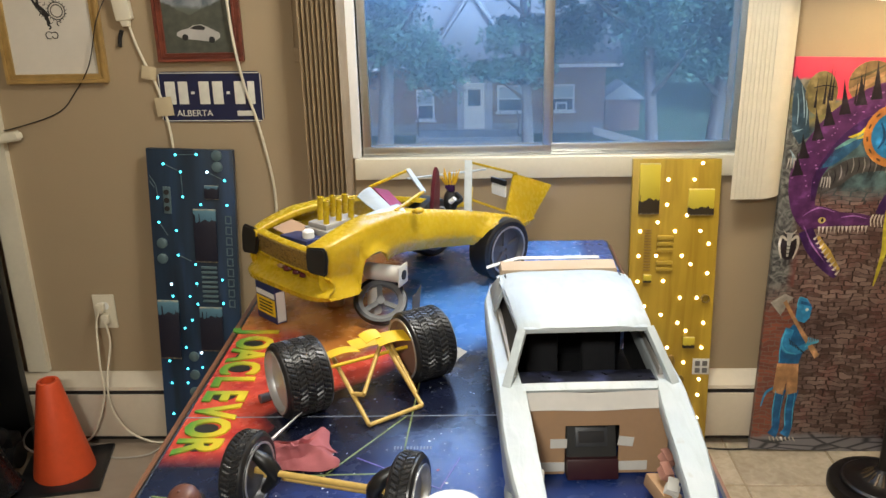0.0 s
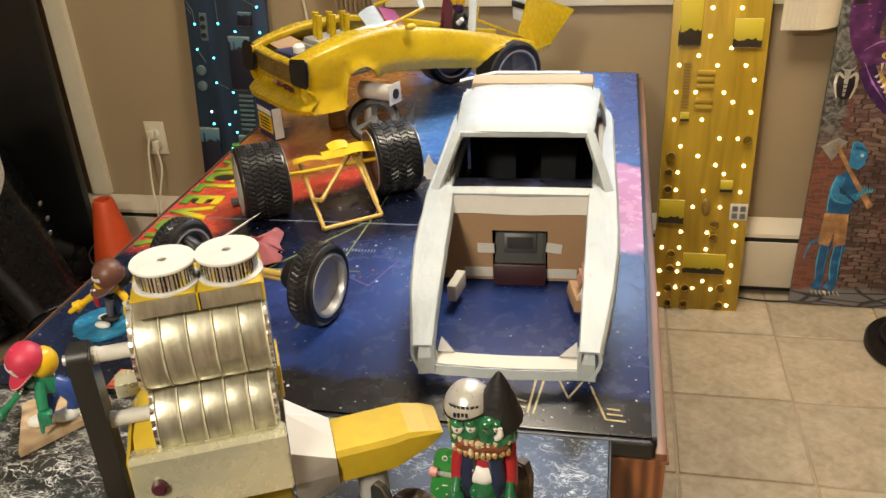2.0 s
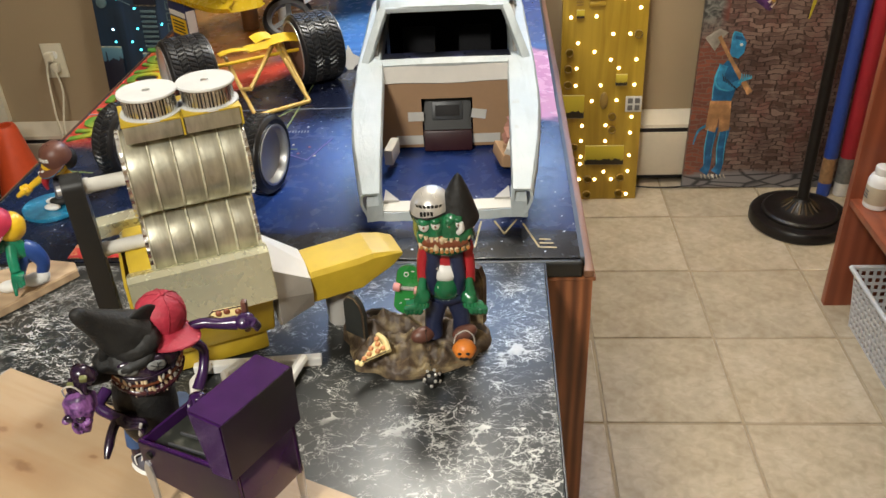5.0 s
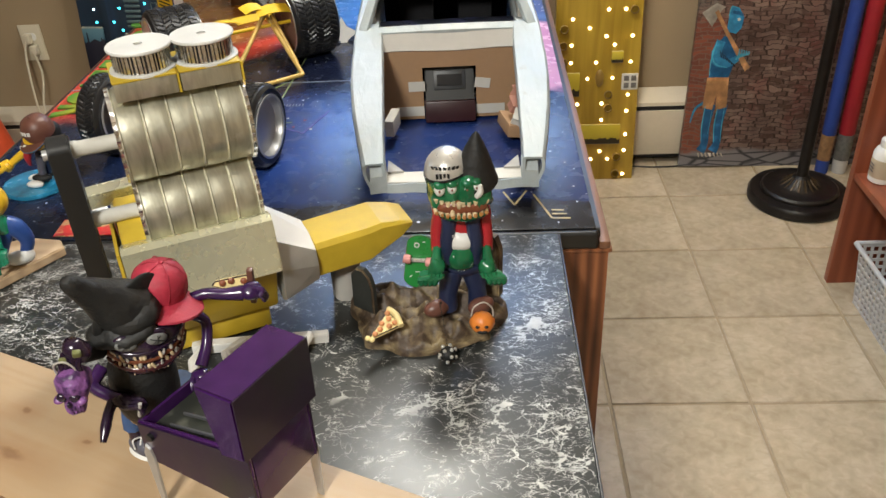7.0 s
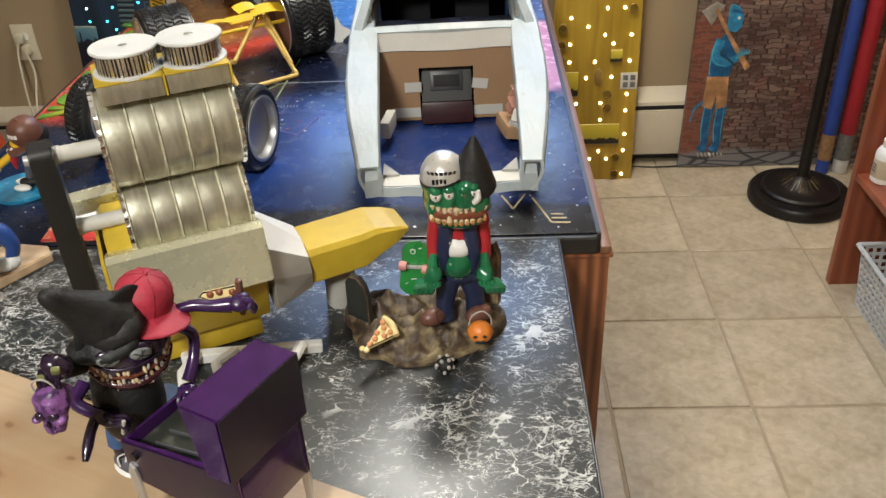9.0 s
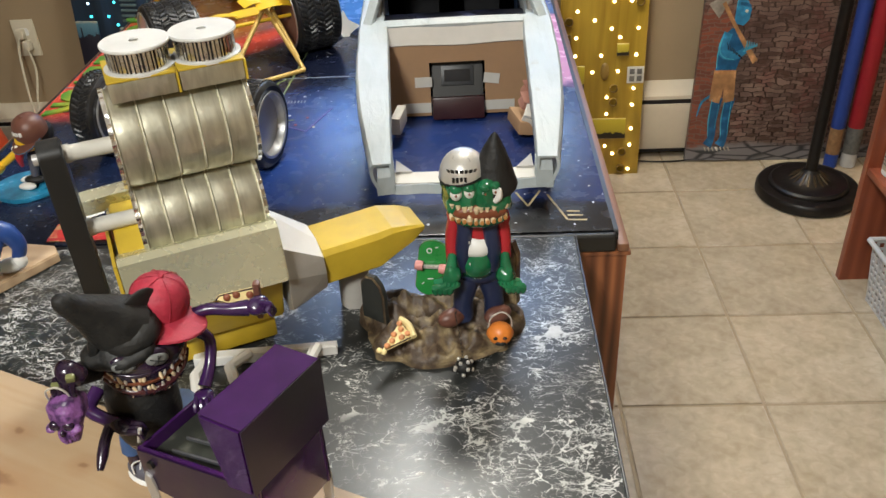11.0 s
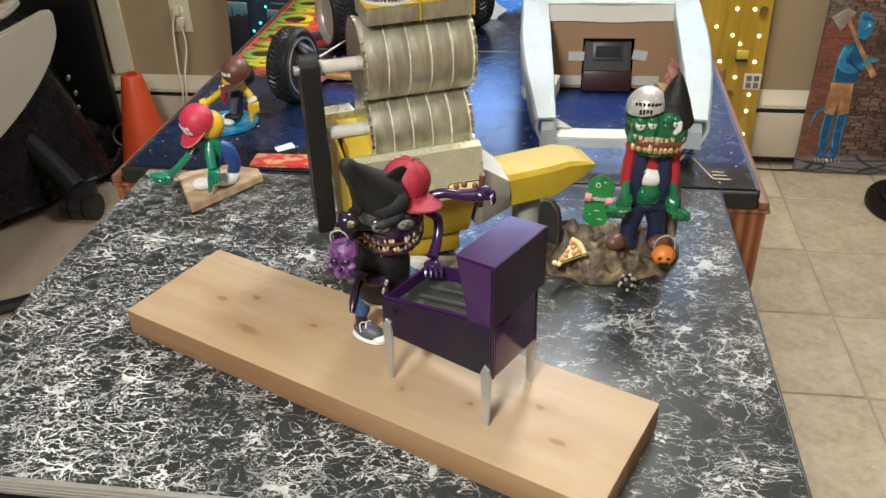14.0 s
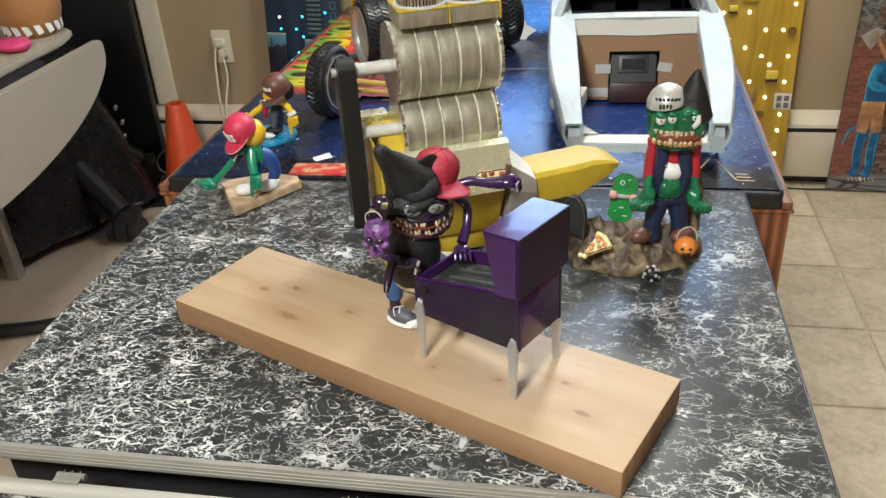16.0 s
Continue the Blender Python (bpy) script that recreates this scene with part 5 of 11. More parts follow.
def big_engine():
    e = thing("model_engine", "foil-covered model supercharged engine with yellow gearbox", "model engine", pose(0.036, 0.575, 0, 0, 0, 25))
    # air cleaners
    for x in (-0.0275, 0.0275):
        top = 1.071
        bm = B()
        lathe(bm, [(0.0275, top - 0.0225), (0.029, top - 0.0225), (0.029, top - 0.0205), (0.0235, top - 0.0205), (0.0230, top - 0.0026), (0.0280, top - 0.0026), (0.0284, top - 0.0012), (0.0278, top), (0.004, top), (0.004, top - 0.0015)], 48, pose(x, 0, 0))
        bmesh.ops.recalc_face_normals(bm, faces=bm.faces)
        c = part("air_cleaner", bm, M["lidwhite"], e, "round white air cleaner")
        bm = B()
        for i in range(44):
            a = 2 * math.pi * i / 44
            box(bm, (0.0022, 0.0014 + 0.0008 * (i % 3), 0.0178), (x + 0.0242 * math.cos(a), 0.0242 * math.sin(a), top - 0.0116), (0, 0, math.degrees(a)))
        lathe(bm, [(0.0238, top - 0.0203), (0.0238, top - 0.0028)], 40, pose(x, 0, 0), cap=False, mi=1)
        part("pleats", bm, [M["brightfoil"], M["dark"]], c, "pleated foil filter", kind="stuff")
        bm = B()
        lathe(bm, [(0.0034, 0), (0.0034, 0.0012)], 6, pose(x, 0, top - 0.0018))
        part("bolt", bm, M["steel"], c, "steel bolt")
    # carburettor boxes
    for x0, x1 in ((-0.057, -0.0035), (-0.0005, 0.0525)):
        bm = B()
        box(bm, (x1 - x0, 0.056, 0.017), ((x0 + x1) / 2, 0.0, 1.0390), bevel=0.0015)
        c = part("carburettor", bm, M["foil"], e, "dull silver carburettor box")
        bm = B()
        box(bm, (x1 - x0 + 0.001, 0.057, 0.0018), ((x0 + x1) / 2, 0.0, 1.0485), bevel=0.0005)
        part("top_plate", bm, M["enginey"], c, "yellow top plate")
        bm = B()
        box(bm, (0.0018, 0.057, 0.0175), (x1 + 0.0012, 0.0, 1.0392))
        part("end_plate", bm, M["enginey"], c, "yellow end plate")
    # two ribbed barrels
    for zc, r, x0, x1, y in ((0.988, 0.043, -0.062, 0.050, 0.004), (0.910, 0.040, -0.060, 0.045, 0.000)):
        prof = []
        n = 5
        w = (x1 - x0) / n
        for k in range(n):
            a = x0 + k * w
            prof += [(r - 0.0012, a + 0.0003), (r - 0.0002, a + 0.0016), (r + 0.0004, a + w * 0.5), (r - 0.0002, a + w - 0.0016), (r - 0.0012, a + w - 0.0003)]
        bm = B()
        vs = lathe(bm, prof, 56, Matrix(((0, 0, 1, 0), (0, 1, 0, y), (-1, 0, 0, zc), (0, 0, 0, 1))))
        bmesh.ops.recalc_face_normals(bm, faces=bm.faces)
        d = part("blower_barrel", bm, M["foil"], e, "ribbed gold-silver foil barrel", angle=25)
        for k in range(n + 1):
            bm = B()
            lathe(bm, [(r - 0.001, -0.0006), (r + 0.0007, -0.0003), (r + 0.0007, 0.0003), (r - 0.001, 0.0006)], 48, Matrix(((0, 0, 1, x0 + k * w), (0, 1, 0, y), (-1, 0, 0, zc), (0, 0, 0, 1))), cap=False)
            part("wire_band", bm, M["crease"], d, "thin bright band")
        for x in (x0 - 0.002, x1 + 0.002):
            bm = B()
            ring = [(r * (1.035 if i % 2 else 1.0) * math.cos(2 * math.pi * i / 64), r * (1.035 if i % 2 else 1.0) * math.sin(2 * math.pi * i / 64)) for i in range(64)]
            slab(bm, ring, -0.0018, 0.0018, Matrix(((0, 0, 1, x), (0, 1, 0, y), (-1, 0, 0, zc), (0, 0, 0, 1))))
            part("end_flange", bm, M["brightfoil"], d, "crimped foil end flange")
    # shafts and belt
    for z, x0 in ((0.985, -0.064), (0.912, -0.062)):
        bm = B()
        xb = -0.112
        rod(bm, (xb, 0.002, z), (x0, 0.002, z), 0.0072, seg=18)
        rod(bm, (xb + 0.003, 0.002, z), (xb + 0.012, 0.002, z), 0.0082, seg=18)
        part("shaft", bm, M["shaftcard"], e, "white card shaft")
    bm = B()
    pts = []
    for zc, sgn in ((0.988, 1), (0.806, -1)):
        for i in range(13):
            a = math.pi * i / 12 if sgn > 0 else math.pi + math.pi * i / 12
            pts.append((0.015 * math.cos(a), zc + 0.012 * math.sin(a)))
    slab(bm, pts, -0.010, 0.010, Matrix(((0, 0, 1, -0.1165), (1, 0, 0, 0.002), (0, 1, 0, 0), (0, 0, 0, 1))) @ Matrix(((1, 0, 0, 0), (0, 1, 0, 0), (0, 0, 1, 0), (0, 0, 0, 1))), bevel=0.0015)
    part("drive_belt", bm, M["black"], e, "wide black drive belt").matrix_basis = Matrix.Translation((0.0015, 0, 0))
    for z in (0.985, 0.806):
        bm = B()
        rod(bm, (-0.130, 0.002, z), (-0.124, 0.002, z), 0.005)
        part("pulley_bolt", bm, M["silverpaint"], e, "silver pulley bolt")
    # block, valve cover, bell housing, gearbox
    bm = B()
    slab(bm, [(-0.055, 0.845), (-0.050, 0.880), (-0.02, 0.905), (0.05, 0.905), (0.068, 0.86), (0.045, 0.775), (-0.020, 0.775)], -0.086, 0.048,
         Matrix(((0, 0, 1, 0), (1, 0, 0, 0), (0, 1, 0, 0), (0, 0, 0, 1))), bevel=0.0015)
    part("block", bm, M["enginey"], e, "ochre-yellow engine block")
    bm = B()
    slab(bm, [(-0.067, 0.846), (-0.055, 0.898), (-0.048, 0.902), (-0.030, 0.896), (-0.046, 0.842)], -0.089, 0.052,
         Matrix(((0, 0, 1, 0), (1, 0, 0, 0), (0, 1, 0, 0), (0, 0, 0, 1))), bevel=0.0012)
    cov = part("valve_cover", bm, M["foilplain"], e, "dull silver-gold valve cover")
    bm = B()
    lathe(bm, [(0.0068, -0.004), (0.0068, 0.004), (0.005, 0.0055)], 20, pose(-0.0660, -0.0625, 0.8750, 78, 0, 0))
    part("filler_cap", bm, M["plum"], cov, "round plum filler cap")
    bm = B()
    slab(bm, [(0.032, 0.846), (0.026, 0.90), (0.05, 0.902), (0.066, 0.842)], -0.089, 0.052, Matrix(((0, 0, 1, 0), (1, 0, 0, 0), (0, 1, 0, 0), (0, 0, 0, 1))), bevel=0.0012)
    part("valve_cover", bm, M["foilplain"], e, "dull silver-gold valve cover")
    # bell housing: an eight-sided taper, white above and grey at the side
    A = [(-0.052, 0.800), (-0.056, 0.838), (-0.046, 0.868), (-0.004, 0.884), (0.042, 0.868), (0.058, 0.83), (0.044, 0.785), (-0.030, 0.785)]
    C = [(-0.024, 0.796), (-0.028, 0.815), (-0.024, 0.832), (0.0, 0.840), (0.034, 0.838), (0.044, 0.818), (0.036, 0.792), (-0.008, 0.790)]
    bm = B()
    va = [bm.verts.new((0.053, y, z)) for y, z in A]
    vb = [bm.verts.new((0.096, y, z)) for y, z in C]
    for i in range(8):
        bm.faces.new((va[i], va[(i + 1) % 8], vb[(i + 1) % 8], vb[i])).material_index = 1 if i in (2, 3) else 0
    bm.faces.new(va), bm.faces.new(list(reversed(vb)))
    bmesh.ops.recalc_face_normals(bm, faces=bm.faces)
    part("bell_housing", bm, [M["silvergrey"], M["white"]], e, "faceted grey and white bell housing", smooth=False)
    bm = B()
    G = [(-0.024, 0.797), (-0.026, 0.831), (-0.022, 0.837), (0.030, 0.837), (0.040, 0.826), (0.038, 0.794)]
    rows = [[bm.verts.new((x, y * k + 0.003, z + (0.82 - z) * q + dz)) for y, z in G] for x, k, q, dz in ((0.0965, 1.0, 0.0, 0), (0.156, 1.0, 0.0, 0.003))]
    for x, k, zlow, ztop in ((0.172, 0.97, 0.806, 0.8415), (0.194, 0.88, 0.816, 0.8370), (0.209, 0.70, 0.826, 0.8310)):
        rows.append([bm.verts.new((x, y * k + 0.003, zlow + (z - 0.794) / 0.043 * (ztop - zlow))) for y, z in G])
    for a, b in zip(rows, rows[1:]):
        for i in range(6):
            bm.faces.new((a[i], a[(i + 1) % 6], b[(i + 1) % 6], b[i]))
    bm.faces.new(rows[0]), bm.faces.new(list(reversed(rows[-1])))
    bmesh.ops.recalc_face_normals(bm, faces=bm.faces)
    bmesh.ops.bevel(bm, geom=list(bm.edges), offset=0.0005, segments=1, affect="EDGES")
    part("gearbox", bm, M["enginey"], e, "faceted ochre-yellow gearbox", smooth=False)
    bm = B()
    lathe(bm, [(0.0170, TOP), (0.0170, 0.798)], 28, pose(0.134, 0.014, 0))
    part("pedestal", bm, M["greycard"], e, "off-white card tube pedestal")
    bm = B()
    lathe(bm, [(0.0066, 0.800), (0.0074, 0.803), (0.0074, 0.846), (0.0070, 0.848)], 20, pose(-0.063, -0.0567, 0))
    part("oil_filter", bm, mat("copper_orange_paint", (0.46, 0.115, 0.020), 0.32, 0.2, vary=0.2, scale=40), e, "copper-orange oil filter")
    # yellow sump with feet, and the front plate
    bm = B()
    box(bm, (0.118, 0.050, 0.030), (-0.020, 0.012, 0.7605), bevel=0.003)
    part("sump", bm, M["enginey"], e, "yellow sump resting on the table")
    bm = B()
    slab(bm, [(-0.030, 0.752), (-0.014, TOP), (0.050, TOP), (0.06, 0.89), (0.02, 0.898), (-0.04, 0.89), (-0.044, 0.79)], -0.0935, -0.0905, Matrix(((0, 0, 1, 0), (1, 0, 0, 0), (0, 1, 0, 0), (0, 0, 0, 1))))
    part("front_plate", bm, M["enginey"], e, "yellow front plate")
    bm = B()
    box(bm, (0.050, 0.024, 0.016), (-0.085, 0.075, 0.900), (0, 0, 6), bevel=0.002)
    part("starter", bm, M["foilplain"], e)
    bm = B()
    box(bm, (0.004, 0.05, 0.040), (0.0535, 0.05, 0.902), bevel=0.001)
    part("rear_plate", bm, M["enginey"], e)


big_engine()
# open comic lying behind the engine, a postcard and a scrap of paper
bm = B()
box(bm, (0.075, 0.055, 0.004), (0, 0, 0.002), bevel=0.0008)
bk = thing("comic_book", "small yellow and blue printed booklet", "booklet", pose(-0.090, 0.800, TOP + 0.0008, 0, 0, 22))
part("cover", bm, M["enginey"], bk)
bm = B()
blob(bm, (0.016, 0.011, 0.0014), (0.004, 0.002, 0.0044), u=14, v=6)
part("printed_patch", bm, mat("sky_blue_print", (0.05, 0.25, 0.55), 0.4), bk, "sky-blue printed shape")
bm = B()
box(bm, (0.060, 0.004, 0.0006), (0, 0.021, 0.0044))
part("printed_band", bm, M["white"], bk, "white printed band", smooth=False)
pc = thing("postcard", "glossy red and cream postcard lying flat", "postcard", pose(-0.205, 0.803, TOP + 0.0006, 0, 0, 2))
bm = B()
box(bm, (0.105, 0.042, 0.0014), (0, 0, 0.0007))
part("sheet", bm, mat("printed_red_cream", (0.62, 0.40, 0.20), 0.3, vary=0.3, scale=60, second=(0.45, 0.03, 0.03), mask=(0.42, 0.55)), pc)
bm = B()
box(bm, (0.105, 0.006, 0.0003), (0, -0.017, 0.0016))
part("red_edge", bm, M["red"], pc, smooth=False)
bm = B()
sheet(bm, lambda u, v: (-0.014 + 0.028 * u, -0.008 + 0.016 * v, 0.0012 + 0.002 * u * v), 3, 3)
thicken(bm, 0.0006)
solo("paper_scrap", bm, M["white"], "small torn scrap of white paper", "paper", pose(-0.222, 0.846, TOP + 0.0006, 0, 0, 38))

# ---- loose running gear on the big table ----
RD = Vector((0.85, 0.52, 0)).normalized()
ch = thing("rear_axle_model", "pair of wide black model tyres on a yellow card axle", "model axle", pose(0, 0, 0))
M["rimcard"] = mat("brown_card_rim", (0.20, 0.11, 0.075), 0.6, vary=0.15, scale=18)
M["rimsilver"] = mat("silver_rim", (0.50, 0.50, 0.50), 0.36, 0.6, vary=0.1, scale=20)
M["yellowpaper"] = mat("bright_yellow_card", (0.78, 0.50, 0.02), 0.5, vary=0.06)
RT = 0.0670
tyre(ch, "wheel", Matrix.Translation((-0.272, 1.294, TOP + RT + 0.003)) @ side_axis(RD), RT, 0.086, M["rimsilver"], 0.84, 0.12, 44)
tyre(ch, "wheel", Matrix.Translation((-0.058, 1.426, TOP + RT + 0.003)) @ side_axis(RD), RT, 0.086, M["rimcard"], 0.86, 0.12, 44)
for (x, y, z, w, d, a, rx) in ((-0.165, 1.380, 0.826, 0.058, 0.036, 26, -8), (-0.115, 1.415, 0.842, 0.040, 0.030, 40, 12), (-0.075, 1.415, 0.838, 0.062, 0.036, 24, 10), (-0.125, 1.455, 0.812, 0.075, 0.045, 30, 0)):
    bm = B()
    sheet(bm, lambda u, v: ((u - 0.5) * w, (v - 0.5) * d, 0.005 * math.sin(u * 3.0) * (1 if rx else 0.3)), 8, 4)
    thicken(bm, 0.0012)
    part("yellow_card", bm, M["yellowpaper"], ch, "folded bright yellow card").matrix_basis = pose(x, y, z, rx, 0, a)
bm = B()
rod(bm, (-0.20, 1.338, 0.812), (-0.04, 1.436, 0.812), 0.0035)
part("axle_tube", bm, M["yellowpaper"], ch, "yellow card axle tube")
for a, b in (((-0.186, 1.390, 0.812), (-0.105, 1.260, 0.7445)), ((-0.096, 1.432, 0.828), (-0.016, 1.327, 0.7445)), ((-0.105, 1.260, 0.7445), (-0.016, 1.327, 0.7445)),
             ((-0.096, 1.432, 0.828), (-0.118, 1.300, 0.782)), ((-0.118, 1.300, 0.782), (-0.140, 1.316, 0.775)), ((-0.082, 1.428, 0.824), (-0.028, 1.345, 0.760))):
    bm = B()
    rod(bm, a, b, 0.0042, seg=10)
    part("ladder_bar", bm, M["goldstick"], ch, "gold-painted wooden stick")

FD = Vector((0.97, -0.22, 0)).normalized()
RF = 0.060
fa = thing("front_axle_model", "pair of narrow black model tyres on a wooden axle", "model axle", pose(0, 0, 0))
tyre(fa, "wheel", Matrix.Translation(Vector((0.004, 0.972, TOP + RF + 0.003)) - FD * 0.038) @ side_axis(FD), RF, 0.038, M["rimsilver"], 0.76, 0.30, 44)
tyre(fa, "wheel", Matrix.Translation(Vector((-0.238, 1.030, TOP + RF + 0.003)) - FD * 0.038) @ side_axis(FD), RF, 0.038, M["gunmetal"], 0.76, 0.30, 44)
bm = B()
rod(bm, (-0.245, 1.034, 0.806), (-0.040, 0.982, 0.806), 0.0050)
part("axle_stick", bm, M["goldstick"], fa, "round wooden axle stick")
bm = B()
rod(bm, (-0.238, 1.054, 0.783), (-0.040, 1.004, 0.783), 0.0040)
part("tie_rod", bm, M["goldstick"], fa, "thin wooden tie rod")
for c, sgn in (((-0.228, 1.030, 0.806), 1), ((-0.052, 0.985, 0.806), -1)):
    bm = B()
    tube(bm, [(c[0] - sgn * 0.02, c[1], c[2] + 0.034), (c[0], c[1] - 0.004, c[2] + 0.020), (c[0] + sgn * 0.012, c[1], c[2] - 0.006), (c[0] - sgn * 0.008, c[1] + 0.004, c[2] - 0.036)], 0.010, 10, [0.007, 0.012, 0.012, 0.006])
    part("steering_knuckle", bm, M["black"], fa, "black steering knuckle")

# parts under the yellow car: spare rim, white tube, carton, dagger-shaped scrap
sp = thing("spare_wheel", "narrow spoked model wheel leaning under the car", "model wheel", pose(-0.130, 1.715, TOP + 0.047, 38, 0, 10))
bm = B()
lathe(bm, [(0.050, -0.009), (0.058, -0.009), (0.061, 0), (0.058, 0.009), (0.050, 0.009), (0.050, -0.009)], 40, cap=False)
part("tyre", bm, M["rubber"], sp)
bm = B()
lathe(bm, [(0.040, -0.006), (0.050, -0.008), (0.050, 0.008), (0.040, 0.006), (0.040, -0.006)], 40, cap=False)
for a in (90, 210, 330):
    box(bm, (0.044, 0.012, 0.004), (0.022 * math.cos(radians(a)), 0.022 * math.sin(radians(a)), 0), (0, 0, a), bevel=0.001)
lathe(bm, [(0.010, -0.005), (0.010, 0.005)], 16)
part("rim", bm, mat("grey_wheel_paint", (0.13, 0.13, 0.13), 0.5, vary=0.2), sp, "three-spoke grey rim")
bm = B()
lathe(bm, [(0.0, -0.002), (0.010, -0.002), (0.010, 0.0), (0.019, 0.0), (0.019, 0.085), (0.017, 0.085), (0.017, 0.080)], 28, cap=False)
tb = thing("card_tube", "white card tube with a square end plate", "tube", pose(-0.081, 1.720, TOP + 0.108, 90, 0, -110))
part("tube", bm, M["offwhite"], tb)
bm = B()
box(bm, (0.046, 0.046, 0.004), (0, 0, -0.003), bevel=0.002)
part("end_plate", bm, M["offwhite"], tb)
bm = B()
lathe(bm, [(0.011, 0), (0.011, 0.0022)], 20, pose(0, 0, -0.0072))
part("bore", bm, M["dark"], tb, "dark round bore")
bm = B()
lathe(bm, [(0.016, 0), (0.016, 0.066)], 20)
solo("tube_prop", bm, M["offwhite"], "short card tube standing upright", "tube", pose(-0.150, 1.760, TOP))
bm = B()
slab(bm, [(0, 0), (0.016, 0.01), (0.026, 0.075), (0.014, 0.055), (0.004, 0.05)], -0.003, 0.003, bevel=0.001)
solo("blade_part", bm, M["gunmetal"], "dark curved blade-shaped card part", "model part", pose(-0.060, 1.72, TOP + 0.0035, 82, 0, 20))
cb = thing("match_carton", "small navy and yellow printed carton standing on end", "carton", pose(-0.381, 1.728, TOP, 0, 0, -44))
bm = B()
box(bm, (0.078, 0.026, 0.098), (0, 0, 0.049), bevel=0.001)
part("carton", bm, M["navy"], cb)
for z, h, m in ((0.036, 0.040, "yellowpaper"), (0.066, 0.012, "white")):
    bm = B()
    box(bm, (0.072, 0.0008, h), (0.0, -0.0134, z))
    part("label", bm, M[m], cb, smooth=False)
bm = B()
box(bm, (0.0008, 0.022, 0.072), (0.0394, 0.0, 0.040))
part("side_label", bm, M["white"], cb, "white side panel", smooth=False)
for i in range(4):
    bm = B()
    box(bm, (0.052, 0.0006, 0.0035), (0.0, -0.0142, 0.024 + 0.008 * i))
    part("print_bar", bm, M["black"], cb, smooth=False)

# rag, dark stick, paper star
bm = B()


def crumple(u, v):
    a, b = (u - 0.5), (v - 0.5)
    h = 0.020 + 0.030 * noise.noise(Vector((u * 4, v * 4, 1.3))) + 0.014 * noise.noise(Vector((u * 10, v * 10, 4.1)))
    edge = max(0.0, 1 - 3.0 * max(abs(a), abs(b)) ** 2)
    return (a * 0.17 + 0.03 * noise.noise(Vector((u * 3, v * 3, 7))), b * 0.10 + 0.03 * noise.noise(Vector((u * 3, v * 3, 9))), max(0.002, (h + 0.010) * edge))


sheet(bm, crumple, 44, 32)
sheet(bm, lambda u, v: tuple(Vector(crumple(1 - u, v)) - Vector((0, 0, 0.0012))), 44, 32)
solo("shop_rag", bm, mat("dusty_rose_cloth", (0.36, 0.105, 0.115), 0.9, vary=0.12, scale=30, bump=0.5, fine=500), "crumpled dusty-rose shop rag", "rag", pose(-0.232, 1.150, TOP + 0.001, 0, 0, 25) @ Matrix.Scale(0.95, 4))
bm = B()
tube(bm, [(0, 0, 0.008), (0.05, 0.01, 0.008), (0.09, 0.012, 0.010)], 0.008, 10, [0.009, 0.008, 0.005])
solo("paint_stick", bm, M["gunmetal"], "short dark painted stick", "stick", pose(-0.318, 1.345, TOP, 0, 0, 25))
bm = B()
rod(bm, (0, 0, 0.010), (0.05, 0.075, 0.030), 0.004, 0.001)
rod(bm, (-0.03, -0.045, 0.004), (0, 0, 0.010), 0.004)
solo("craft_knife", bm, M["silverpaint"], "thin silver craft knife", "knife", pose(-0.270, 1.180, TOP + 0.004))
bm = B()
slab(bm, [(0.030 * (1.0 if i % 2 == 0 else 0.55) * math.cos(radians(45 * i)) * (0.75 if i % 4 else 1.0), 0.034 * (1.0 if i % 2 == 0 else 0.55) * math.sin(radians(45 * i))) for i in range(8)], 0.0, 0.0012)
solo("paper_star", bm, M["white"], "four-pointed white paper star", "paper star", pose(0.036, 1.515, TOP + 0.016, 62, 0, 12))
# raised letters along the red strip
def grad_letters():
    g = Graph("green_to_yellow_letters", 0.4)
    f = g.range(g.x, -0.425, -0.365)
    col = g.mix(g.range(f, 0, 1), (0.07, 0.24, 0.03), (0.66, 0.52, 0.03))
    return g.done(col)


sg = thing("cut_out_lettering", "green and yellow cut-out letters on a red strip", "lettering")
LM = grad_letters()
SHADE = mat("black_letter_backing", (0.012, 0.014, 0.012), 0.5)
for i, chh in enumerate("JOACLEVOR"):
    y = 1.650 - 0.0565 * i
    if chh in "OACER":
        bm = B()
        slab(bm, [(-0.393 + 0.022 * math.cos(radians(a)), y + 0.015 * math.sin(radians(a))) for a in range(0, 360, 20)], TOP + 0.0006, TOP + 0.0014)
        part("letter_backing", bm, SHADE, sg, "black counter of a letter", smooth=False)
    lt = lettering("letter", chh, 0.112, 0.0016, LM, sg, Matrix(), bold=0.0035)
    lt.data.transform(Matrix(((0, 0.96, 0, -0.394), (-0.72, 0, 0, y), (0, 0, 1, TOP + 0.0022), (0, 0, 0, 1))))

# ---- board, pinball machine and figures on the marbled table ----
BZ = 0.7705
bm = B()
box(bm, (0.527, 0.137, 0.030), (0, 0, 0.015), bevel=0.0025)
# side faces: redder wood, with their shade also put into the colour
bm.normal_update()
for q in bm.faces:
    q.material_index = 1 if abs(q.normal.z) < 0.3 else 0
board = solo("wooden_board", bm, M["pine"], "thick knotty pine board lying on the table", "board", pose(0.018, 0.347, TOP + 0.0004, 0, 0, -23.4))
board.data.materials.append(wood("pine_red_shaded_edge", (0.33, 0.200, 0.105), (0.24, 0.130, 0.062), 1.4, "X", 0.55, knots=False))

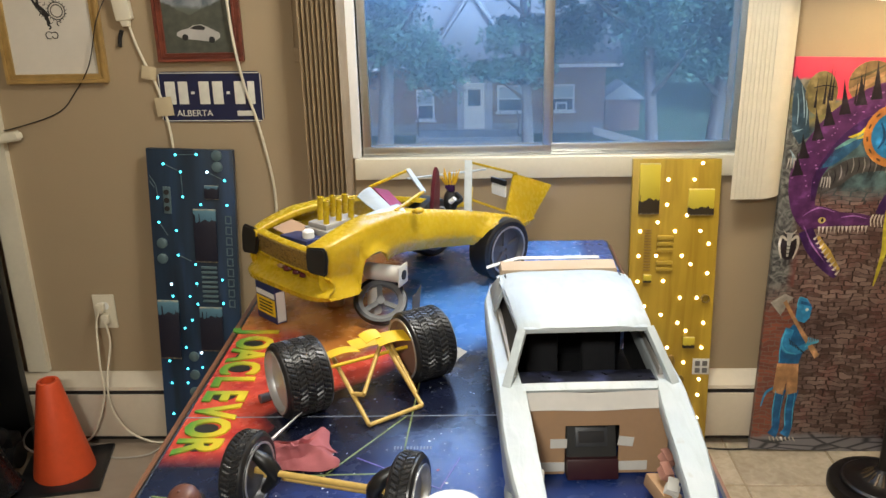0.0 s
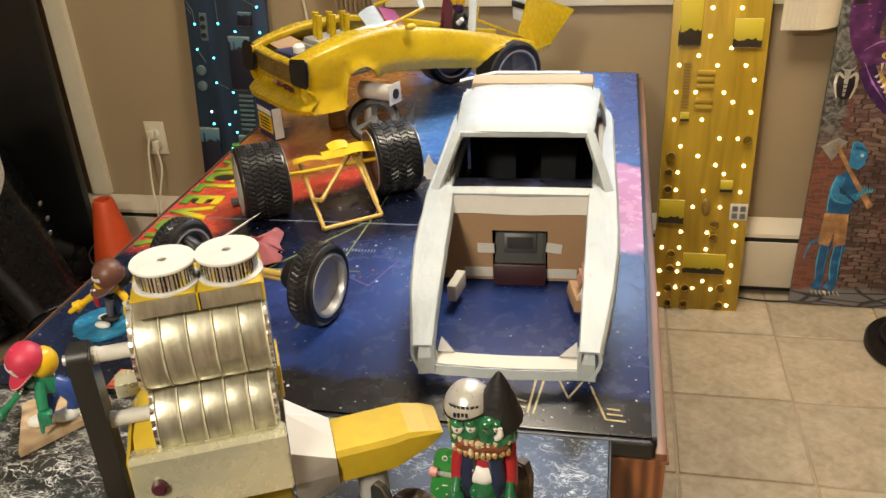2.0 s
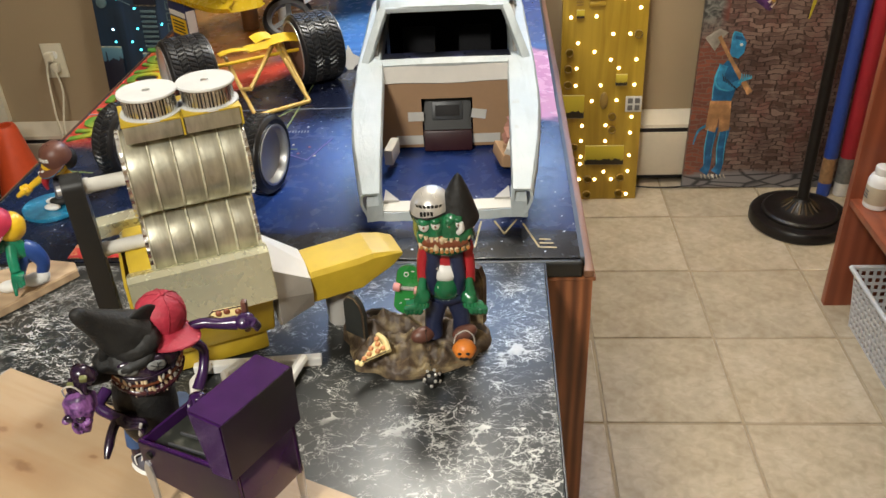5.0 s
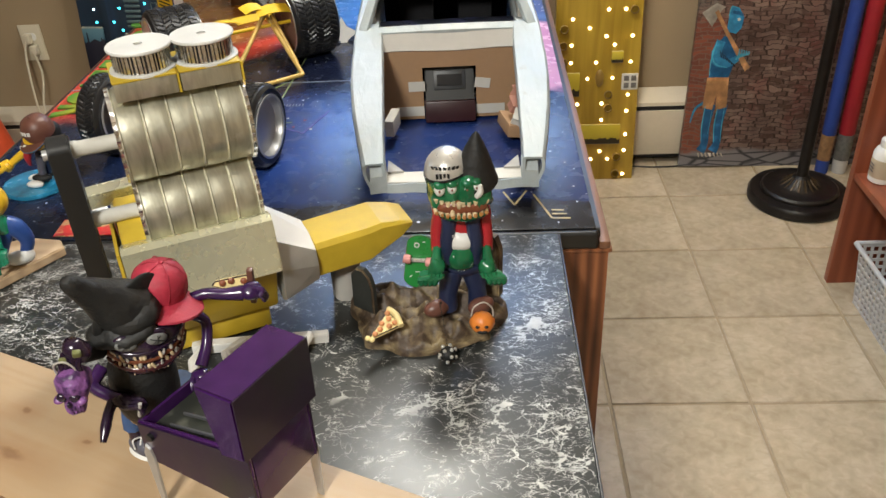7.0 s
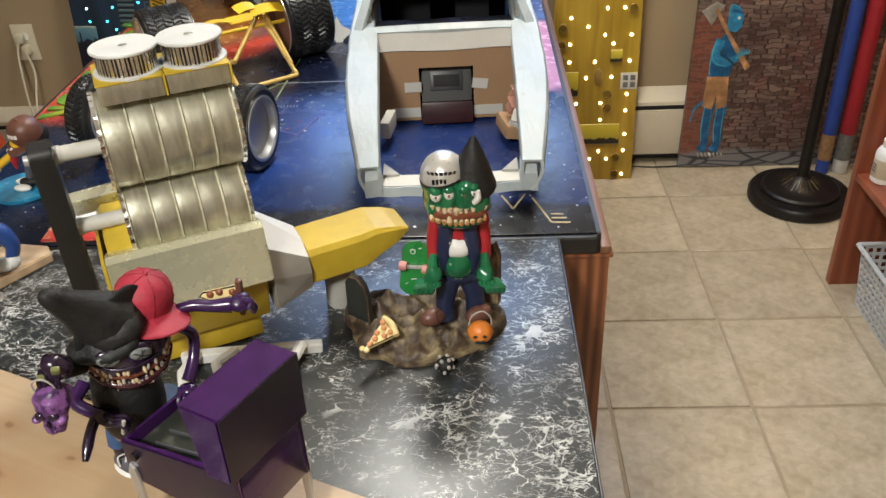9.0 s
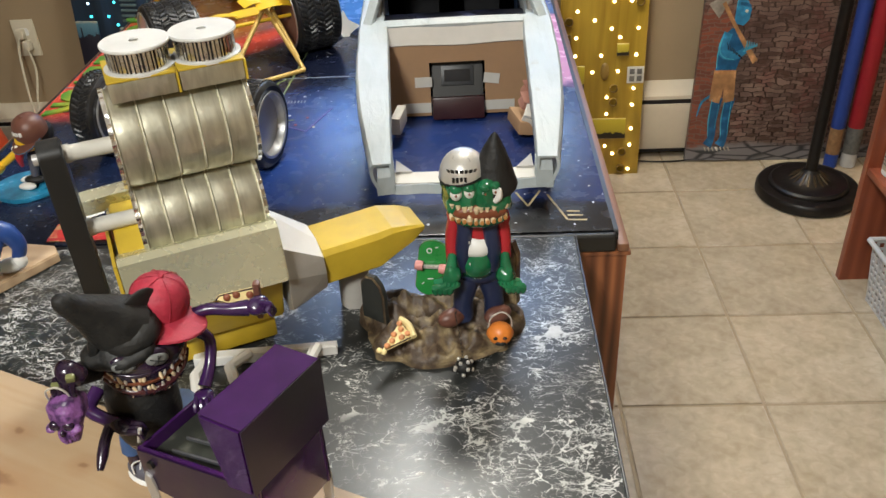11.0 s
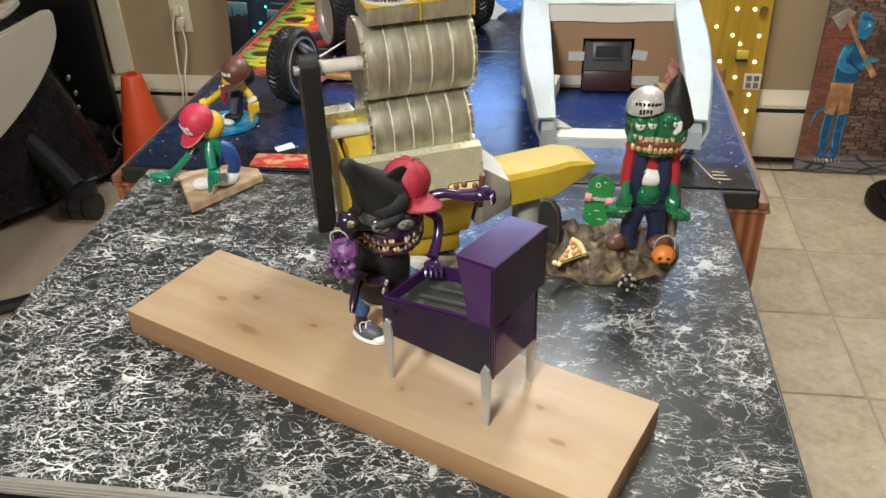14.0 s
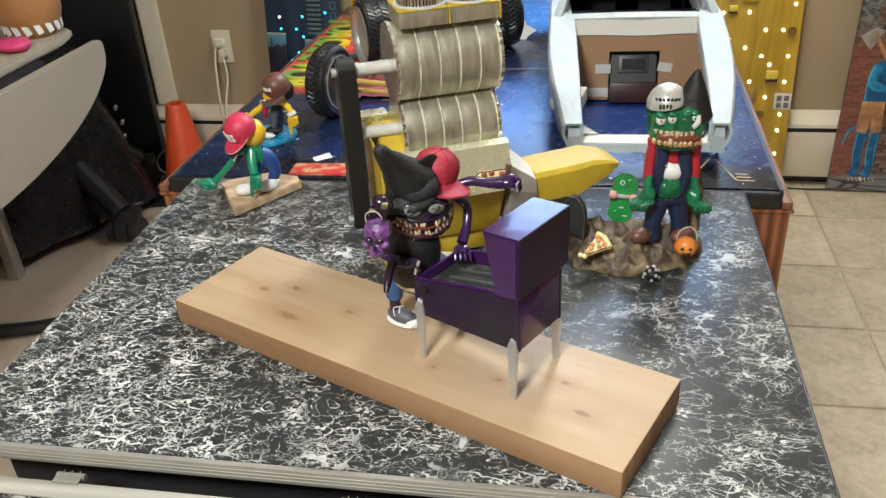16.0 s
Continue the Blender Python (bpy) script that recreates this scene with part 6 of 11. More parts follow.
M["purple"] = mat("metallic_purple_paint", (0.050, 0.011, 0.088), 0.18, 0.2, vary=0.28, scale=22, bump=0.12, coat=0.3, second=(0.030, 0.008, 0.054), mask=(0.46, 0.70))
M["purpleblack"] = mat("purple_black_panel", (0.022, 0.008, 0.034), 0.32, 0.1, vary=0.35, scale=13, bump=0.12, second=(0.017, 0.020, 0.014), mask=(0.38, 0.66))
M["playfield"] = mat("dark_playfield", (0.030, 0.032, 0.026), 0.35, vary=0.4, scale=40, bump=0.1, second=(0.10, 0.10, 0.08), mask=(0.58, 0.75))


def pinball():
    # local x runs from the head to the player, y across
    p = thing("toy_pinball_machine", "small purple toy pinball machine on silver legs", "pinball machine", pose(0.160, 0.289, BZ, 0, 0, 150.5))
    hw = 0.033
    side = Matrix(((1, 0, 0, 0), (0, 0, -1, 0), (0, 1, 0, 0), (0, 0, 0, 1)))
    bm = B()
    prof = [(0.000, 0.052), (0.118, 0.049), (0.118, 0.088), (0.024, 0.106), (0.0, 0.108)]
    for y0, y1 in ((-hw, -hw + 0.003), (hw - 0.003, hw)):
        slab(bm, prof, -y1, -y0, side, bevel=0.0008)
    box(bm, (0.003, 2 * hw - 0.0062, 0.037), (0.1165, 0, 0.0685), bevel=0.0008)
    box(bm, (0.003, 2 * hw - 0.0062, 0.054), (0.0016, 0, 0.080), bevel=0.0008)
    slab(bm, [(0.003, 0.053), (0.115, 0.050), (0.115, 0.053), (0.003, 0.056)], -hw + 0.0031, hw - 0.0031, side)
    part("cabinet", bm, M["purple"], p, "glossy purple cabinet")
    for y in (-hw - 0.0006, hw + 0.0006):
        bm = B()
        slab(bm, [(0.0005, 0.0526), (0.1175, 0.0496), (0.1175, 0.0862), (0.024, 0.1040), (0.0005, 0.1062)], -0.0005, 0.0005, Matrix.Translation((0, y, 0)) @ side)
        part("side_art", bm, M["purpleblack"], p, "dark greenish side artwork", smooth=False)
    bm = B()
    slab(bm, [(0.003, 0.089), (0.115, 0.073), (0.115, 0.076), (0.003, 0.092)], -hw + 0.0031, hw - 0.0031, side)
    part("playfield", bm, M["playfield"], p, "dark playfield under the rim")
    for y in (-0.014, 0.002, 0.016):
        bm = B()
        box(bm, (0.075, 0.0016, 0.003), (0.062, y, 0.0855), (0, 8.1, 4), bevel=0.0005)
        part("lane_guide", bm, M["gunmetal"], p, "thin lane guide")
    # head box, leaning a little
    bm = B()
    slab(bm, [(-0.002, 0.1085), (0.021, 0.1045), (0.033, 0.164), (-0.003, 0.166)], -0.0385, 0.0385, side, bevel=0.0015)
    h = part("head_box", bm, M["purple"], p, "purple back box with a sloping top")
    bm = B()
    slab(bm, [(-0.0022, 0.1088), (-0.0032, 0.1656), (-0.0038, 0.1656), (-0.0028, 0.1088)], -0.0383, 0.0383, side)
    part("back_panel", bm, M["purpleblack"], h, "dark mottled back panel")
    for x, y, z0, nm in ((0.112, -hw, 0.064, 0), (0.112, hw, 0.064, 0), (0.006, -hw, 0.062, 0), (0.006, hw, 0.062, 0)):
        s = 1 if y > 0 else -1
        bm = B()
        slab(bm, [(-0.0030, 0.0), (0.0030, 0.0), (0.0055, z0 * 0.86), (0.0035, z0), (-0.0015, z0 + 0.003), (-0.0055, z0 * 0.9)], 0.0006, 0.0030, pose(x, y, 0, 90, 0, 180 if s > 0 else 0) @ pose(0, 0, 0, 0, 0, 0), bevel=0.0006)
        part("leg", bm, M["silverpaint"], p, "tapered silver leg")
    for x, z in ((0.104, 0.079),):
        bm = B()
        rod(bm, (x, hw, z), (x, hw + 0.004, z), 0.0034)
        part("flipper_button", bm, M["black"], p, "round black button")
    bm = B()
    box(bm, (0.004, 0.018, 0.020), (0.1200, 0.0, 0.067), bevel=0.001)
    part("coin_door", bm, M["silverpaint"], p, "silver coin door")


pinball()

FIG = dict(
    black=mat("matt_black_resin", (0.0075, 0.0075, 0.0075), 0.6, vary=0.3, scale=70, bump=0.7, fine=260),
    gloss=mat("gloss_purple_black", (0.016, 0.007, 0.022), 0.24, vary=0.3, scale=60, bump=0.3, coat=0.25),
    violet=mat("glossy_violet", (0.032, 0.009, 0.058), 0.24, vary=0.3, scale=50, bump=0.2, coat=0.25),
    lilac=mat("lilac_resin", (0.22, 0.085, 0.27), 0.40, vary=0.35, scale=140, bump=0.9, second=(0.040, 0.012, 0.062), mask=(0.44, 0.60)),
    redcap=mat("red_cap_paint", (0.34, 0.020, 0.042), 0.62, vary=0.22, scale=60, bump=0.5, fine=240),
    teeth=mat("ivory_teeth", (0.66, 0.52, 0.33), 0.3, vary=0.25, scale=120),
    eye=mat("grey_eye_paint", (0.15, 0.155, 0.15), 0.45, vary=0.3, scale=160),
    jeans=mat("denim_paint", (0.035, 0.085, 0.22), 0.6, vary=0.2, scale=60),
    shoe=mat("grey_shoe_paint", (0.085, 0.085, 0.11), 0.5),
    white=mat("white_figure_paint", (0.72, 0.71, 0.68), 0.4),
    green=mat("glossy_green_resin", (0.010, 0.125, 0.050), 0.20, vary=0.35, scale=60, bump=0.3, coat=0.3),
    jade=mat("glossy_jade_paint", (0.010, 0.20, 0.105), 0.22, vary=0.2, scale=50, bump=0.15, coat=0.4),
    pinkcap=mat("pinkish_red_cap_paint", (0.50, 0.030, 0.070), 0.5, vary=0.15, scale=40),
    grass=mat("bright_green_paint", (0.02, 0.22, 0.045), 0.3, vary=0.15, scale=50),
    dirt=mat("brown_ground_resin", (0.075, 0.049, 0.031), 0.5, vary=0.5, scale=60, bump=1.0, fine=300, second=(0.215, 0.165, 0.088), mask=(0.47, 0.72)),
    navy=mat("navy_coat_paint", (0.015, 0.022, 0.06), 0.35),
    red=mat("red_coat_paint", (0.36, 0.018, 0.025), 0.35),
    silver=mat("silver_helmet_paint", (0.62, 0.60, 0.56), 0.3, 0.5, vary=0.1, scale=60),
    pink=mat("pink_paint", (0.62, 0.26, 0.24), 0.5),
    orange=mat("pumpkin_orange", (0.66, 0.20, 0.03), 0.4, vary=0.15, scale=60),
    pepper=mat("pepperoni_paint", (0.58, 0.25, 0.10), 0.5, vary=0.2, scale=90),
    pizza=mat("pizza_yellow", (0.72, 0.58, 0.27), 0.5, vary=0.25, scale=70, bump=0.4),
    plumgum=mat("wet_plum_gum", (0.050, 0.012, 0.016), 0.2, vary=0.4, scale=200, bump=0.4, coat=0.3),
    gum=mat("gum_brown_red", (0.19, 0.055, 0.024), 0.35, vary=0.3, scale=80),
    gumgold=mat("gum_orange", (0.40, 0.18, 0.05), 0.35),
    yellow=mat("yellow_figure_paint", (0.72, 0.44, 0.02), 0.35),
    brown=mat("brown_hat_paint", (0.125, 0.050, 0.035), 0.42),
    blue=mat("blue_figure_paint", (0.02, 0.06, 0.24), 0.35),
    aqua=mat("aqua_base_resin", (0.02, 0.20, 0.36), 0.25, vary=0.3, scale=60, coat=0.4),
    chain=mat("dark_chain_metal", (0.06, 0.055, 0.05), 0.4, 0.7),
    bead=mat("olive_bead_paint", (0.16, 0.17, 0.06), 0.4),
    stone=mat("dark_grave_stone", (0.020, 0.022, 0.020), 0.6, vary=0.3, scale=50, bump=0.5),
)


class Figure:
    """Collects lumps of one figure into a single mesh with one material slot per colour."""

    def __init__(self):
        self.bm, self.mats = B(), []

    def i(self, key):
        if key not in self.mats:
            self.mats.append(key)
        return self.mats.index(key)

    def blob(self, key, size, loc, rot=(0, 0, 0), **kw):
        blob(self.bm, size, loc, rot, mi=self.i(key), **kw)

    def limb(self, key, pts, radii, seg=10):
        tube(self.bm, pts, 0, seg, radii, mi=self.i(key))

    def cone(self, key, prof, m, seg=20):
        lathe(self.bm, prof, seg, m, mi=self.i(key))

    def box(self, key, size, loc, rot=(0, 0, 0), bevel=0.001, **kw):
        box(self.bm, size, loc, rot, bevel=bevel, mi=self.i(key), **kw)

    def slab(self, key, outline, z0, z1, m, bevel=0.0):
        slab(self.bm, outline, z0, z1, m, mi=self.i(key), bevel=bevel)

    def make(self, name, label, m, category="figurine"):
        return solo(name, self.bm, [FIG[k] for k in self.mats], label, category, m, angle=50)


def face_frame(eye, target, up=(0, 0, 1)):
    """A matrix at 'eye' whose y looks at 'target'."""
    y = (Vector(target) - Vector(eye)).normalized()
    x = y.cross(Vector(up)).normalized()
    z = x.cross(y)
    m = Matrix((x, y, z)).transposed().to_4x4()
    m.translation = eye
    return m


def player():
    """The two-headed player in hat and cap, one mesh, in world axes about its feet."""
    f = Figure()
    o = Vector((0.020, 0.372, BZ))

    def P(x, y, z):
        return (x - o.x, y - o.y, z - o.z)

    rnd = random.Random(2)
    # ankles, jeans and canvas shoes
    for cx, cy, turn in ((0.006, 0.371, -24), (0.040, 0.394, -50)):
        d = Vector((math.cos(radians(turn)), math.sin(radians(turn))))
        f.limb("gloss", [P(cx, cy, BZ + 0.010), P(cx, cy, BZ + 0.036)], [0.0060, 0.0060])
        f.limb("jeans", [P(cx, cy, BZ + 0.031), P(cx + 0.003, cy - 0.001, BZ + 0.046), P(cx + 0.010, cy - 0.003, BZ + 0.066)], [0.0086, 0.0090, 0.0100])
        f.blob("shoe", (0.0180, 0.0092, 0.0085), P(cx + d.x * 0.008, cy + d.y * 0.008, BZ + 0.010), (0, 5, turn))
        f.blob("white", (0.0205, 0.0104, 0.0030), P(cx + d.x * 0.009, cy + d.y * 0.009, BZ + 0.0034), (0, 0, turn))
        f.blob("white", (0.0080, 0.0085, 0.0052), P(cx + d.x * 0.0215, cy + d.y * 0.0215, BZ + 0.0065), (0, 0, turn))
        s = Vector((-d.y, d.x))
        for k in range(4):
            c = Vector((cx, cy)) + d * (0.006 + 0.0035 * k)
            h = BZ + 0.0195 - 0.0018 * k
            f.limb("white", [P(*(c + s * 0.006), h - 0.003), P(*c, h), P(*(c - s * 0.006 + d * 0.003), h - 0.003)], [0.0008] * 3, 6)
        f.limb("white", [P(*(Vector((cx, cy)) + d * 0.006), BZ + 0.020), P(*(Vector((cx, cy)) + d * 0.004 - s * 0.008), BZ + 0.022), P(*(Vector((cx, cy)) + d * 0.006 - s * 0.010), BZ + 0.014)], [0.0007] * 3, 6)
    # barrel body in a black shirt with a paler hem
    f.cone("black", [(0.016, -0.034), (0.0235, -0.027), (0.0265, -0.012), (0.0268, 0.006), (0.0245, 0.022), (0.016, 0.034)], pose(*P(0.031, 0.366, 0.858), 6, 4, 0), 26)
    f.cone("teeth", [(0.0205, -0.0018), (0.0212, 0.0006)], pose(*P(0.030, 0.367, 0.8275), 6, 4, 0), 24)
    f.blob("jeans", (0.0205, 0.020, 0.013), P(0.026, 0.371, 0.827))
    # wide glossy head, brow and jaw
    fd = Vector((0.53, -0.85, -0.06)).normalized()
    fm = face_frame(P(0.040, 0.369, 0.906), P(0.040 + fd.x, 0.369 + fd.y, 0.906 + fd.z))
    yaw = math.degrees(math.atan2(fm[1][0], fm[0][0]))
    f.blob("gloss", (0.0300, 0.0285, 0.0250), fm @ Vector((0, 0, 0)), (0, 0, yaw), u=26, v=18, lump=0.10, freq=90)
    f.blob("gloss", (0.0230, 0.0140, 0.0070), fm @ Vector((0, 0.0140, -0.0180)), (0, 0, yaw), u=20, v=12, lump=0.15, freq=110)

    def lip(u, z, out):
        return fm @ Vector((0.0305 * math.sin(u * 1.25), 0.0300 * math.cos(u * 1.25) + out - 0.003, z))

    f.limb("gloss", [lip(u / 5, -0.0005 + 0.0050 * (u / 5) ** 2, 0.0004) for u in range(-5, 6)], [0.0020] * 11, 8)
    f.limb("plumgum", [lip(u / 5, -0.0175 + 0.0085 * (u / 5) ** 2, -0.0010) for u in range(-5, 6)], [0.0030] * 11, 8)
    for k in range(90):
        u = rnd.uniform(-1, 1)
        f.blob(rnd.choice(("plumgum", "teeth", "silver", "plumgum")), (0.0007, 0.0007, 0.0007), lip(u, -0.0190 + 0.0085 * u * u + rnd.uniform(-0.0030, 0.0045), 0.0010), u=5, v=4)
    f.limb("gum", [lip(u / 5, -0.0088 + 0.0065 * (u / 5) ** 2, -0.0030) for u in range(-5, 6)], [0.0036] * 11, 8)
    for row, z0, cur, sgn in ((0, -0.0035, 0.0050, -1), (1, -0.0150, 0.0085, 1)):
        for k in range(17):
            u = (k - 8) / 8 + rnd.uniform(-0.04, 0.04)
            if rnd.random() < 0.10:
                continue
            p = Vector(lip(u, z0 + cur * u * u, rnd.uniform(-0.0008, 0.0014)))
            ax = (Vector((0, 0, sgn)) + fm.to_3x3() @ Vector((rnd.uniform(-0.35, 0.35), rnd.uniform(0.0, 0.45), 0))).to_track_quat("Z", "Y").to_matrix().to_4x4()
            h, r = rnd.uniform(0.0028, 0.0056), rnd.uniform(0.0010, 0.0017)
            f.cone(rnd.choice(("teeth", "teeth", "silver")), [(r * 0.8, -0.0012), (r, h * 0.35), (r * 0.9, h * 0.7), (r * 0.35, h)], Matrix.Translation(p) @ ax, 7)
    # grey eyes with scratched pupils under heavy lids
    for u, zz in ((-0.0060, 0.0105), (0.0165, 0.0125)):
        c = fm @ Vector((u, 0.0262 - 0.45 * abs(u) * 0.35, zz))
        f.blob("gloss", (0.0096, 0.0036, 0.0072), c, (0, -12, yaw - 30 * u / 0.02 * 0.5), u=14, v=10)
        f.blob("eye", (0.0082, 0.0030, 0.0052), fm @ Vector((u, 0.0285 - 0.16 * abs(u), zz - 0.0006)), (0, -14, yaw - 15 * u / 0.02), u=14, v=10)
        for a, b in (((-0.005, -0.003), (0.005, 0.0025)), ((-0.003, 0.003), (0.004, -0.003)), ((-0.001, 0.0035), (0.0005, -0.0035))):
            y = 0.0318 - 0.16 * abs(u)
            f.limb("black", [fm @ Vector((u + a[0], y - 0.001, zz + a[1])), fm @ Vector((u + (a[0] + b[0]) / 2, y, zz + (a[1] + b[1]) / 2)), fm @ Vector((u + b[0], y - 0.001, zz + b[1]))], [0.00045] * 3, 5)
    # slack pointed hat: skirt, cone leaning over the brow and a fold beside it
    f.limb("black", [P(0.036, 0.364, 0.932), P(0.030, 0.356, 0.943), P(0.0245, 0.347, 0.957), P(0.0195, 0.338, 0.969), P(0.0165, 0.3325, 0.978), P(0.0160, 0.3305, 0.9825)], [0.0235, 0.0200, 0.0135, 0.0088, 0.0066, 0.0030], 22)
    f.blob("black", (0.0270, 0.0245, 0.0205), P(0.036, 0.364, 0.929), (4, -8, 20), u=26, v=18, lump=0.22, freq=55)
    f.blob("black", (0.0290, 0.0235, 0.0095), P(0.0325, 0.357, 0.9215), (10, -8, 25), u=28, v=14, lump=0.28, freq=60)
    f.limb("black", [P(0.047, 0.352, 0.925), P(0.041, 0.353, 0.944), P(0.034, 0.360, 0.952)], [0.0045, 0.0050, 0.0040], 10)
    f.limb("black", [P(0.016, 0.348, 0.917), P(0.022, 0.346, 0.934), P(0.027, 0.349, 0.947)], [0.0050, 0.0050, 0.0040], 10)
    f.blob("black", (0.0042, 0.0200, 0.0190), P(0.0470, 0.3690, 0.9400), (0, 12, -38), u=18, v=14, lump=0.25, freq=60)
    # red cap: panels with seams, button and down-curved bill
    cm = pose(*P(0.0535, 0.3890, 0.9330), -6, 14, -14)
    f.cone("redcap", [(0.0205, -0.004), (0.0212, 0.003), (0.0205, 0.010), (0.0175, 0.0165), (0.0115, 0.0212), (0.0050, 0.0232), (0.0004, 0.0236)], cm, 30)
    for k in range(6):
        a = radians(60 * k + 20)
        f.limb("redcap", [cm @ Vector((r * math.cos(a), r * math.sin(a), z)) for r, z in ((0.0210, -0.003), (0.0214, 0.004), (0.0206, 0.0105), (0.0175, 0.0172), (0.0112, 0.0218), (0.003, 0.0238))], [0.0004] * 6, 5)
    f.blob("redcap", (0.0022, 0.0022, 0.0016), cm @ Vector((0, 0, 0.0240)), u=10, v=6)
    bill = cm @ pose(0.0, 0.0, -0.003, 0, 2, -22)

    def bill_pt(u, v):
        a = radians(-80 + 160 * u)
        r = 0.0200 + (0.0190 * math.cos(a) ** 0.8) * v
        return bill @ Vector((r * math.cos(a), r * math.sin(a) * 0.98, -0.0075 * math.sin(a) ** 2 * v - 0.002 * v))

    def bill_low(u, v):
        return bill_pt(1 - u, v) - Vector((0, 0, 0.0016))

    sheet(f.bm, bill_pt, 18, 6, f.i("redcap")), sheet(f.bm, bill_low, 18, 6, f.i("redcap"))
    # raised arm with a stick and a slice behind its fist
    f.limb("violet", [P(0.066, 0.394, 0.914), P(0.084, 0.397, 0.920), P(0.100, 0.399, 0.918), P(0.114, 0.402, 0.917)], [0.0052, 0.0048, 0.0050, 0.0068])
    f.blob("violet", (0.0105, 0.0085, 0.0080), P(0.1205, 0.403, 0.9175), lump=0.25, freq=120)
    for k in range(4):
        f.limb("violet", [P(0.124, 0.399 + 0.0025 * k, 0.9235 - 0.0036 * k), P(0.1315, 0.399 + 0.0025 * k, 0.9215 - 0.0036 * k), P(0.129, 0.396 + 0.0025 * k, 0.9175 - 0.0036 * k)], [0.0024, 0.0024, 0.0018], 7)
    f.slab("pizza", [(0.012, -0.009), (0.014, 0.011), (-0.014, 0.005), (-0.017, 0.001)], -0.0018, 0.0018, pose(*P(0.104, 0.411, 0.917), 74, 6, 8), 0.001)
    for a, b in ((-0.008, 0.003), (-0.001, 0.005), (0.004, -0.003), (0.009, 0.005)):
        f.blob("gum", (0.0030, 0.0030, 0.0016), pose(*P(0.104, 0.411, 0.917), 74, 6, 8) @ Vector((a, b, 0.0018)), (74, 6, 8), u=10, v=6)
    f.box("brown", (0.0055, 0.0065, 0.036), P(0.119, 0.413, 0.916), (6, 4, 0), bevel=0.0022)
    # arm that hangs a carved skull from its wrist
    f.limb("black", [P(0.012, 0.350, 0.905), P(0.008, 0.333, 0.914), P(0.014, 0.318, 0.926)], [0.0090, 0.0078, 0.0070])
    f.blob("gloss", (0.0098, 0.0088, 0.0105), P(0.020, 0.308, 0.936), lump=0.3, freq=110)
    for k in range(4):
        f.limb("gloss", [P(0.013 + 0.004 * k, 0.304, 0.938), P(0.012 + 0.004 * k, 0.298, 0.932), P(0.013 + 0.004 * k, 0.298, 0.922)], [0.0022, 0.0022, 0.0016], 7)
    for x, y, z in ((0.0245, 0.3005, 0.9405), (0.0135, 0.2995, 0.9345)):
        f.box("bead", (0.0058, 0.0040, 0.0058), P(x, y, z), (20, 10, 20), bevel=0.0012)
    f.limb("silver", [P(0.0095, 0.2960, 0.920), P(0.0085, 0.2945, 0.934), P(0.0165, 0.2945, 0.938), P(0.0225, 0.2950, 0.932), P(0.0225, 0.2965, 0.920)], [0.0007] * 5, 6)
    sk = face_frame(P(0.0178, 0.2955, 0.9135), P(0.010, 0.20, 0.905))
    f.blob("lilac", (0.0122, 0.0136, 0.0130), sk @ Vector((0, -0.002, 0.004)), (0, 0, 5), u=24, v=18, lump=0.18, freq=150)
    f.blob("lilac", (0.0082, 0.0082, 0.0085), sk @ Vector((0, 0.0045, -0.0100)), (0, 0, 5), u=16, v=12, lump=0.25, freq=190)
    for s in (-1, 1):
        f.blob("lilac", (0.0040, 0.0040, 0.0030), sk @ Vector((0.0085 * s, 0.0095, -0.0025)), u=10, v=8, lump=0.2, freq=160)
        f.blob("gloss", (0.0040, 0.0028, 0.0036), sk @ Vector((0.0048 * s, 0.0104, 0.0010)), u=10, v=8)
    f.blob("gloss", (0.0016, 0.0022, 0.0024), sk @ Vector((0, 0.0125, -0.0042)), u=8, v=6)
    for row, z in ((0, -0.0088), (1, -0.0122)):
        for k in range(5):
            f.box("lilac", (0.0020, 0.0022, 0.0028), sk @ Vector((0.0024 * (k - 2), 0.0122 - 0.0006 * (k - 2) ** 2, z)), (0, 0, 4 * (k - 2)), bevel=0.0006)
    # front arm with splayed fingers at the machine, one finger hooked down
    f.limb("violet", [P(0.004, 0.358, 0.878), P(0.001, 0.344, 0.872), P(0.014, 0.338, 0.867), P(0.026, 0.334, 0.866)], [0.0056, 0.0052, 0.0050, 0.0060])
    f.blob("gloss", (0.0115, 0.0085, 0.0052), P(0.030, 0.332, 0.866), (0, 10, -20), lump=0.2, freq=110)
    f.limb("gloss", [P(0.020, 0.337, 0.867), P(0.017, 0.326, 0.861), P(0.0165, 0.315, 0.854), P(0.0165, 0.306, 0.848)], [0.0046, 0.0040, 0.0042, 0.0022])
    for k in range(3):
        f.limb("gloss", [P(0.036, 0.331 - 0.004 * k, 0.868), P(0.043, 0.331 - 0.004 * k, 0.868), P(0.046, 0.330 - 0.004 * k, 0.862)], [0.0026, 0.0024, 0.0018], 7)
    f.limb("silver", [P(0.041, 0.324, 0.858), P(0.046, 0.3215, 0.873)], [0.0014, 0.0014])
    # far arm reaching down to the machine's rim
    f.limb("violet", [P(0.068, 0.392, 0.906), P(0.080, 0.396, 0.894), P(0.081, 0.386, 0.878), P(0.078, 0.372, 0.866)], [0.0050, 0.0046, 0.0046, 0.0056])
    f.blob("violet", (0.0080, 0.0075, 0.0042), P(0.079, 0.366, 0.8625), lump=0.25, freq=120)
    for k in range(4):
        f.limb("violet", [P(0.0735 + 0.004 * k, 0.364, 0.863), P(0.0740 + 0.0045 * k, 0.357, 0.863), P(0.0745 + 0.005 * k, 0.352, 0.858)], [0.0022, 0.0021, 0.0014], 7)
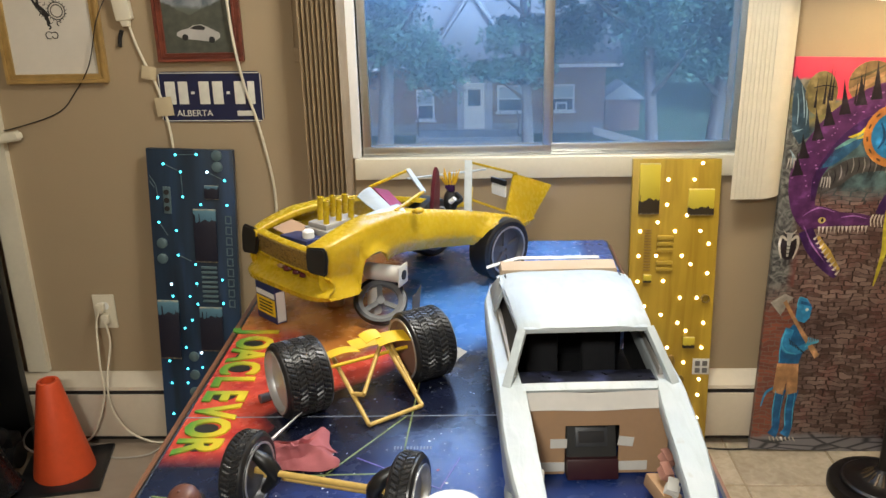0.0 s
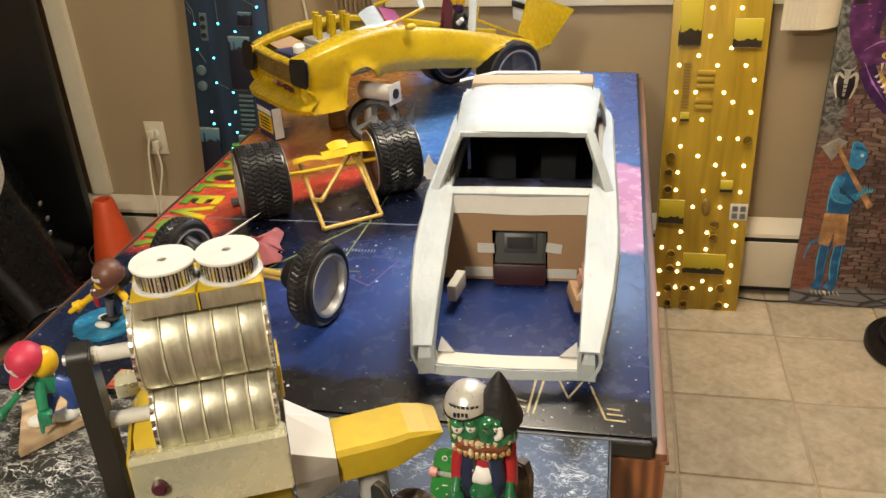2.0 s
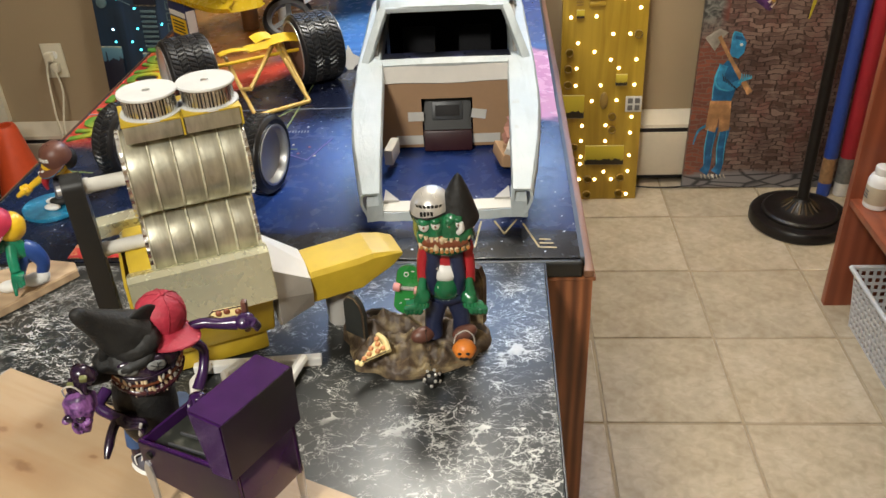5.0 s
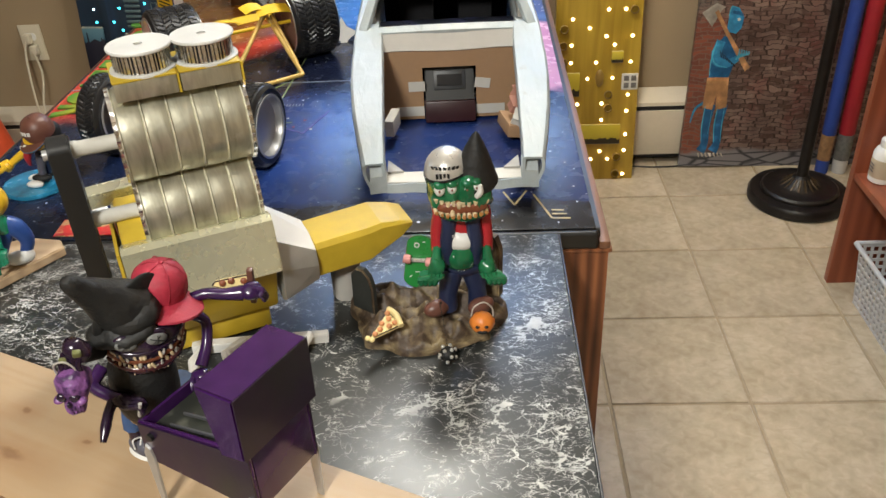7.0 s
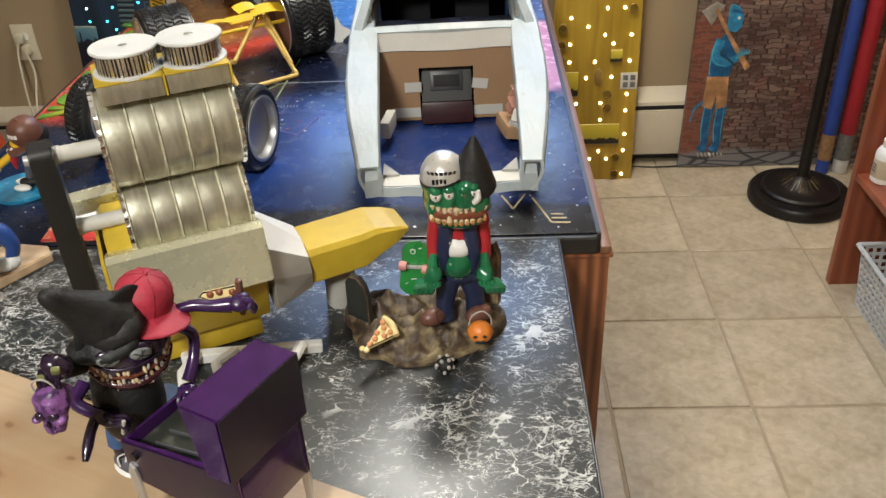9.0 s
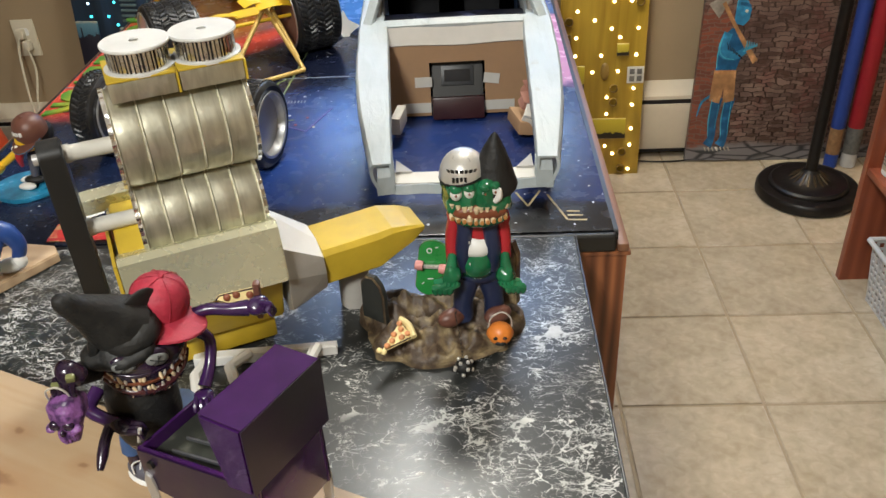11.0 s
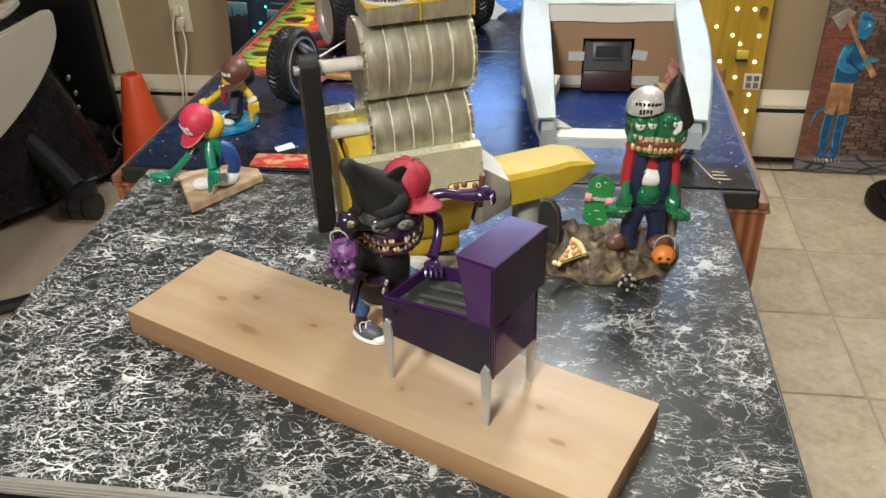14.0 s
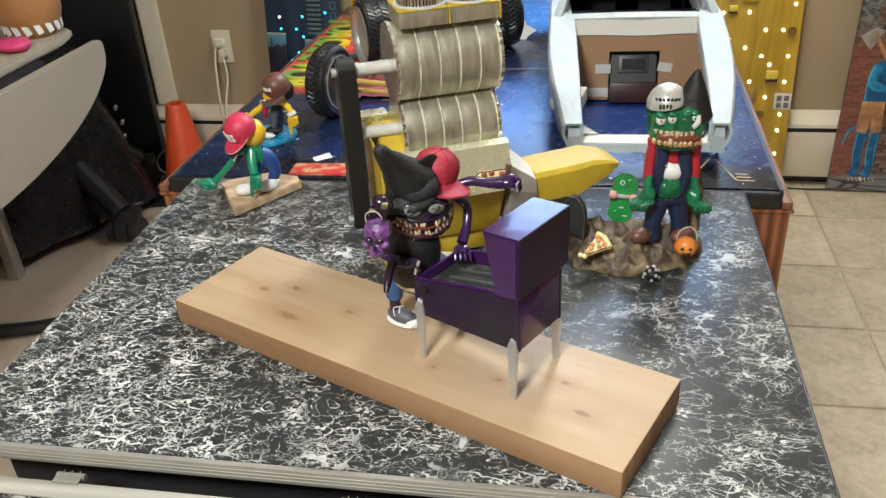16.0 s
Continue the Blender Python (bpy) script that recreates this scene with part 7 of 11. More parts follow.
    f.make("player_figurine", "two-headed toy figure in black hat and red cap", pose(*o))


player()


def zombie():
    """The green figure in a helmet and pointed hood on its lump of ground."""
    f = Figure()
    o = Vector((0.250, 0.583, TOP))

    def P(x, y, z):
        return (x - o.x, y - o.y, z - o.z)

    # ground
    def ground(u, v):
        a = 2 * math.pi * u
        r = v
        k = 1 + 0.10 * math.sin(3 * a + 0.6) + 0.06 * math.sin(7 * a) + 0.04 * math.sin(11 * a + 1)
        ex = -0.006 + 0.079 * r * k * math.copysign(abs(math.cos(a)) ** 0.75, math.cos(a))
        ey = (0.062 if math.sin(a) > 0 else 0.047) * r * k * math.copysign(abs(math.sin(a)) ** 0.75, math.sin(a))
        edge = max(0.0, 1 - r ** 5)
        h = (0.023 + 0.017 * noise.noise(Vector((ex * 42 + ey * 30, ey * 60, 2))) + 0.016 * noise.noise(Vector((ex * 17 + 4, ey * 30, 5))) + 0.009 * noise.noise(Vector((ex * 110, ey * 80, 8))) + 0.06 * max(ey, 0) * 0.6) * (edge ** 0.30)
        return (ex, ey, max(0.0, h))

    n0 = len(f.bm.verts)
    f.i("dirt")
    sheet(f.bm, ground, 120, 40, 0)
    f.blob("dirt", (0.076, 0.054, 0.004), (-0.004, 0, 0.004), u=32, v=8)
    # tombstone, skateboard, slice, pumpkin pail, spiked ball
    tm = pose(*P(0.181, 0.580, 0.764), 90, 0, -34)
    f.slab("stone", [(-0.015, 0), (0.015, 0), (0.0155, 0.034), (0.012, 0.046), (0.004, 0.054), (-0.006, 0.053), (-0.0135, 0.043)], -0.004, 0.004, tm, 0.0015)
    sk = pose(*P(0.2335, 0.622, 0.766), 78, 7, -8)
    f.slab("grass", [(0.0155 * math.cos(radians(a)) * (1 if abs(math.sin(radians(a))) > 2 else 1), (0.012 * math.sin(radians(a)) + (0.047 if math.sin(radians(a)) > 0 else 0.008))) for a in range(0, 360, 15)], -0.0016, 0.0016, sk, 0.0006)
    f.box("silver", (0.024, 0.004, 0.004), sk @ Vector((0, 0.031, 0.005)), (78, 0, -8))
    for s in (-1, 1):
        f.cone("pink", [(0.0048, -0.004), (0.0055, 0), (0.0048, 0.004)], sk @ pose(s * 0.0125, 0.031, 0.0065, 0, 90, 0), 14)
    f.cone("white", [(0.0030, 0), (0.0030, 0.0006)], sk @ pose(-0.004, 0.047, 0.0015), 14)
    f.cone("grass", [(0.0020, 0), (0.0020, 0.0008)], sk @ pose(-0.004, 0.047, 0.0016), 12)
    for a, b, w, r in ((0.004, 0.052, 0.0050, 30), (0.002, 0.016, 0.0090, 20), (-0.006, 0.010, 0.0070, 60), (0.006, 0.006, 0.0060, 10)):
        f.box("white", (w, 0.0012, 0.0006), sk @ Vector((a, b, 0.0018)), (78, 7, -8 + r), bevel=0.0002)
    pz = pose(*P(0.205, 0.543, 0.7715), 12, -6, 30)
    f.slab("pizza", [(-0.024, -0.011), (0.013, -0.011), (0.011, 0.014)], -0.002, 0.002, pz, 0.001)
    f.limb("pizza", [pz @ Vector((0.013, -0.012, 0.002)), pz @ Vector((0.015, 0.003, 0.003)), pz @ Vector((0.012, 0.015, 0.002))], [0.0032, 0.0036, 0.003])
    for k, (a, b) in enumerate(((-0.015, -0.009), (-0.008, -0.006), (0.002, -0.007), (-0.003, 0.000), (0.006, 0.002), (0.008, 0.009), (0.009, -0.006), (-0.021, -0.014), (-0.024, -0.010))):
        f.blob("pizza" if k > 6 else "pepper", (0.0031, 0.0031, 0.0022), pz @ Vector((a, b, 0.0036)), (28, 0, 0), u=8, v=6)
    pk = P(0.306, 0.529, 0.783)
    f.blob("orange", (0.0125, 0.0115, 0.0115), pk, u=20, v=12, shape=lambda c: (c.x * (1 + 0.05 * math.cos(8 * math.atan2(c.y, c.x))), c.y * (1 + 0.05 * math.cos(8 * math.atan2(c.y, c.x))), c.z))
    for a, b, s in ((-0.0048, 0.002, 0.0022), (0.0042, 0.002, 0.0022), (0, -0.0045, 0.0034)):
        f.blob("black", (s * (1.6 if s > 0.003 else 1), 0.0016, s * 0.7), (pk[0] + a, pk[1] - 0.0108, pk[2] + b), u=8, v=6)
    f.limb("silver", [(pk[0] - 0.011, pk[1], pk[2] + 0.008), (pk[0] - 0.008, pk[1], pk[2] + 0.019), (pk[0] + 0.002, pk[1], pk[2] + 0.025), (pk[0] + 0.010, pk[1], pk[2] + 0.018), (pk[0] + 0.011, pk[1], pk[2] + 0.008)], [0.0008] * 5, 6)
    sb = P(0.270, 0.519, 0.7505)
    f.blob("black", (0.0085, 0.0085, 0.0085), sb, u=14, v=10)
    for k in range(12):
        a, b = radians(30 * k), radians((-25, 15, 55)[k % 3])
        d = Vector((math.cos(a) * math.cos(b), math.sin(a) * math.cos(b), math.sin(b)))
        f.blob("silver", (0.0022, 0.0022, 0.0022), Vector(sb) + d * 0.0092, u=6, v=5)
    for k in range(16):
        q = Vector((sb[0], sb[1], sb[2] + 0.009)).lerp(Vector(P(0.263, 0.548, 0.792)), k / 15)
        f.blob("chain", (0.0008, 0.0006, 0.0016), q + Vector((0, 0, 0.006 * math.sin(k / 15 * 3.14))), (0, 0, 90 * (k % 2)), u=6, v=4)
    n_base = len(f.bm.verts)
    # legs, jeans, boots
    for cx, cy, bx, by in ((0.270, 0.572, -0.013, -0.010), (0.302, 0.578, 0.004, -0.012)):
        f.limb("navy", [P(cx, cy, 0.770), P(cx, cy, 0.792), P(cx + (0.286 - cx) * 0.4, cy, 0.822)], [0.0105, 0.0105, 0.014], 14)
        f.blob("brown", (0.0165, 0.0105, 0.0095), P(cx + bx, cy + by, 0.776), (0, 0, 35))
    f.blob("navy", (0.0265, 0.021, 0.016), P(0.287, 0.578, 0.826))
    f.blob("green", (0.0245, 0.0225, 0.021), P(0.286, 0.571, 0.842), u=18, v=12)
    f.blob("white", (0.0225, 0.0150, 0.0125), P(0.286, 0.5650, 0.8605), (14, 0, 0), u=22, v=14, lump=0.06, freq=90)
    # jacket over a red shirt
    f.blob("red", (0.024, 0.020, 0.034), P(0.287, 0.577, 0.868), u=18, v=12)
    for s in (-1, 1):
        f.limb("navy", [P(0.287 + s * 0.018, 0.566, 0.834), P(0.287 + s * 0.019, 0.562, 0.860), P(0.287 + s * 0.014, 0.563, 0.890)], [0.0085, 0.0115, 0.0095], 12)
        f.limb("navy", [P(0.287 + s * 0.020, 0.586, 0.836), P(0.287 + s * 0.020, 0.588, 0.890)], [0.013, 0.013], 12)
        f.limb("red", [P(0.287 + s * 0.026, 0.576, 0.892), P(0.287 + s * 0.033, 0.572, 0.870), P(0.287 + s * 0.034, 0.566, 0.846)], [0.010, 0.0098, 0.0092], 12)
        f.limb("green", [P(0.287 + s * 0.034, 0.566, 0.852), P(0.287 + s * 0.035, 0.558, 0.846), P(0.287 + s * 0.036, 0.550, 0.836)], [0.0064, 0.0068, 0.0105], 12)
        f.blob("green", (0.0125, 0.0100, 0.0120), P(0.287 + s * 0.035, 0.549, 0.8335), (10, 0, 0), u=16, v=12, lump=0.25, freq=110)
        for k in range(4):
            f.limb("green", [P(0.287 + s * (0.028 + 0.0052 * k), 0.543, 0.8305), P(0.287 + s * (0.029 + 0.0050 * k), 0.538, 0.8235), P(0.287 + s * (0.031 + 0.0042 * k), 0.543, 0.8180)], [0.0038, 0.0036, 0.0026], 8)
        f.blob("silver", (0.0016, 0.0010, 0.0016), P(0.276, 0.5518, 0.846 + 0.012 * (s + 1)), u=8, v=6)
    for k in range(3):
        f.box("white", (0.0014, 0.0012, 0.005), P(0.283 + 0.003 * k, 0.5575, 0.828), bevel=0.0003)
    # two heads run together, wide jaws
    f.blob("green", (0.0290, 0.0265, 0.0285), P(0.276, 0.566, 0.922), (0, 0, 8), u=28, v=20, lump=0.26, freq=70)
    f.blob("green", (0.0270, 0.0265, 0.0275), P(0.302, 0.563, 0.919), (0, 0, -8), u=28, v=20, lump=0.26, freq=70)
    f.blob("green", (0.0330, 0.0240, 0.0120), P(0.289, 0.560, 0.899), u=20, v=10, lump=0.14, freq=80)
    f.blob("gum", (0.0320, 0.0066, 0.0078), P(0.289, 0.5420, 0.9080), u=18, v=10, lump=0.15, freq=120)
    rnd = random.Random(11)
    for row, z, up in ((0, 0.9150, -1), (1, 0.9005, 1)):
        for k in range(10):
            u = (k - 4.5) / 4.5
            y = 0.5365 + 0.010 * u * u
            g = rnd.uniform(0.6, 1.25) * (0.8 if row == 0 else 1.1)
            f.cone("teeth", [(0.0031, -0.001), (0.0033 * min(g, 1.1), 0.0028 * g), (0.0022, 0.0054 * g), (0.0006, 0.0066 * g)], pose(*P(0.289 + 0.0300 * u + rnd.uniform(-0.001, 0.001), y, z), (0 if up > 0 else 180) + rnd.uniform(-14, 14), 8 * u + rnd.uniform(-16, 16), 0), 8)
            if row:
                f.blob("gumgold", (0.0026, 0.0014, 0.0026), P(0.289 + 0.0300 * u, y - 0.0030, z + 0.0005), u=6, v=5)
    for x, r in ((0.264, 0.0068), (0.279, 0.0060), (0.297, 0.0058), (0.308, 0.0050)):
        f.blob("white", (r, 0.0045, r), P(x, 0.5405, 0.931 + 0.002 * math.sin(x * 900)), u=12, v=8)
        f.blob("green", (r * 1.15, 0.0056, r * 0.62), P(x, 0.5402, 0.9365 + 0.002 * math.sin(x * 900)), (18, 0, 0), u=12, v=8, lump=0.2, freq=120)
        f.blob("gum", (0.0014, 0.0012, 0.0014), P(x, 0.5358, 0.931 + 0.002 * math.sin(x * 900)), u=8, v=6)
    f.limb("white", [P(0.307, 0.538, 0.922), P(0.312, 0.536, 0.928), P(0.312, 0.535, 0.936)], [0.003, 0.004, 0.0025])
    # silver helmet with dark marks, and the black pointed hood
    f.blob("silver", (0.0270, 0.0265, 0.0225), P(0.272, 0.564, 0.941), (0, -8, 0), u=22, v=14, shape=lambda c: (c.x, c.y, max(c.z, -0.1)))
    f.cone("black", [(0.0274, 0), (0.0278, 0.0020)], pose(*P(0.272, 0.564, 0.9385), 0, -8, 0), 24)
    for k in range(7):
        a = radians(-128 + 12 * k)
        f.box("black", (0.0032 + 0.0008 * (k % 2), 0.0010, 0.0060), P(0.272 + 0.0246 * math.cos(a), 0.564 + 0.0242 * math.sin(a), 0.9505 + 0.0012 * math.sin(k * 0.5)), (28, 0, -128 + 12 * k + 90), bevel=0.0003)
    for k in range(4):
        f.box("black", (0.0030, 0.0012, 0.0056), P(0.262 + 0.0044 * k, 0.5382, 0.9445), (12, 0, 0), bevel=0.0003)
    f.cone("black", [(0.0270, -0.010), (0.0285, -0.007), (0.0262, -0.002), (0.0195, 0.014), (0.0115, 0.030), (0.0045, 0.042), (0.0006, 0.046)], pose(*P(0.3060, 0.564, 0.9365), 6, 3, 0), 28)
    f.bm.verts.ensure_lookup_table()
    cx, cy = 0.288 - o.x, 0.572 - o.y
    for v in f.bm.verts[n_base:]:
        old = v.co.z
        k = 0.79 if old > 0.146 else 0.72 if old > 0.088 else 0.94
        if old > 0.146:
            v.co.z = 0.146 + (old - 0.146) * 0.965
        v.co.x, v.co.y = cx + (v.co.x - cx) * k, cy + (v.co.y - cy) * 0.86
    f.slab("dirt", [(-0.011, 0), (0.012, 0), (0.010, 0.056), (0.004, 0.070), (-0.005, 0.072), (-0.010, 0.058)], -0.007, 0.007, pose(*P(0.316, 0.606, 0.764), 84, 0, -24), 0.002)
    f.make("monster_figurine", "green two-headed monster figure standing on a brown base", pose(*o))


zombie()


def cap_frame(at, front):
    """Axes of a cap: x to its brim, z through its crown."""
    x = Vector(front).normalized()
    y = Vector((0, 0, 1)).cross(x).normalized()
    z = x.cross(y)
    return Matrix(((x.x, y.x, z.x, at[0]), (x.y, y.y, z.y, at[1]), (x.z, y.z, z.z, at[2]), (0, 0, 0, 1)))


def ball_cap(f, key, m, r, letters):
    """A peaked cap with a curved brim and small white marks on its front."""
    f.cone(key, [(r * 0.98, -0.005), (r, 0.003), (r * 0.96, r * 0.45), (r * 0.75, r * 0.82), (r * 0.40, r * 1.02), (0.0004, r * 1.08)], m, 28)
    brim = [(0.0, -r * 0.92)] + [(r * 0.35 + r * 1.35 * math.cos(radians(a)) ** 0.8, r * 0.92 * math.sin(radians(a))) for a in range(-84, 85, 12)] + [(0.0, r * 0.92)]
    f.slab(key, brim, -0.0012, 0.0012, m @ pose(0, 0, -0.0035, 0, 8, 0), 0.0005)
    f.blob(key, (0.0022, 0.0022, 0.0016), m @ Vector((0, 0, r * 1.08)), u=8, v=6)
    rnd = random.Random(7)
    for row, n in letters:
        for k in range(n):
            a = radians(17 * (k - (n - 1) / 2))
            rr = r * (0.995 - 0.045 * row)
            c = m @ Vector((rr * math.cos(a), rr * math.sin(a), 0.004 + r * 0.33 * row))
            e = (m @ pose(0, 0, 0, 0, -8 - 10 * row, math.degrees(a))).to_euler()
            f.box("white", (0.0014, r * 0.20 * rnd.uniform(0.85, 1.1), r * 0.26 * rnd.uniform(0.85, 1.1)), c, [math.degrees(v) for v in e], bevel=0.0003)


def big_hand(f, key, c, to, side):
    """A blocky cartoon hand with fingers."""
    c, to, side = Vector(c), Vector(to), Vector(side)
    d = to - c
    f.limb(key, [c - d * 0.25, c + d * 0.25], [0.0075, 0.0095], 10)
    for k in range(4):
        q = c + side * (k - 1.5)
        f.limb(key, [q, q + d * (0.75 - 0.10 * abs(k - 1.5)), q + d * (1.0 - 0.16 * abs(k - 1.5))], [0.0042, 0.0038, 0.0026], 8)


def skater():
    f = Figure()
    # shoes and bent legs
    f.blob("white", (0.016, 0.010, 0.009), (-0.008, -0.006, 0.009), (0, 0, 20))
    f.blob("white", (0.009, 0.009, 0.010), (0.006, -0.001, 0.013))
    f.blob("white", (0.017, 0.011, 0.010), (0.022, 0.010, 0.010), (0, 0, 25))
    f.blob("white", (0.009, 0.009, 0.011), (0.034, 0.014, 0.014))
    f.limb("blue", [(0.006, 0.000, 0.018), (0.014, 0.002, 0.038), (0.020, 0.010, 0.054)], [0.007, 0.008, 0.010])
    f.limb("blue", [(0.032, 0.016, 0.018), (0.038, 0.017, 0.036), (0.030, 0.014, 0.056), (0.020, 0.010, 0.066)], [0.008, 0.010, 0.013, 0.011])
    # jacket, arms, hands
    f.limb("jade", [(0.020, 0.010, 0.058), (0.015, 0.004, 0.070), (0.010, 0.002, 0.086)], [0.012, 0.013, 0.010])
    f.limb("jade", [(0.006, -0.002, 0.078), (-0.006, -0.008, 0.070), (-0.016, -0.010, 0.062)], [0.007, 0.0065, 0.006])
    f.limb("black", [(-0.006, -0.010, 0.072), (-0.012, -0.012, 0.064)], [0.0085, 0.008], 12)
    for k in range(3):
        f.blob("white", (0.0018, 0.0012, 0.0018), (-0.004 - 0.003 * k, -0.019, 0.074 - 0.004 * k), u=6, v=5)
    f.limb("jade", [(-0.014, -0.010, 0.064), (-0.034, -0.012, 0.043), (-0.052, -0.014, 0.026)], [0.005, 0.0048, 0.006])
    big_hand(f, "jade", (-0.058, -0.014, 0.022), (-0.084, -0.016, 0.026), (0.001, -0.0055, 0.0015))
    f.blob("jade", (0.014, 0.013, 0.007), (-0.064, -0.014, 0.020), (0, 8, 0), lump=0.15, freq=90)
    f.limb("jade", [(0.014, -0.004, 0.076), (0.016, -0.014, 0.060), (0.020, -0.022, 0.044)], [0.008, 0.0075, 0.007])
    f.box("jade", (0.017, 0.014, 0.016), (0.021, -0.023, 0.036), (6, 12, 10), bevel=0.004)
    for k, (x, z) in enumerate(((0.012, 0.008), (0.017, 0.020), (0.023, 0.022), (0.028, 0.025))):
        f.limb("jade", [(0.015 + 0.004 * k, -0.026, 0.032), (x, -0.027, z)], [0.0038, 0.0026], 8)
    # head under its cap
    f.blob("yellow", (0.020, 0.021, 0.022), (0.015, 0.008, 0.100))
    ball_cap(f, "pinkcap", cap_frame((0.003, -0.003, 0.109), (-0.50, -0.68, -0.55)), 0.0245, ((0, 4), (1, 4)))
    f.make("cap_figurine", "small toy figure in red cap and green jacket bending forward", pose(-0.278, 0.690, 0.7532) @ Matrix.Scale(0.90, 4))
    bm = B()
    slab(bm, [(-0.286, 0.640), (-0.220, 0.736), (-0.232, 0.754), (-0.280, 0.762), (-0.334, 0.732), (-0.338, 0.722)], TOP + 0.0005, 0.7530, bevel=0.0015)
    solo("display_plank", bm, M["birch"], "small five-sided plywood plank under a toy figure", "plank")


def surfer():
    f = Figure()
    bmx = [(0.048 * math.cos(radians(a)) * (1 + 0.05 * math.sin(3 * radians(a))), 0.045 * math.sin(radians(a))) for a in range(0, 360, 10)]
    f.slab("aqua", bmx, 0.0, 0.006, Matrix(), 0.0015)
    f.blob("white", (0.013, 0.007, 0.005), (0.004, -0.014, 0.010), (0, 0, -12))
    f.blob("white", (0.014, 0.007, 0.005), (0.002, 0.006, 0.011), (0, 0, 8))
    f.blob("black", (0.015, 0.008, 0.006), (0.012, -0.004, 0.015), (0, 0, -8))
    f.blob("black", (0.012, 0.007, 0.006), (0.014, 0.008, 0.015))
    f.limb("shoe", [(0.014, -0.002, 0.016), (0.016, -0.003, 0.034), (0.020, 0, 0.050)], [0.0055, 0.006, 0.009])
    f.limb("navy", [(0.018, 0.008, 0.016), (0.022, 0.006, 0.034), (0.022, 0.002, 0.056)], [0.0055, 0.007, 0.010])
    f.limb("red", [(0.010, -0.010, 0.064), (0.006, -0.014, 0.054), (0.006, -0.013, 0.040)], [0.006, 0.0055, 0.002])
    f.limb("yellow", [(0.012, 0, 0.064), (-0.006, -0.003, 0.053), (-0.024, -0.006, 0.041)], [0.006, 0.0055, 0.005])
    f.limb("yellow", [(0.030, 0, 0.064), (0.042, -0.003, 0.054), (0.047, -0.006, 0.044)], [0.006, 0.0055, 0.005])
    f.limb("white", [(0.0455, -0.005, 0.047), (0.0480, -0.006, 0.041)], [0.0078, 0.0078], 12)
    big_hand(f, "yellow", (-0.028, -0.008, 0.040), (-0.044, -0.012, 0.030), (0.001, -0.005, 0.001))
    f.box("yellow", (0.017, 0.014, 0.014), (0.048, -0.007, 0.034), (6, 8, 10), bevel=0.004)
    for k, (x, z) in enumerate(((0.044, 0.010), (0.047, 0.022), (0.052, 0.024), (0.056, 0.027))):
        f.limb("yellow", [(0.043 + 0.0038 * k, -0.010, 0.032), (x, -0.011, z)], [0.0036, 0.0026], 8)
    f.blob("yellow", (0.019, 0.017, 0.015), (0.022, -0.003, 0.074))
    f.blob("black", (0.013, 0.016, 0.016), (0.040, 0.008, 0.080))
    for k in range(4):
        f.blob("white", (0.0032, 0.0024, 0.0036), (0.004 + 0.0055 * k, -0.0165 - 0.002 * (k % 2), 0.069 + 0.002 * (k % 2)), u=8, v=6)
    for k in range(3):
        f.blob("red", (0.0022, 0.0018, 0.0020), (0.007 + 0.0055 * k, -0.0185, 0.066), u=6, v=5)
    ball_cap(f, "brown", cap_frame((0.028, -0.002, 0.088), (-0.40, -0.75, -0.32)), 0.0225, ((1, 3),))
    f.make("surf_figurine", "small yellow toy figure in brown hat on a blue disc", pose(-0.341, 0.925, TOP + 0.0006, 0, 0, 6))


skater()
surfer()

# white card rib part lying on the marble
rk = thing("card_rib_part", "white painted card part with four bent ribs", "model part", pose(0, 0, 0))
bm = B()
slab(bm, [(0.000, 0.535), (0.142, 0.552), (0.141, 0.562), (-0.003, 0.547)], TOP + 0.0004, TOP + 0.012, bevel=0.001)
part("spine", bm, M["white"], rk)
for x0, y0, x1, y1, x2, y2 in ((0.016, 0.538, 0.010, 0.508, 0.020, 0.478), (0.054, 0.544, 0.041, 0.521, 0.062, 0.478), (0.088, 0.548, 0.072, 0.514, 0.102, 0.446), (0.122, 0.552, 0.116, 0.520, 0.110, 0.454)):
    bm = B()
    tube(bm, [(x0, y0, TOP + 0.012), (x1, y1, TOP + 0.014), (x2, y2, TOP + 0.0065)], 0.0058, 8, smooth_path=1)
    part("rib", bm, M["white"], rk, "bent white card rib")

# small driver doll in the yellow car
dl = Figure()
dl.blob("black", (0.016, 0.014, 0.028), (0, 0, 0.028))
dl.blob("violet", (0.012, 0.012, 0.014), (0, -0.002, 0.062), lump=0.2, freq=90)
dl.limb("white", [(0, -0.014, 0.030), (0.010, -0.020, 0.040)], [0.006, 0.005])
for k in range(22):
    a = k * 2.4
    dl.limb("yellow", [(0.010 * math.cos(a), 0.010 * math.sin(a), 0.066), ((0.014 + 0.009 * (k % 3) / 2) * math.cos(a), (0.014 + 0.009 * (k % 3) / 2) * math.sin(a), 0.092 + 0.007 * math.sin(k))], [0.0022, 0.0009], 5)
dl.limb("black", [(0.012, 0, 0.045), (0.024, -0.014, 0.036), (0.014, -0.024, 0.030)], [0.006, 0.005, 0.005])
dl.make("driver_doll", "small dark doll with spiky yellow hair", pose(0.0235, 1.990, TOP + 0.1665) @ Matrix.Scale(1.12, 4), "doll")

# ---- on and against the window wall ----
UP = Matrix(((1, 0, 0, 0), (0, 0, -1, 0), (0, 1, 0, 0), (0, 0, 0, 1)))  # flat drawing to upright, facing the room


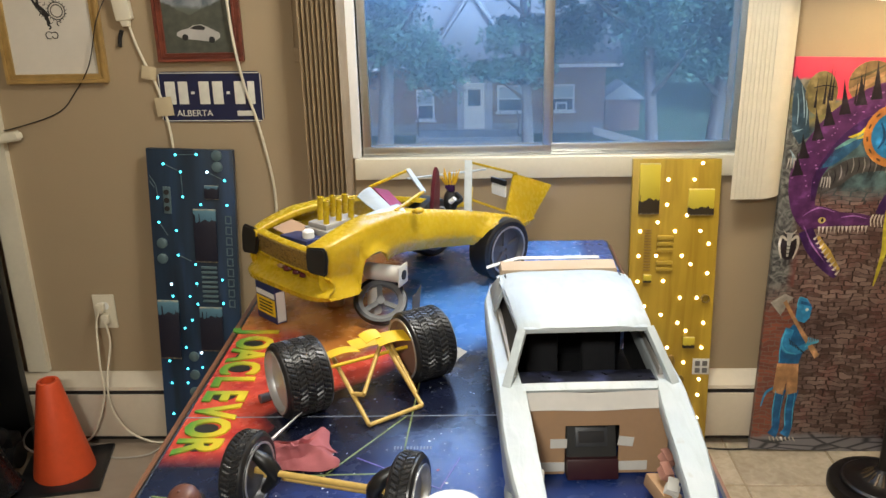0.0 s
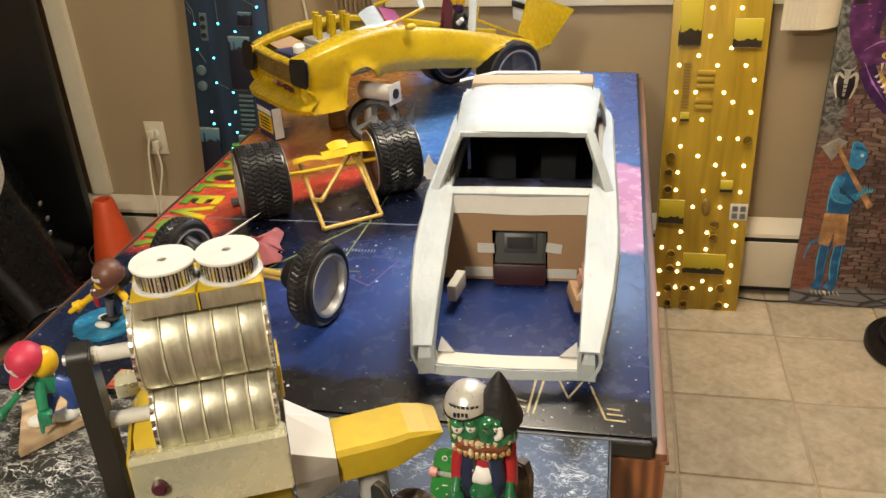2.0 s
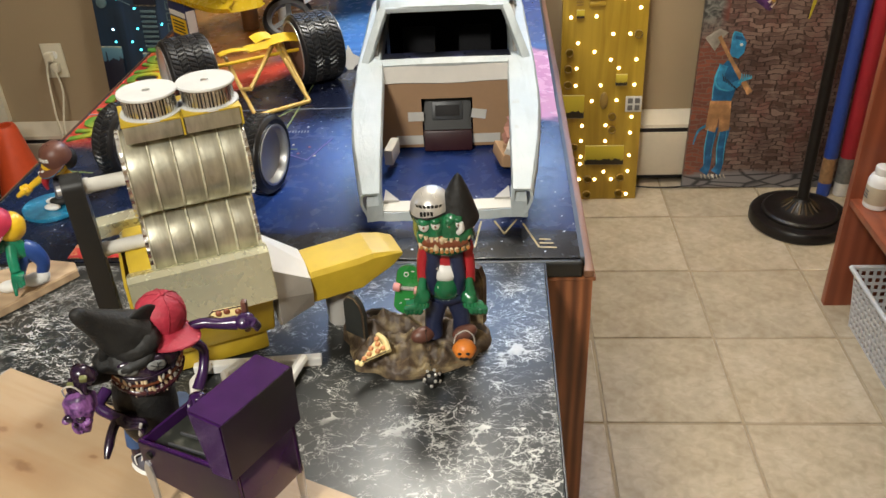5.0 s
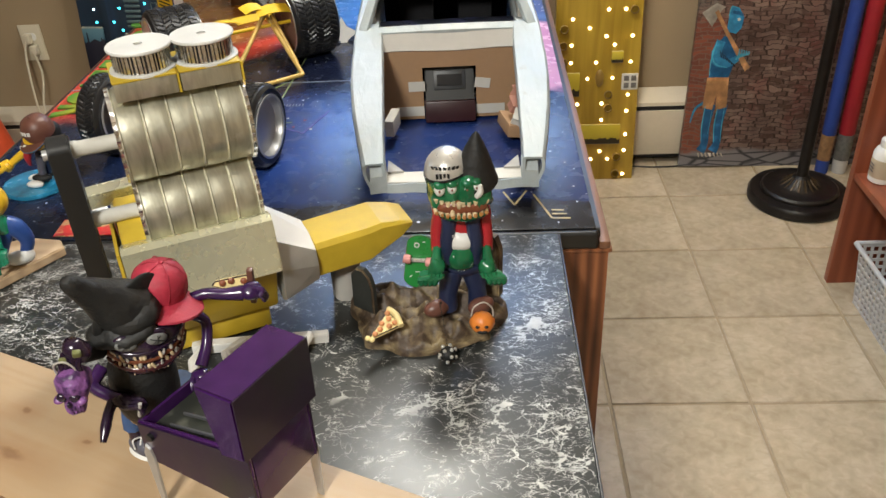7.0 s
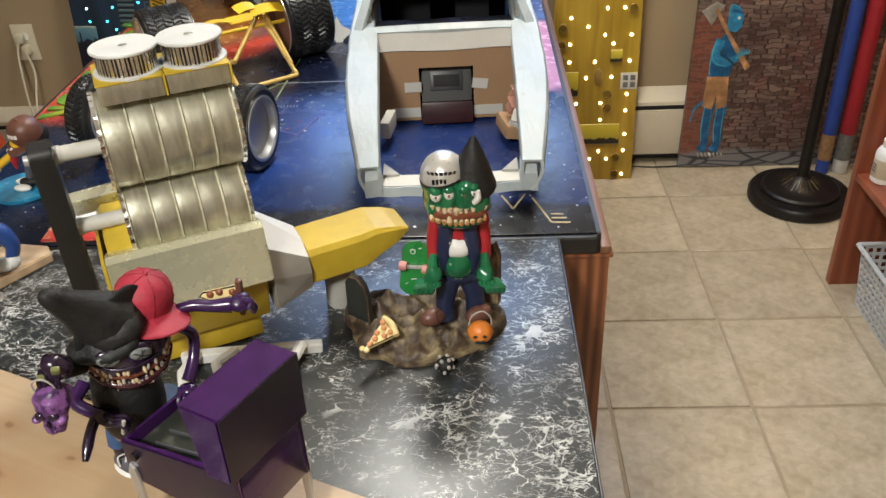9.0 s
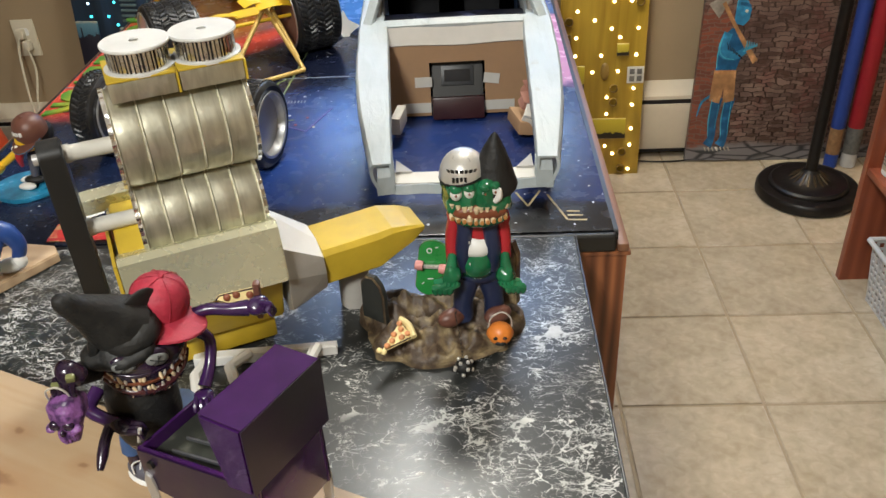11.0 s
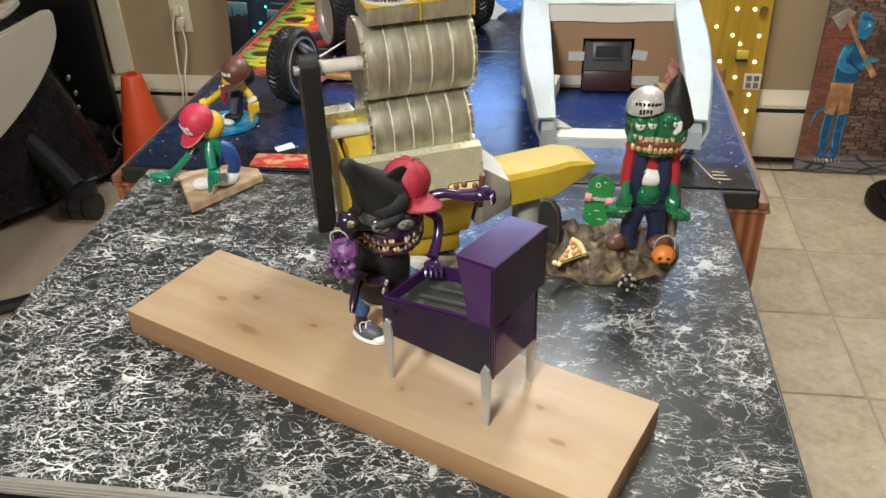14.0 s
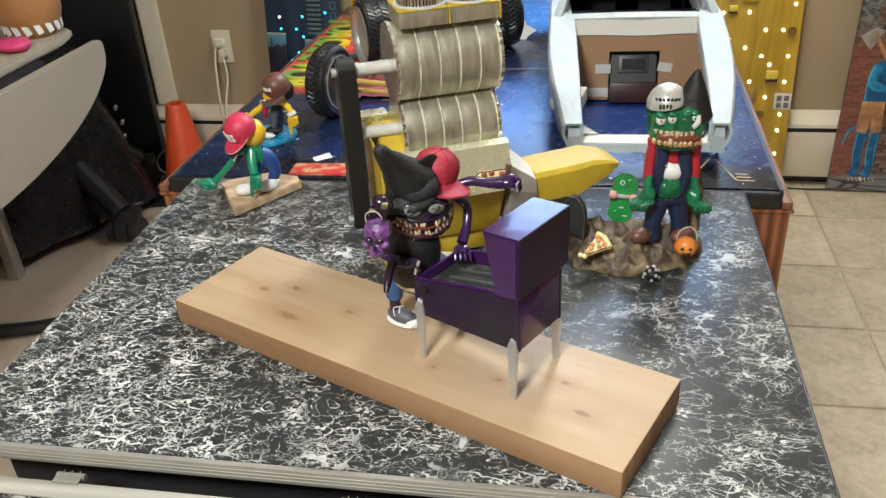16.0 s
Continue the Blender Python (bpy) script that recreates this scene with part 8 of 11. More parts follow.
def picture(name, label, x0, x1, z0, z1, frame_mat, bar, mount, art):
    p = thing(name, label, "picture", pose((x0 + x1) / 2, WALL - 0.001, (z0 + z1) / 2))
    w, h = (x1 - x0) / 2, (z1 - z0) / 2
    # four mitred bars, each with a high outer bead, a cove and a low inner lip
    for turn, half, rise in ((0, w, h), (180, w, h), (90, h, w), (270, h, w)):
        bm = B()
        for a, b, d0, d1 in ((0.0, 0.36, 0.017, 0.019), (0.36, 0.74, 0.012, 0.010), (0.74, 1.0, 0.013, 0.013)):
            o, q = bar * a, bar * b
            slab(bm, [(-half + o, rise - o), (half - o, rise - o), (half - q, rise - q), (-half + q, rise - q)], 0.0, (d0 + d1) / 2, UP, bevel=0.0012)
        bmesh.ops.transform(bm, matrix=pose(0, 0, 0, 0, turn, 0), verts=bm.verts)
        part("frame_bar", bm, frame_mat, p, "moulded mitred frame bar")
    bm = B()
    box(bm, (2 * w - 2 * bar + 0.002, 0.004, 2 * h - 2 * bar + 0.002), (0, -0.004, 0))
    part("sheet", bm, mount, p)
    art(p, w - bar, h - bar)
    return p


ink = mat("black_ink", (0.015, 0.014, 0.013), 0.6)


def ink_art(p, w, h):
    """A pen drawing: a knotted diagonal branch, a ringed disc and curls."""
    rnd = random.Random(9)
    for a, b, r in (((-0.052, 0.10), (-0.002, 0.0), 0.0055), ((-0.04, 0.06), (0.0, -0.02), 0.004), ((-0.002, 0.0), (0.002, -0.035), 0.0035)):
        bm = B()
        pts = [(a[0] + (b[0] - a[0]) * k / 6 + rnd.uniform(-0.006, 0.006), -0.0064, a[1] + (b[1] - a[1]) * k / 6) for k in range(7)]
        tube(bm, pts, r, 6, [r * rnd.uniform(0.5, 1.3) for _ in pts])
        for v in bm.verts:
            v.co.y = -0.0062 + (v.co.y + 0.0062) * 0.05
        part("ink_branch", bm, ink, p, "black ink stroke")
    for k in range(26):
        x, z = -0.048 + 0.0019 * k + rnd.uniform(-0.010, 0.010), 0.10 - 0.0046 * k + rnd.uniform(-0.006, 0.006)
        a = rnd.uniform(0, 6.28)
        bm = B()
        tube(bm, [(x, -0.0064, z), (x + 0.007 * math.cos(a), -0.0064, z + 0.007 * math.sin(a)), (x + 0.011 * math.cos(a + 0.8), -0.0064, z + 0.011 * math.sin(a + 0.8))], 0.0011, 5, [0.0014, 0.0011, 0.0004])
        part("ink_twig", bm, ink, p, "short ink twig")
    for k in range(18):
        a = 2 * math.pi * k / 18
        bm = B()
        tube(bm, [(0.028 + 0.024 * math.cos(a), -0.0064, 0.015 + 0.024 * math.sin(a)), (0.028 + 0.030 * math.cos(a + 0.1), -0.0064, 0.015 + 0.030 * math.sin(a + 0.1))], 0.0009, 5)
        part("ink_ray", bm, ink, p, "short ink tick")
    for cx, cz, r, a0, a1 in ((0.028, 0.015, 0.024, 0, 360), (0.028, 0.015, 0.017, 0, 360), (-0.004, -0.052, 0.010, 30, 300), (0.012, -0.052, 0.009, 200, 480), (0.03, 0.052, 0.012, 60, 250), (0.030, -0.020, 0.006, 20, 260)):
        bm = B()
        tube(bm, [(cx + r * math.cos(radians(a0 + (a1 - a0) * k / 16)), -0.0064, cz + r * math.sin(radians(a0 + (a1 - a0) * k / 16))) for k in range(17)], 0.0013, 6)
        part("ink_curl", bm, ink, p, "thin ink curl")


M["gold"] = mat("gilt_frame", (0.50, 0.34, 0.13), 0.35, 0.5, vary=0.2, scale=20, bump=0.2)
M["redframe"] = wood("red_wood_frame", (0.22, 0.055, 0.03), (0.10, 0.022, 0.014), 1.5, "X", 0.35, knots=False)
picture("ink_drawing", "gilt-framed ink drawing on cream paper", -1.275, -0.975, 1.185, 1.56, M["gold"], 0.026, mat("cream_paper", (0.62, 0.57, 0.48), 0.8, vary=0.04), ink_art)


def landscape(name):
    g = Graph(name, 0.35)
    n = g.noise(16, 5)
    zz = g.math("ADD", g.z, g.math("MULTIPLY", g.math("SUBTRACT", n, 0.5), 0.06))
    col = g.mix(g.range(zz, -0.02, 0.05), (0.09, 0.095, 0.07), (0.15, 0.17, 0.16))
    cloud = g.noise(9, 5, g.vec((1.6, 1, 0.8), (0, 0.6, 0)), 0.8)
    col = g.mix(g.range(zz, 0.012, 0.022), col, g.mix(g.range(cloud, 0.35, 0.68), (0.09, 0.11, 0.13), (0.44, 0.46, 0.46)))
    hill = g.math("ADD", g.math("MULTIPLY", g.math("ABSOLUTE", g.math("ADD", g.x, 0.02)), 0.45), g.math("MULTIPLY", g.noise(30, 4), 0.03))
    col = g.mix(g.range(g.math("SUBTRACT", g.math("SUBTRACT", hill, 0.012), g.z), 0.0, 0.006), col, g.mix(g.noise(50, 4), (0.035, 0.04, 0.035), (0.11, 0.115, 0.085)))
    return g.done(col)


def car_art(p, w, h):
    white = M["greycard"]
    bm = B()
    slab(bm, [(-0.064, -0.058), (-0.063, -0.049), (-0.050, -0.042), (-0.030, -0.038), (-0.014, -0.029), (0.010, -0.027), (0.026, -0.034), (0.048, -0.046), (0.060, -0.052), (0.060, -0.064), (0.044, -0.074), (0.030, -0.075), (-0.010, -0.070), (-0.046, -0.066)], 0.0062, 0.0070, UP)
    part("painted_car", bm, white, p, "small painted white car")
    bm = B()
    slab(bm, [(-0.024, -0.038), (-0.012, -0.031), (0.008, -0.0295), (0.020, -0.036), (0.016, -0.043), (-0.010, -0.041)], 0.0072, 0.0076, UP)
    part("painted_window", bm, ink, p)
    for x, z in ((-0.040, -0.062), (0.036, -0.070)):
        bm = B()
        lathe(bm, [(0.009, 0), (0.009, 0.0006)], 16, Matrix.Translation((x, -0.0078, z)) @ UP)
        part("painted_wheel", bm, ink, p)


picture("car_painting", "dark red framed painting of a white car", -0.820, -0.572, 1.240, 1.50, M["redframe"], 0.024, landscape("stormy_landscape"), car_art)

# number plate: blue, with plain bars for its characters
pl = thing("licence_plate", "dark blue metal licence plate with cream characters", "licence plate", pose(-0.683, WALL - 0.002, 1.137, 0, 0.6, 0))
bm = B()
hw, hh, c = 0.1525, 0.0735, 0.012
slab(bm, [(-hw + c, -hh), (hw - c, -hh), (hw, -hh + c), (hw, hh - c), (hw - c, hh), (-hw + c, hh), (-hw, hh - c), (-hw, -hh + c)], 0.0, 0.0022, UP, bevel=0.0006)
part("plate", bm, mat("navy_plate_enamel", (0.010, 0.014, 0.052), 0.32, vary=0.12), pl)
cre = mat("cream_plate_enamel", (0.66, 0.64, 0.55), 0.4)
for size, loc in (((2 * hw - 0.016, 0.0012, 0.0026), (0, -0.0028, hh - 0.004)), ((2 * hw - 0.016, 0.0012, 0.0026), (0, -0.0028, -hh + 0.004)), ((0.0026, 0.0012, 2 * hh - 0.016), (-hw + 0.004, -0.0028, 0)), ((0.0026, 0.0012, 2 * hh - 0.016), (hw - 0.004, -0.0028, 0))):
    bm = B()
    box(bm, size, loc, bevel=0.0004)
    part("raised_border", bm, cre, pl)
for x, w in ((-0.118, 0.030), (-0.080, 0.028), (-0.052, 0.010), (-0.018, 0.030), (0.022, 0.030), (0.052, 0.010), (0.086, 0.030), (0.120, 0.020)):
    bm = B()
    box(bm, (w, 0.0014, 0.066 if w > 0.012 else 0.008), (x, -0.0029, 0.012), bevel=0.0005)
    part("character_bar", bm, cre, pl, "plain raised cream bar")
lettering("province_name", "ALBERTA", 0.026, 0.0006, cre, pl, Matrix.Translation((-0.052, -0.0030, -0.048)) @ UP, "cream province name")
bm = B()
box(bm, (0.052, 0.0014, 0.015), (0.100, -0.0029, -0.048), bevel=0.0005)
part("year_bar", bm, cre, pl, "plain raised cream bar")
for x in (-0.075, 0.085):
    for z in (0.063, -0.063):
        bm = B()
        box(bm, (0.014, 0.0012, 0.004), (x, -0.0028, z), bevel=0.0004)
        part("bolt_slot", bm, M["dark"], pl)

# socket with two plugs and its flexes; flexes taped to the wall
so = thing("wall_socket", "cream double wall socket with two plugs", "socket", pose(-1.104, WALL - 0.001, 0.458))
bm = B()
box(bm, (0.070, 0.006, 0.115), (0, -0.003, 0), bevel=0.002)
part("plate", bm, M["cream"], so)
for z in (0.020, -0.020):
    bm = B()
    slab(bm, [(0.016 * math.cos(radians(a)), max(-0.012, min(0.012, 0.016 * math.sin(radians(a))))) for a in range(0, 360, 15)], 0.0062, 0.0085, UP)
    part("outlet_face", bm, M["white"], so).location = (0, 0, z)
for x, z in ((-0.006, 0.018), (0.006, -0.018)):
    bm = B()
    box(bm, (0.024, 0.024, 0.030), (x, -0.020, z), bevel=0.005)
    part("plug", bm, M["cream"], so, "cream moulded plug")


def flex(name, label, pts, r, m, smooth=6):
    bm = B()
    tube(bm, pts, r, 8, smooth_path=smooth)
    return solo(name, bm, m, label, "cable")


Y = WALL - 0.006
flex("lamp_flex", "cream flex hanging from the wall socket", [(-1.112, Y - 0.024, 0.470), (-1.125, Y - 0.03, 0.42), (-1.118, Y - 0.065, 0.30), (-1.115, Y - 0.075, 0.20), (-1.145, Y - 0.09, 0.10), (-1.20, Y - 0.08, 0.03), (-1.32, Y - 0.10, 0.008), (-1.33, Y - 0.20, 0.006), (-1.27, Y - 0.26, 0.006)], 0.0034, M["cream"])
flex("string_light_flex", "cream flex running from socket along the floor", [(-1.098, Y - 0.024, 0.430), (-1.090, Y - 0.030, 0.36), (-1.100, Y - 0.070, 0.25), (-1.095, Y - 0.08, 0.15), (-1.05, Y - 0.085, 0.07), (-0.98, Y - 0.09, 0.035), (-0.92, Y - 0.085, 0.03)], 0.0034, M["cream"])
flex("floor_flex", "grey flex lying in a loop on the floor", [(-0.93, Y - 0.09, 0.03), (-0.98, Y - 0.12, 0.006), (-1.08, Y - 0.14, 0.005), (-1.18, Y - 0.10, 0.005), (-1.24, Y - 0.13, 0.005)], 0.0032, mat("grey_flex", (0.35, 0.31, 0.26), 0.5))
flex("wall_flex", "cream flex taped down the wall", [(-0.905, Y, 1.42), (-0.890, Y, 1.32), (-0.865, Y, 1.24), (-0.838, Y, 1.17), (-0.823, Y, 1.09), (-0.815, Y, 1.03), (-0.812, Y - 0.004, 0.985)], 0.0040, M["cream"])
flex("long_wall_flex", "cream flex hanging down the wall past a plate", [(-0.610, Y - 0.018, 1.60), (-0.604, Y - 0.018, 1.45), (-0.596, Y - 0.017, 1.30), (-0.580, Y - 0.004, 1.17), (-0.556, Y - 0.004, 1.08), (-0.537, Y, 0.98), (-0.520, Y, 0.85), (-0.525, Y, 0.70)], 0.0042, M["cream"])
flex("black_wire", "thin black wire drooping across the wall", [(-1.40, Y, 1.03), (-1.26, Y, 1.06), (-1.14, Y, 1.10), (-1.08, Y, 1.16), (-1.02, Y - 0.016, 1.24), (-0.98, Y - 0.018, 1.36), (-0.94, Y, 1.44)], 0.0016, M["black"])
ad = thing("plug_adapter", "cream inline adapter hanging on the wall", "adapter", pose(-0.905, WALL - 0.014, 1.40, 0, -6, 0))
bm = B()
box(bm, (0.048, 0.026, 0.085), bevel=0.008)
part("case", bm, M["cream"], ad)
bm = B()
box(bm, (0.030, 0.030, 0.030), (0.026, 0.0, 0.030), bevel=0.004)
part("plug", bm, M["white"], ad)
bm = B()
box(bm, (0.022, 0.018, 0.018), (0.0, 0, -0.050), bevel=0.004, taper=1.2)
part("strain_relief", bm, M["cream"], ad)
flex("switch_pigtail", "short black lead with a silver tip", [(-0.918, Y, 1.33), (-0.926, Y, 1.31), (-0.930, Y, 1.285)], 0.006, M["black"], 3)
for x, z, a, s in ((-0.8545, 1.210, 12, 0.042), (-0.822, 1.112, -4, 0.050)):
    bm = B()
    box(bm, (s, 0.0012, s * (0.9 if s < 0.045 else 1.1)), bevel=0.0003)
    solo("masking_tape", bm, mat("masking_tape_paper", (0.52, 0.42, 0.26), 0.6, vary=0.06), "square of masking tape over a flex", "tape", pose(x, WALL - 0.0115, z, 0, a, 0))


# ---- the two illuminated panels ----
def light_panel(name, label, x_bot, x_top, width, height, y_bot, board, pieces, bulbs, bulb_mat, white_mat, r):
    dx = x_top - x_bot
    lean = math.degrees(math.atan2(WALL - 0.024 - 0.020 - y_bot, height))
    p = thing(name, label, "light panel", pose(x_bot, y_bot, 0.0005, -lean, math.degrees(math.atan2(dx, height)), 0))
    bm = B()
    box(bm, (width, 0.019, height), (0, 0.0095, height / 2), bevel=0.0015)
    part("board", bm, board, p)
    pieces(p, width, height)
    bm0 = B()
    blob(bm0, (r, r * 0.8, r), u=10, v=6)
    bm1 = B()
    blob(bm1, (r, r * 0.8, r), u=10, v=6)
    me, me2 = mesh("bulb", bm0, bulb_mat), mesh("bulb", bm1, white_mat)
    for u, v, *k in bulbs:
        ob = new("bulb", me2 if k else me)
        ob.parent = p
        ob.location = ((u - 0.5) * width, -0.0015, (1 - v) * height)
    return p


def ochre_board():
    g = Graph("ochre_varnished_board", 0.35)
    v = g.vec((16, 16, 1.3))
    f = g.range(g.noise(2.2, 6, v, 1.0), 0.3, 0.72)
    col = g.mix(f, (0.30, 0.18, 0.014), (0.47, 0.31, 0.035))
    return g.done(col, 0.35, f, 0.12, 0.001)


def skyline(name, sky_a, sky_b, ground, level=-0.30, seed=0.0):
    g = Graph(name, 0.4)
    # uneven ground with a few thin masts
    rough_edge = g.math("ADD", g.math("MULTIPLY", g.noise(5.5, 4, g.vec((1, 1, 0.02), (0, 0, 0), (seed, 0, 0))), 0.36), level - 0.18)
    masts = g.math("MULTIPLY", g.range(g.noise(26, 1, g.vec((1, 1, 0.02), (0, 0, 0), (seed, 3, 0))), 0.66, 0.70), 0.14)
    edge = g.math("ADD", rough_edge, masts)
    z = g.range(g.z, level, 0.5)
    worn = g.range(g.math("ABSOLUTE", g.z), 0.465, 0.488)
    col = g.mix(g.math("GREATER_THAN", g.z, edge), ground, g.mix(z, sky_a, sky_b))
    return g.done(g.mix(g.math("MULTIPLY", worn, g.range(g.noise(20, 3), 0.4, 0.6, 0.2, 0.8)), col, (0.50, 0.42, 0.26)), g.range(g.noise(12, 3), 0, 1, 0.35, 0.55), g.noise(30, 4), 0.15, 0.01)


def plaque(parent, name, x, z, w, h, m, label, d=0.010):
    """A small painted block; its mesh is of unit height so that the skyline fits it."""
    bm = B()
    box(bm, (w / h, d / h, 1.0), bevel=0.02)
    ob = part(name, bm, m, parent, label)
    ob.location, ob.scale = (x, -d / 2, z), (h, h, h)
    return ob


OCH = skyline("ochre_skyline_painting", (0.46, 0.36, 0.03), (0.62, 0.48, 0.04), (0.030, 0.020, 0.010), -0.22)


def ochre_pieces(p, w, h):
    for u, v, a, b in ((0.192, 0.091, 0.060, 0.150), (0.783, 0.132, 0.075, 0.077), (0.155, 0.672, 0.072, 0.073), (0.573, 0.839, 0.122, 0.063)):
        plaque(p, "painted_block", (u - 0.5) * w, (1 - v) * h, a, b, OCH, "yellow block painted with a dark skyline")
    for i in range(5):
        bm = B()
        box(bm, (0.048, 0.012, 0.013), ((0.40 - 0.5) * w, -0.004, (1 - 0.244 - 0.0195 * i - (0.022 if i > 2 else 0)) * h), bevel=0.004)
        part("ridge", bm, M["ochre"], p, "rounded ochre ridge")
    for i in range(15):
        bm = B()
        box(bm, (0.020, 0.004, 0.004), ((0.20 - 0.5) * w, -0.001, (1 - 0.220 - 0.0091 * i) * h))
        part("tick", bm, M["ochredark"], p, "thin dark ochre tick", smooth=False)
    for u, v, a in ((0.208, 0.374, 0.023), (0.730, 0.584, 0.034)):
        plaque(p, "small_block", (u - 0.5) * w, (1 - v) * h, a, a, OCH, "small painted block", 0.012)
    for u, v in ((0.897, 0.439), (0.098, 0.496), (0.088, 0.548), (0.091, 0.600), (0.645, 0.707), (0.648, 0.751), (0.190, 0.811), (0.192, 0.861), (0.185, 0.928), (0.380, 0.925), (0.785, 0.919), (0.193, 0.980), (0.378, 0.980), (0.780, 0.977)):
        bm = B()
        lathe(bm, [(0.0125, 0), (0.0125, 0.014), (0.0102, 0.014), (0.0098, 0.003)], 16, pose((u - 0.5) * w, -0.0002, (1 - v) * h, 90, 0, 0), cap=False)
        part("cup", bm, M["ochredark"], p, "small round ochre cup")
    bm = B()
    blob(bm, (0.013, 0.007, 0.027), ((0.533 - 0.5) * w, -0.003, (1 - 0.653) * h), u=14, v=10)
    part("oval_boss", bm, M["ochredark"], p, "oval ochre boss")
    for i in range(4):
        bm = B()
        box(bm, (0.015, 0.003, 0.016), ((0.896 - 0.5) * w + (i % 2 - 0.5) * 0.022, -0.004, (1 - 0.666) * h + (i // 2 - 0.5) * 0.022), bevel=0.001)
        part("grey_key", bm, M["keygrey"], p, "grey square key")
    bm = B()
    box(bm, (0.050, 0.003, 0.050), ((0.896 - 0.5) * w, -0.0012, (1 - 0.666) * h), bevel=0.001)
    part("key_plate", bm, M["offwhite"], p, "pale key plate")


M["ochre"] = mat("ochre_paint", (0.42, 0.27, 0.03), 0.4, vary=0.12)
M["keygrey"] = mat("dark_key_grey", (0.13, 0.12, 0.11), 0.5)
M["ochredark"] = mat("dark_ochre_paint", (0.25, 0.15, 0.03), 0.45, vary=0.15)
YB = [(0.783, 0.013), (0.404, 0.063), (0.700, 0.063), (0.403, 0.141), (0.635, 0.174), (0.305, 0.196), (0.108, 0.224), (0.508, 0.224), (0.798, 0.223), (0.902, 0.264),
      (0.102, 0.303), (0.305, 0.302), (0.601, 0.302), (0.706, 0.329), (0.905, 0.358), (0.102, 0.385), (0.398, 0.383), (0.604, 0.438), (0.801, 0.438), (0.194, 0.466), (0.393, 0.494), (0.591, 0.520), (0.894, 0.520), (0.692, 0.547),
      (0.188, 0.547), (0.186, 0.603), (0.485, 0.603), (0.890, 0.602), (0.390, 0.655), (0.688, 0.653), (0.882, 0.709), (0.283, 0.738), (0.574, 0.737), (0.878, 0.763), (0.081, 0.792), (0.280, 0.791), (0.580, 0.792), (0.284, 0.846),
      (0.078, 0.873), (0.279, 0.872), (0.883, 0.842), (0.579, 0.900), (0.879, 0.898), (0.276, 0.927), (0.472, 0.927), (0.679, 0.927), (0.080, 0.954), (0.878, 0.981)]
light_panel("ochre_light_panel", "ochre wooden panel set with warm glowing bulbs", 0.663, 0.672, 0.255, 0.950, 2.262, ochre_board(), ochre_pieces, YB, glow("warm_bulb", (1.0, 0.80, 0.42), 5.0), glow("warm_bulb_white", (1.0, 0.9, 0.7), 4.0), 0.0050)


def teal_board():
    g = Graph("dark_teal_panel", 0.4)
    v = g.vec((9, 9, 0.7))
    f = g.range(g.noise(2.0, 5, v), 0.3, 0.7)
    col = g.mix(f, (0.005, 0.012, 0.022), (0.016, 0.042, 0.085))
    col = g.mix(g.range(g.noise(5, 3, g.vec((3, 3, 0.4), loc=(2, 0, 1))), 0.52, 0.66, 0, 0.8), col, (0.020, 0.050, 0.115))
    return g.done(col, 0.38, f, 0.06, 0.001)


TEAL = skyline("night_skyline_painting", (0.05, 0.13, 0.19), (0.10, 0.22, 0.28), (0.008, 0.009, 0.022), 0.28)
M["tealgrey"] = mat("teal_grey_paint", (0.085, 0.135, 0.150), 0.4, vary=0.2, scale=30)


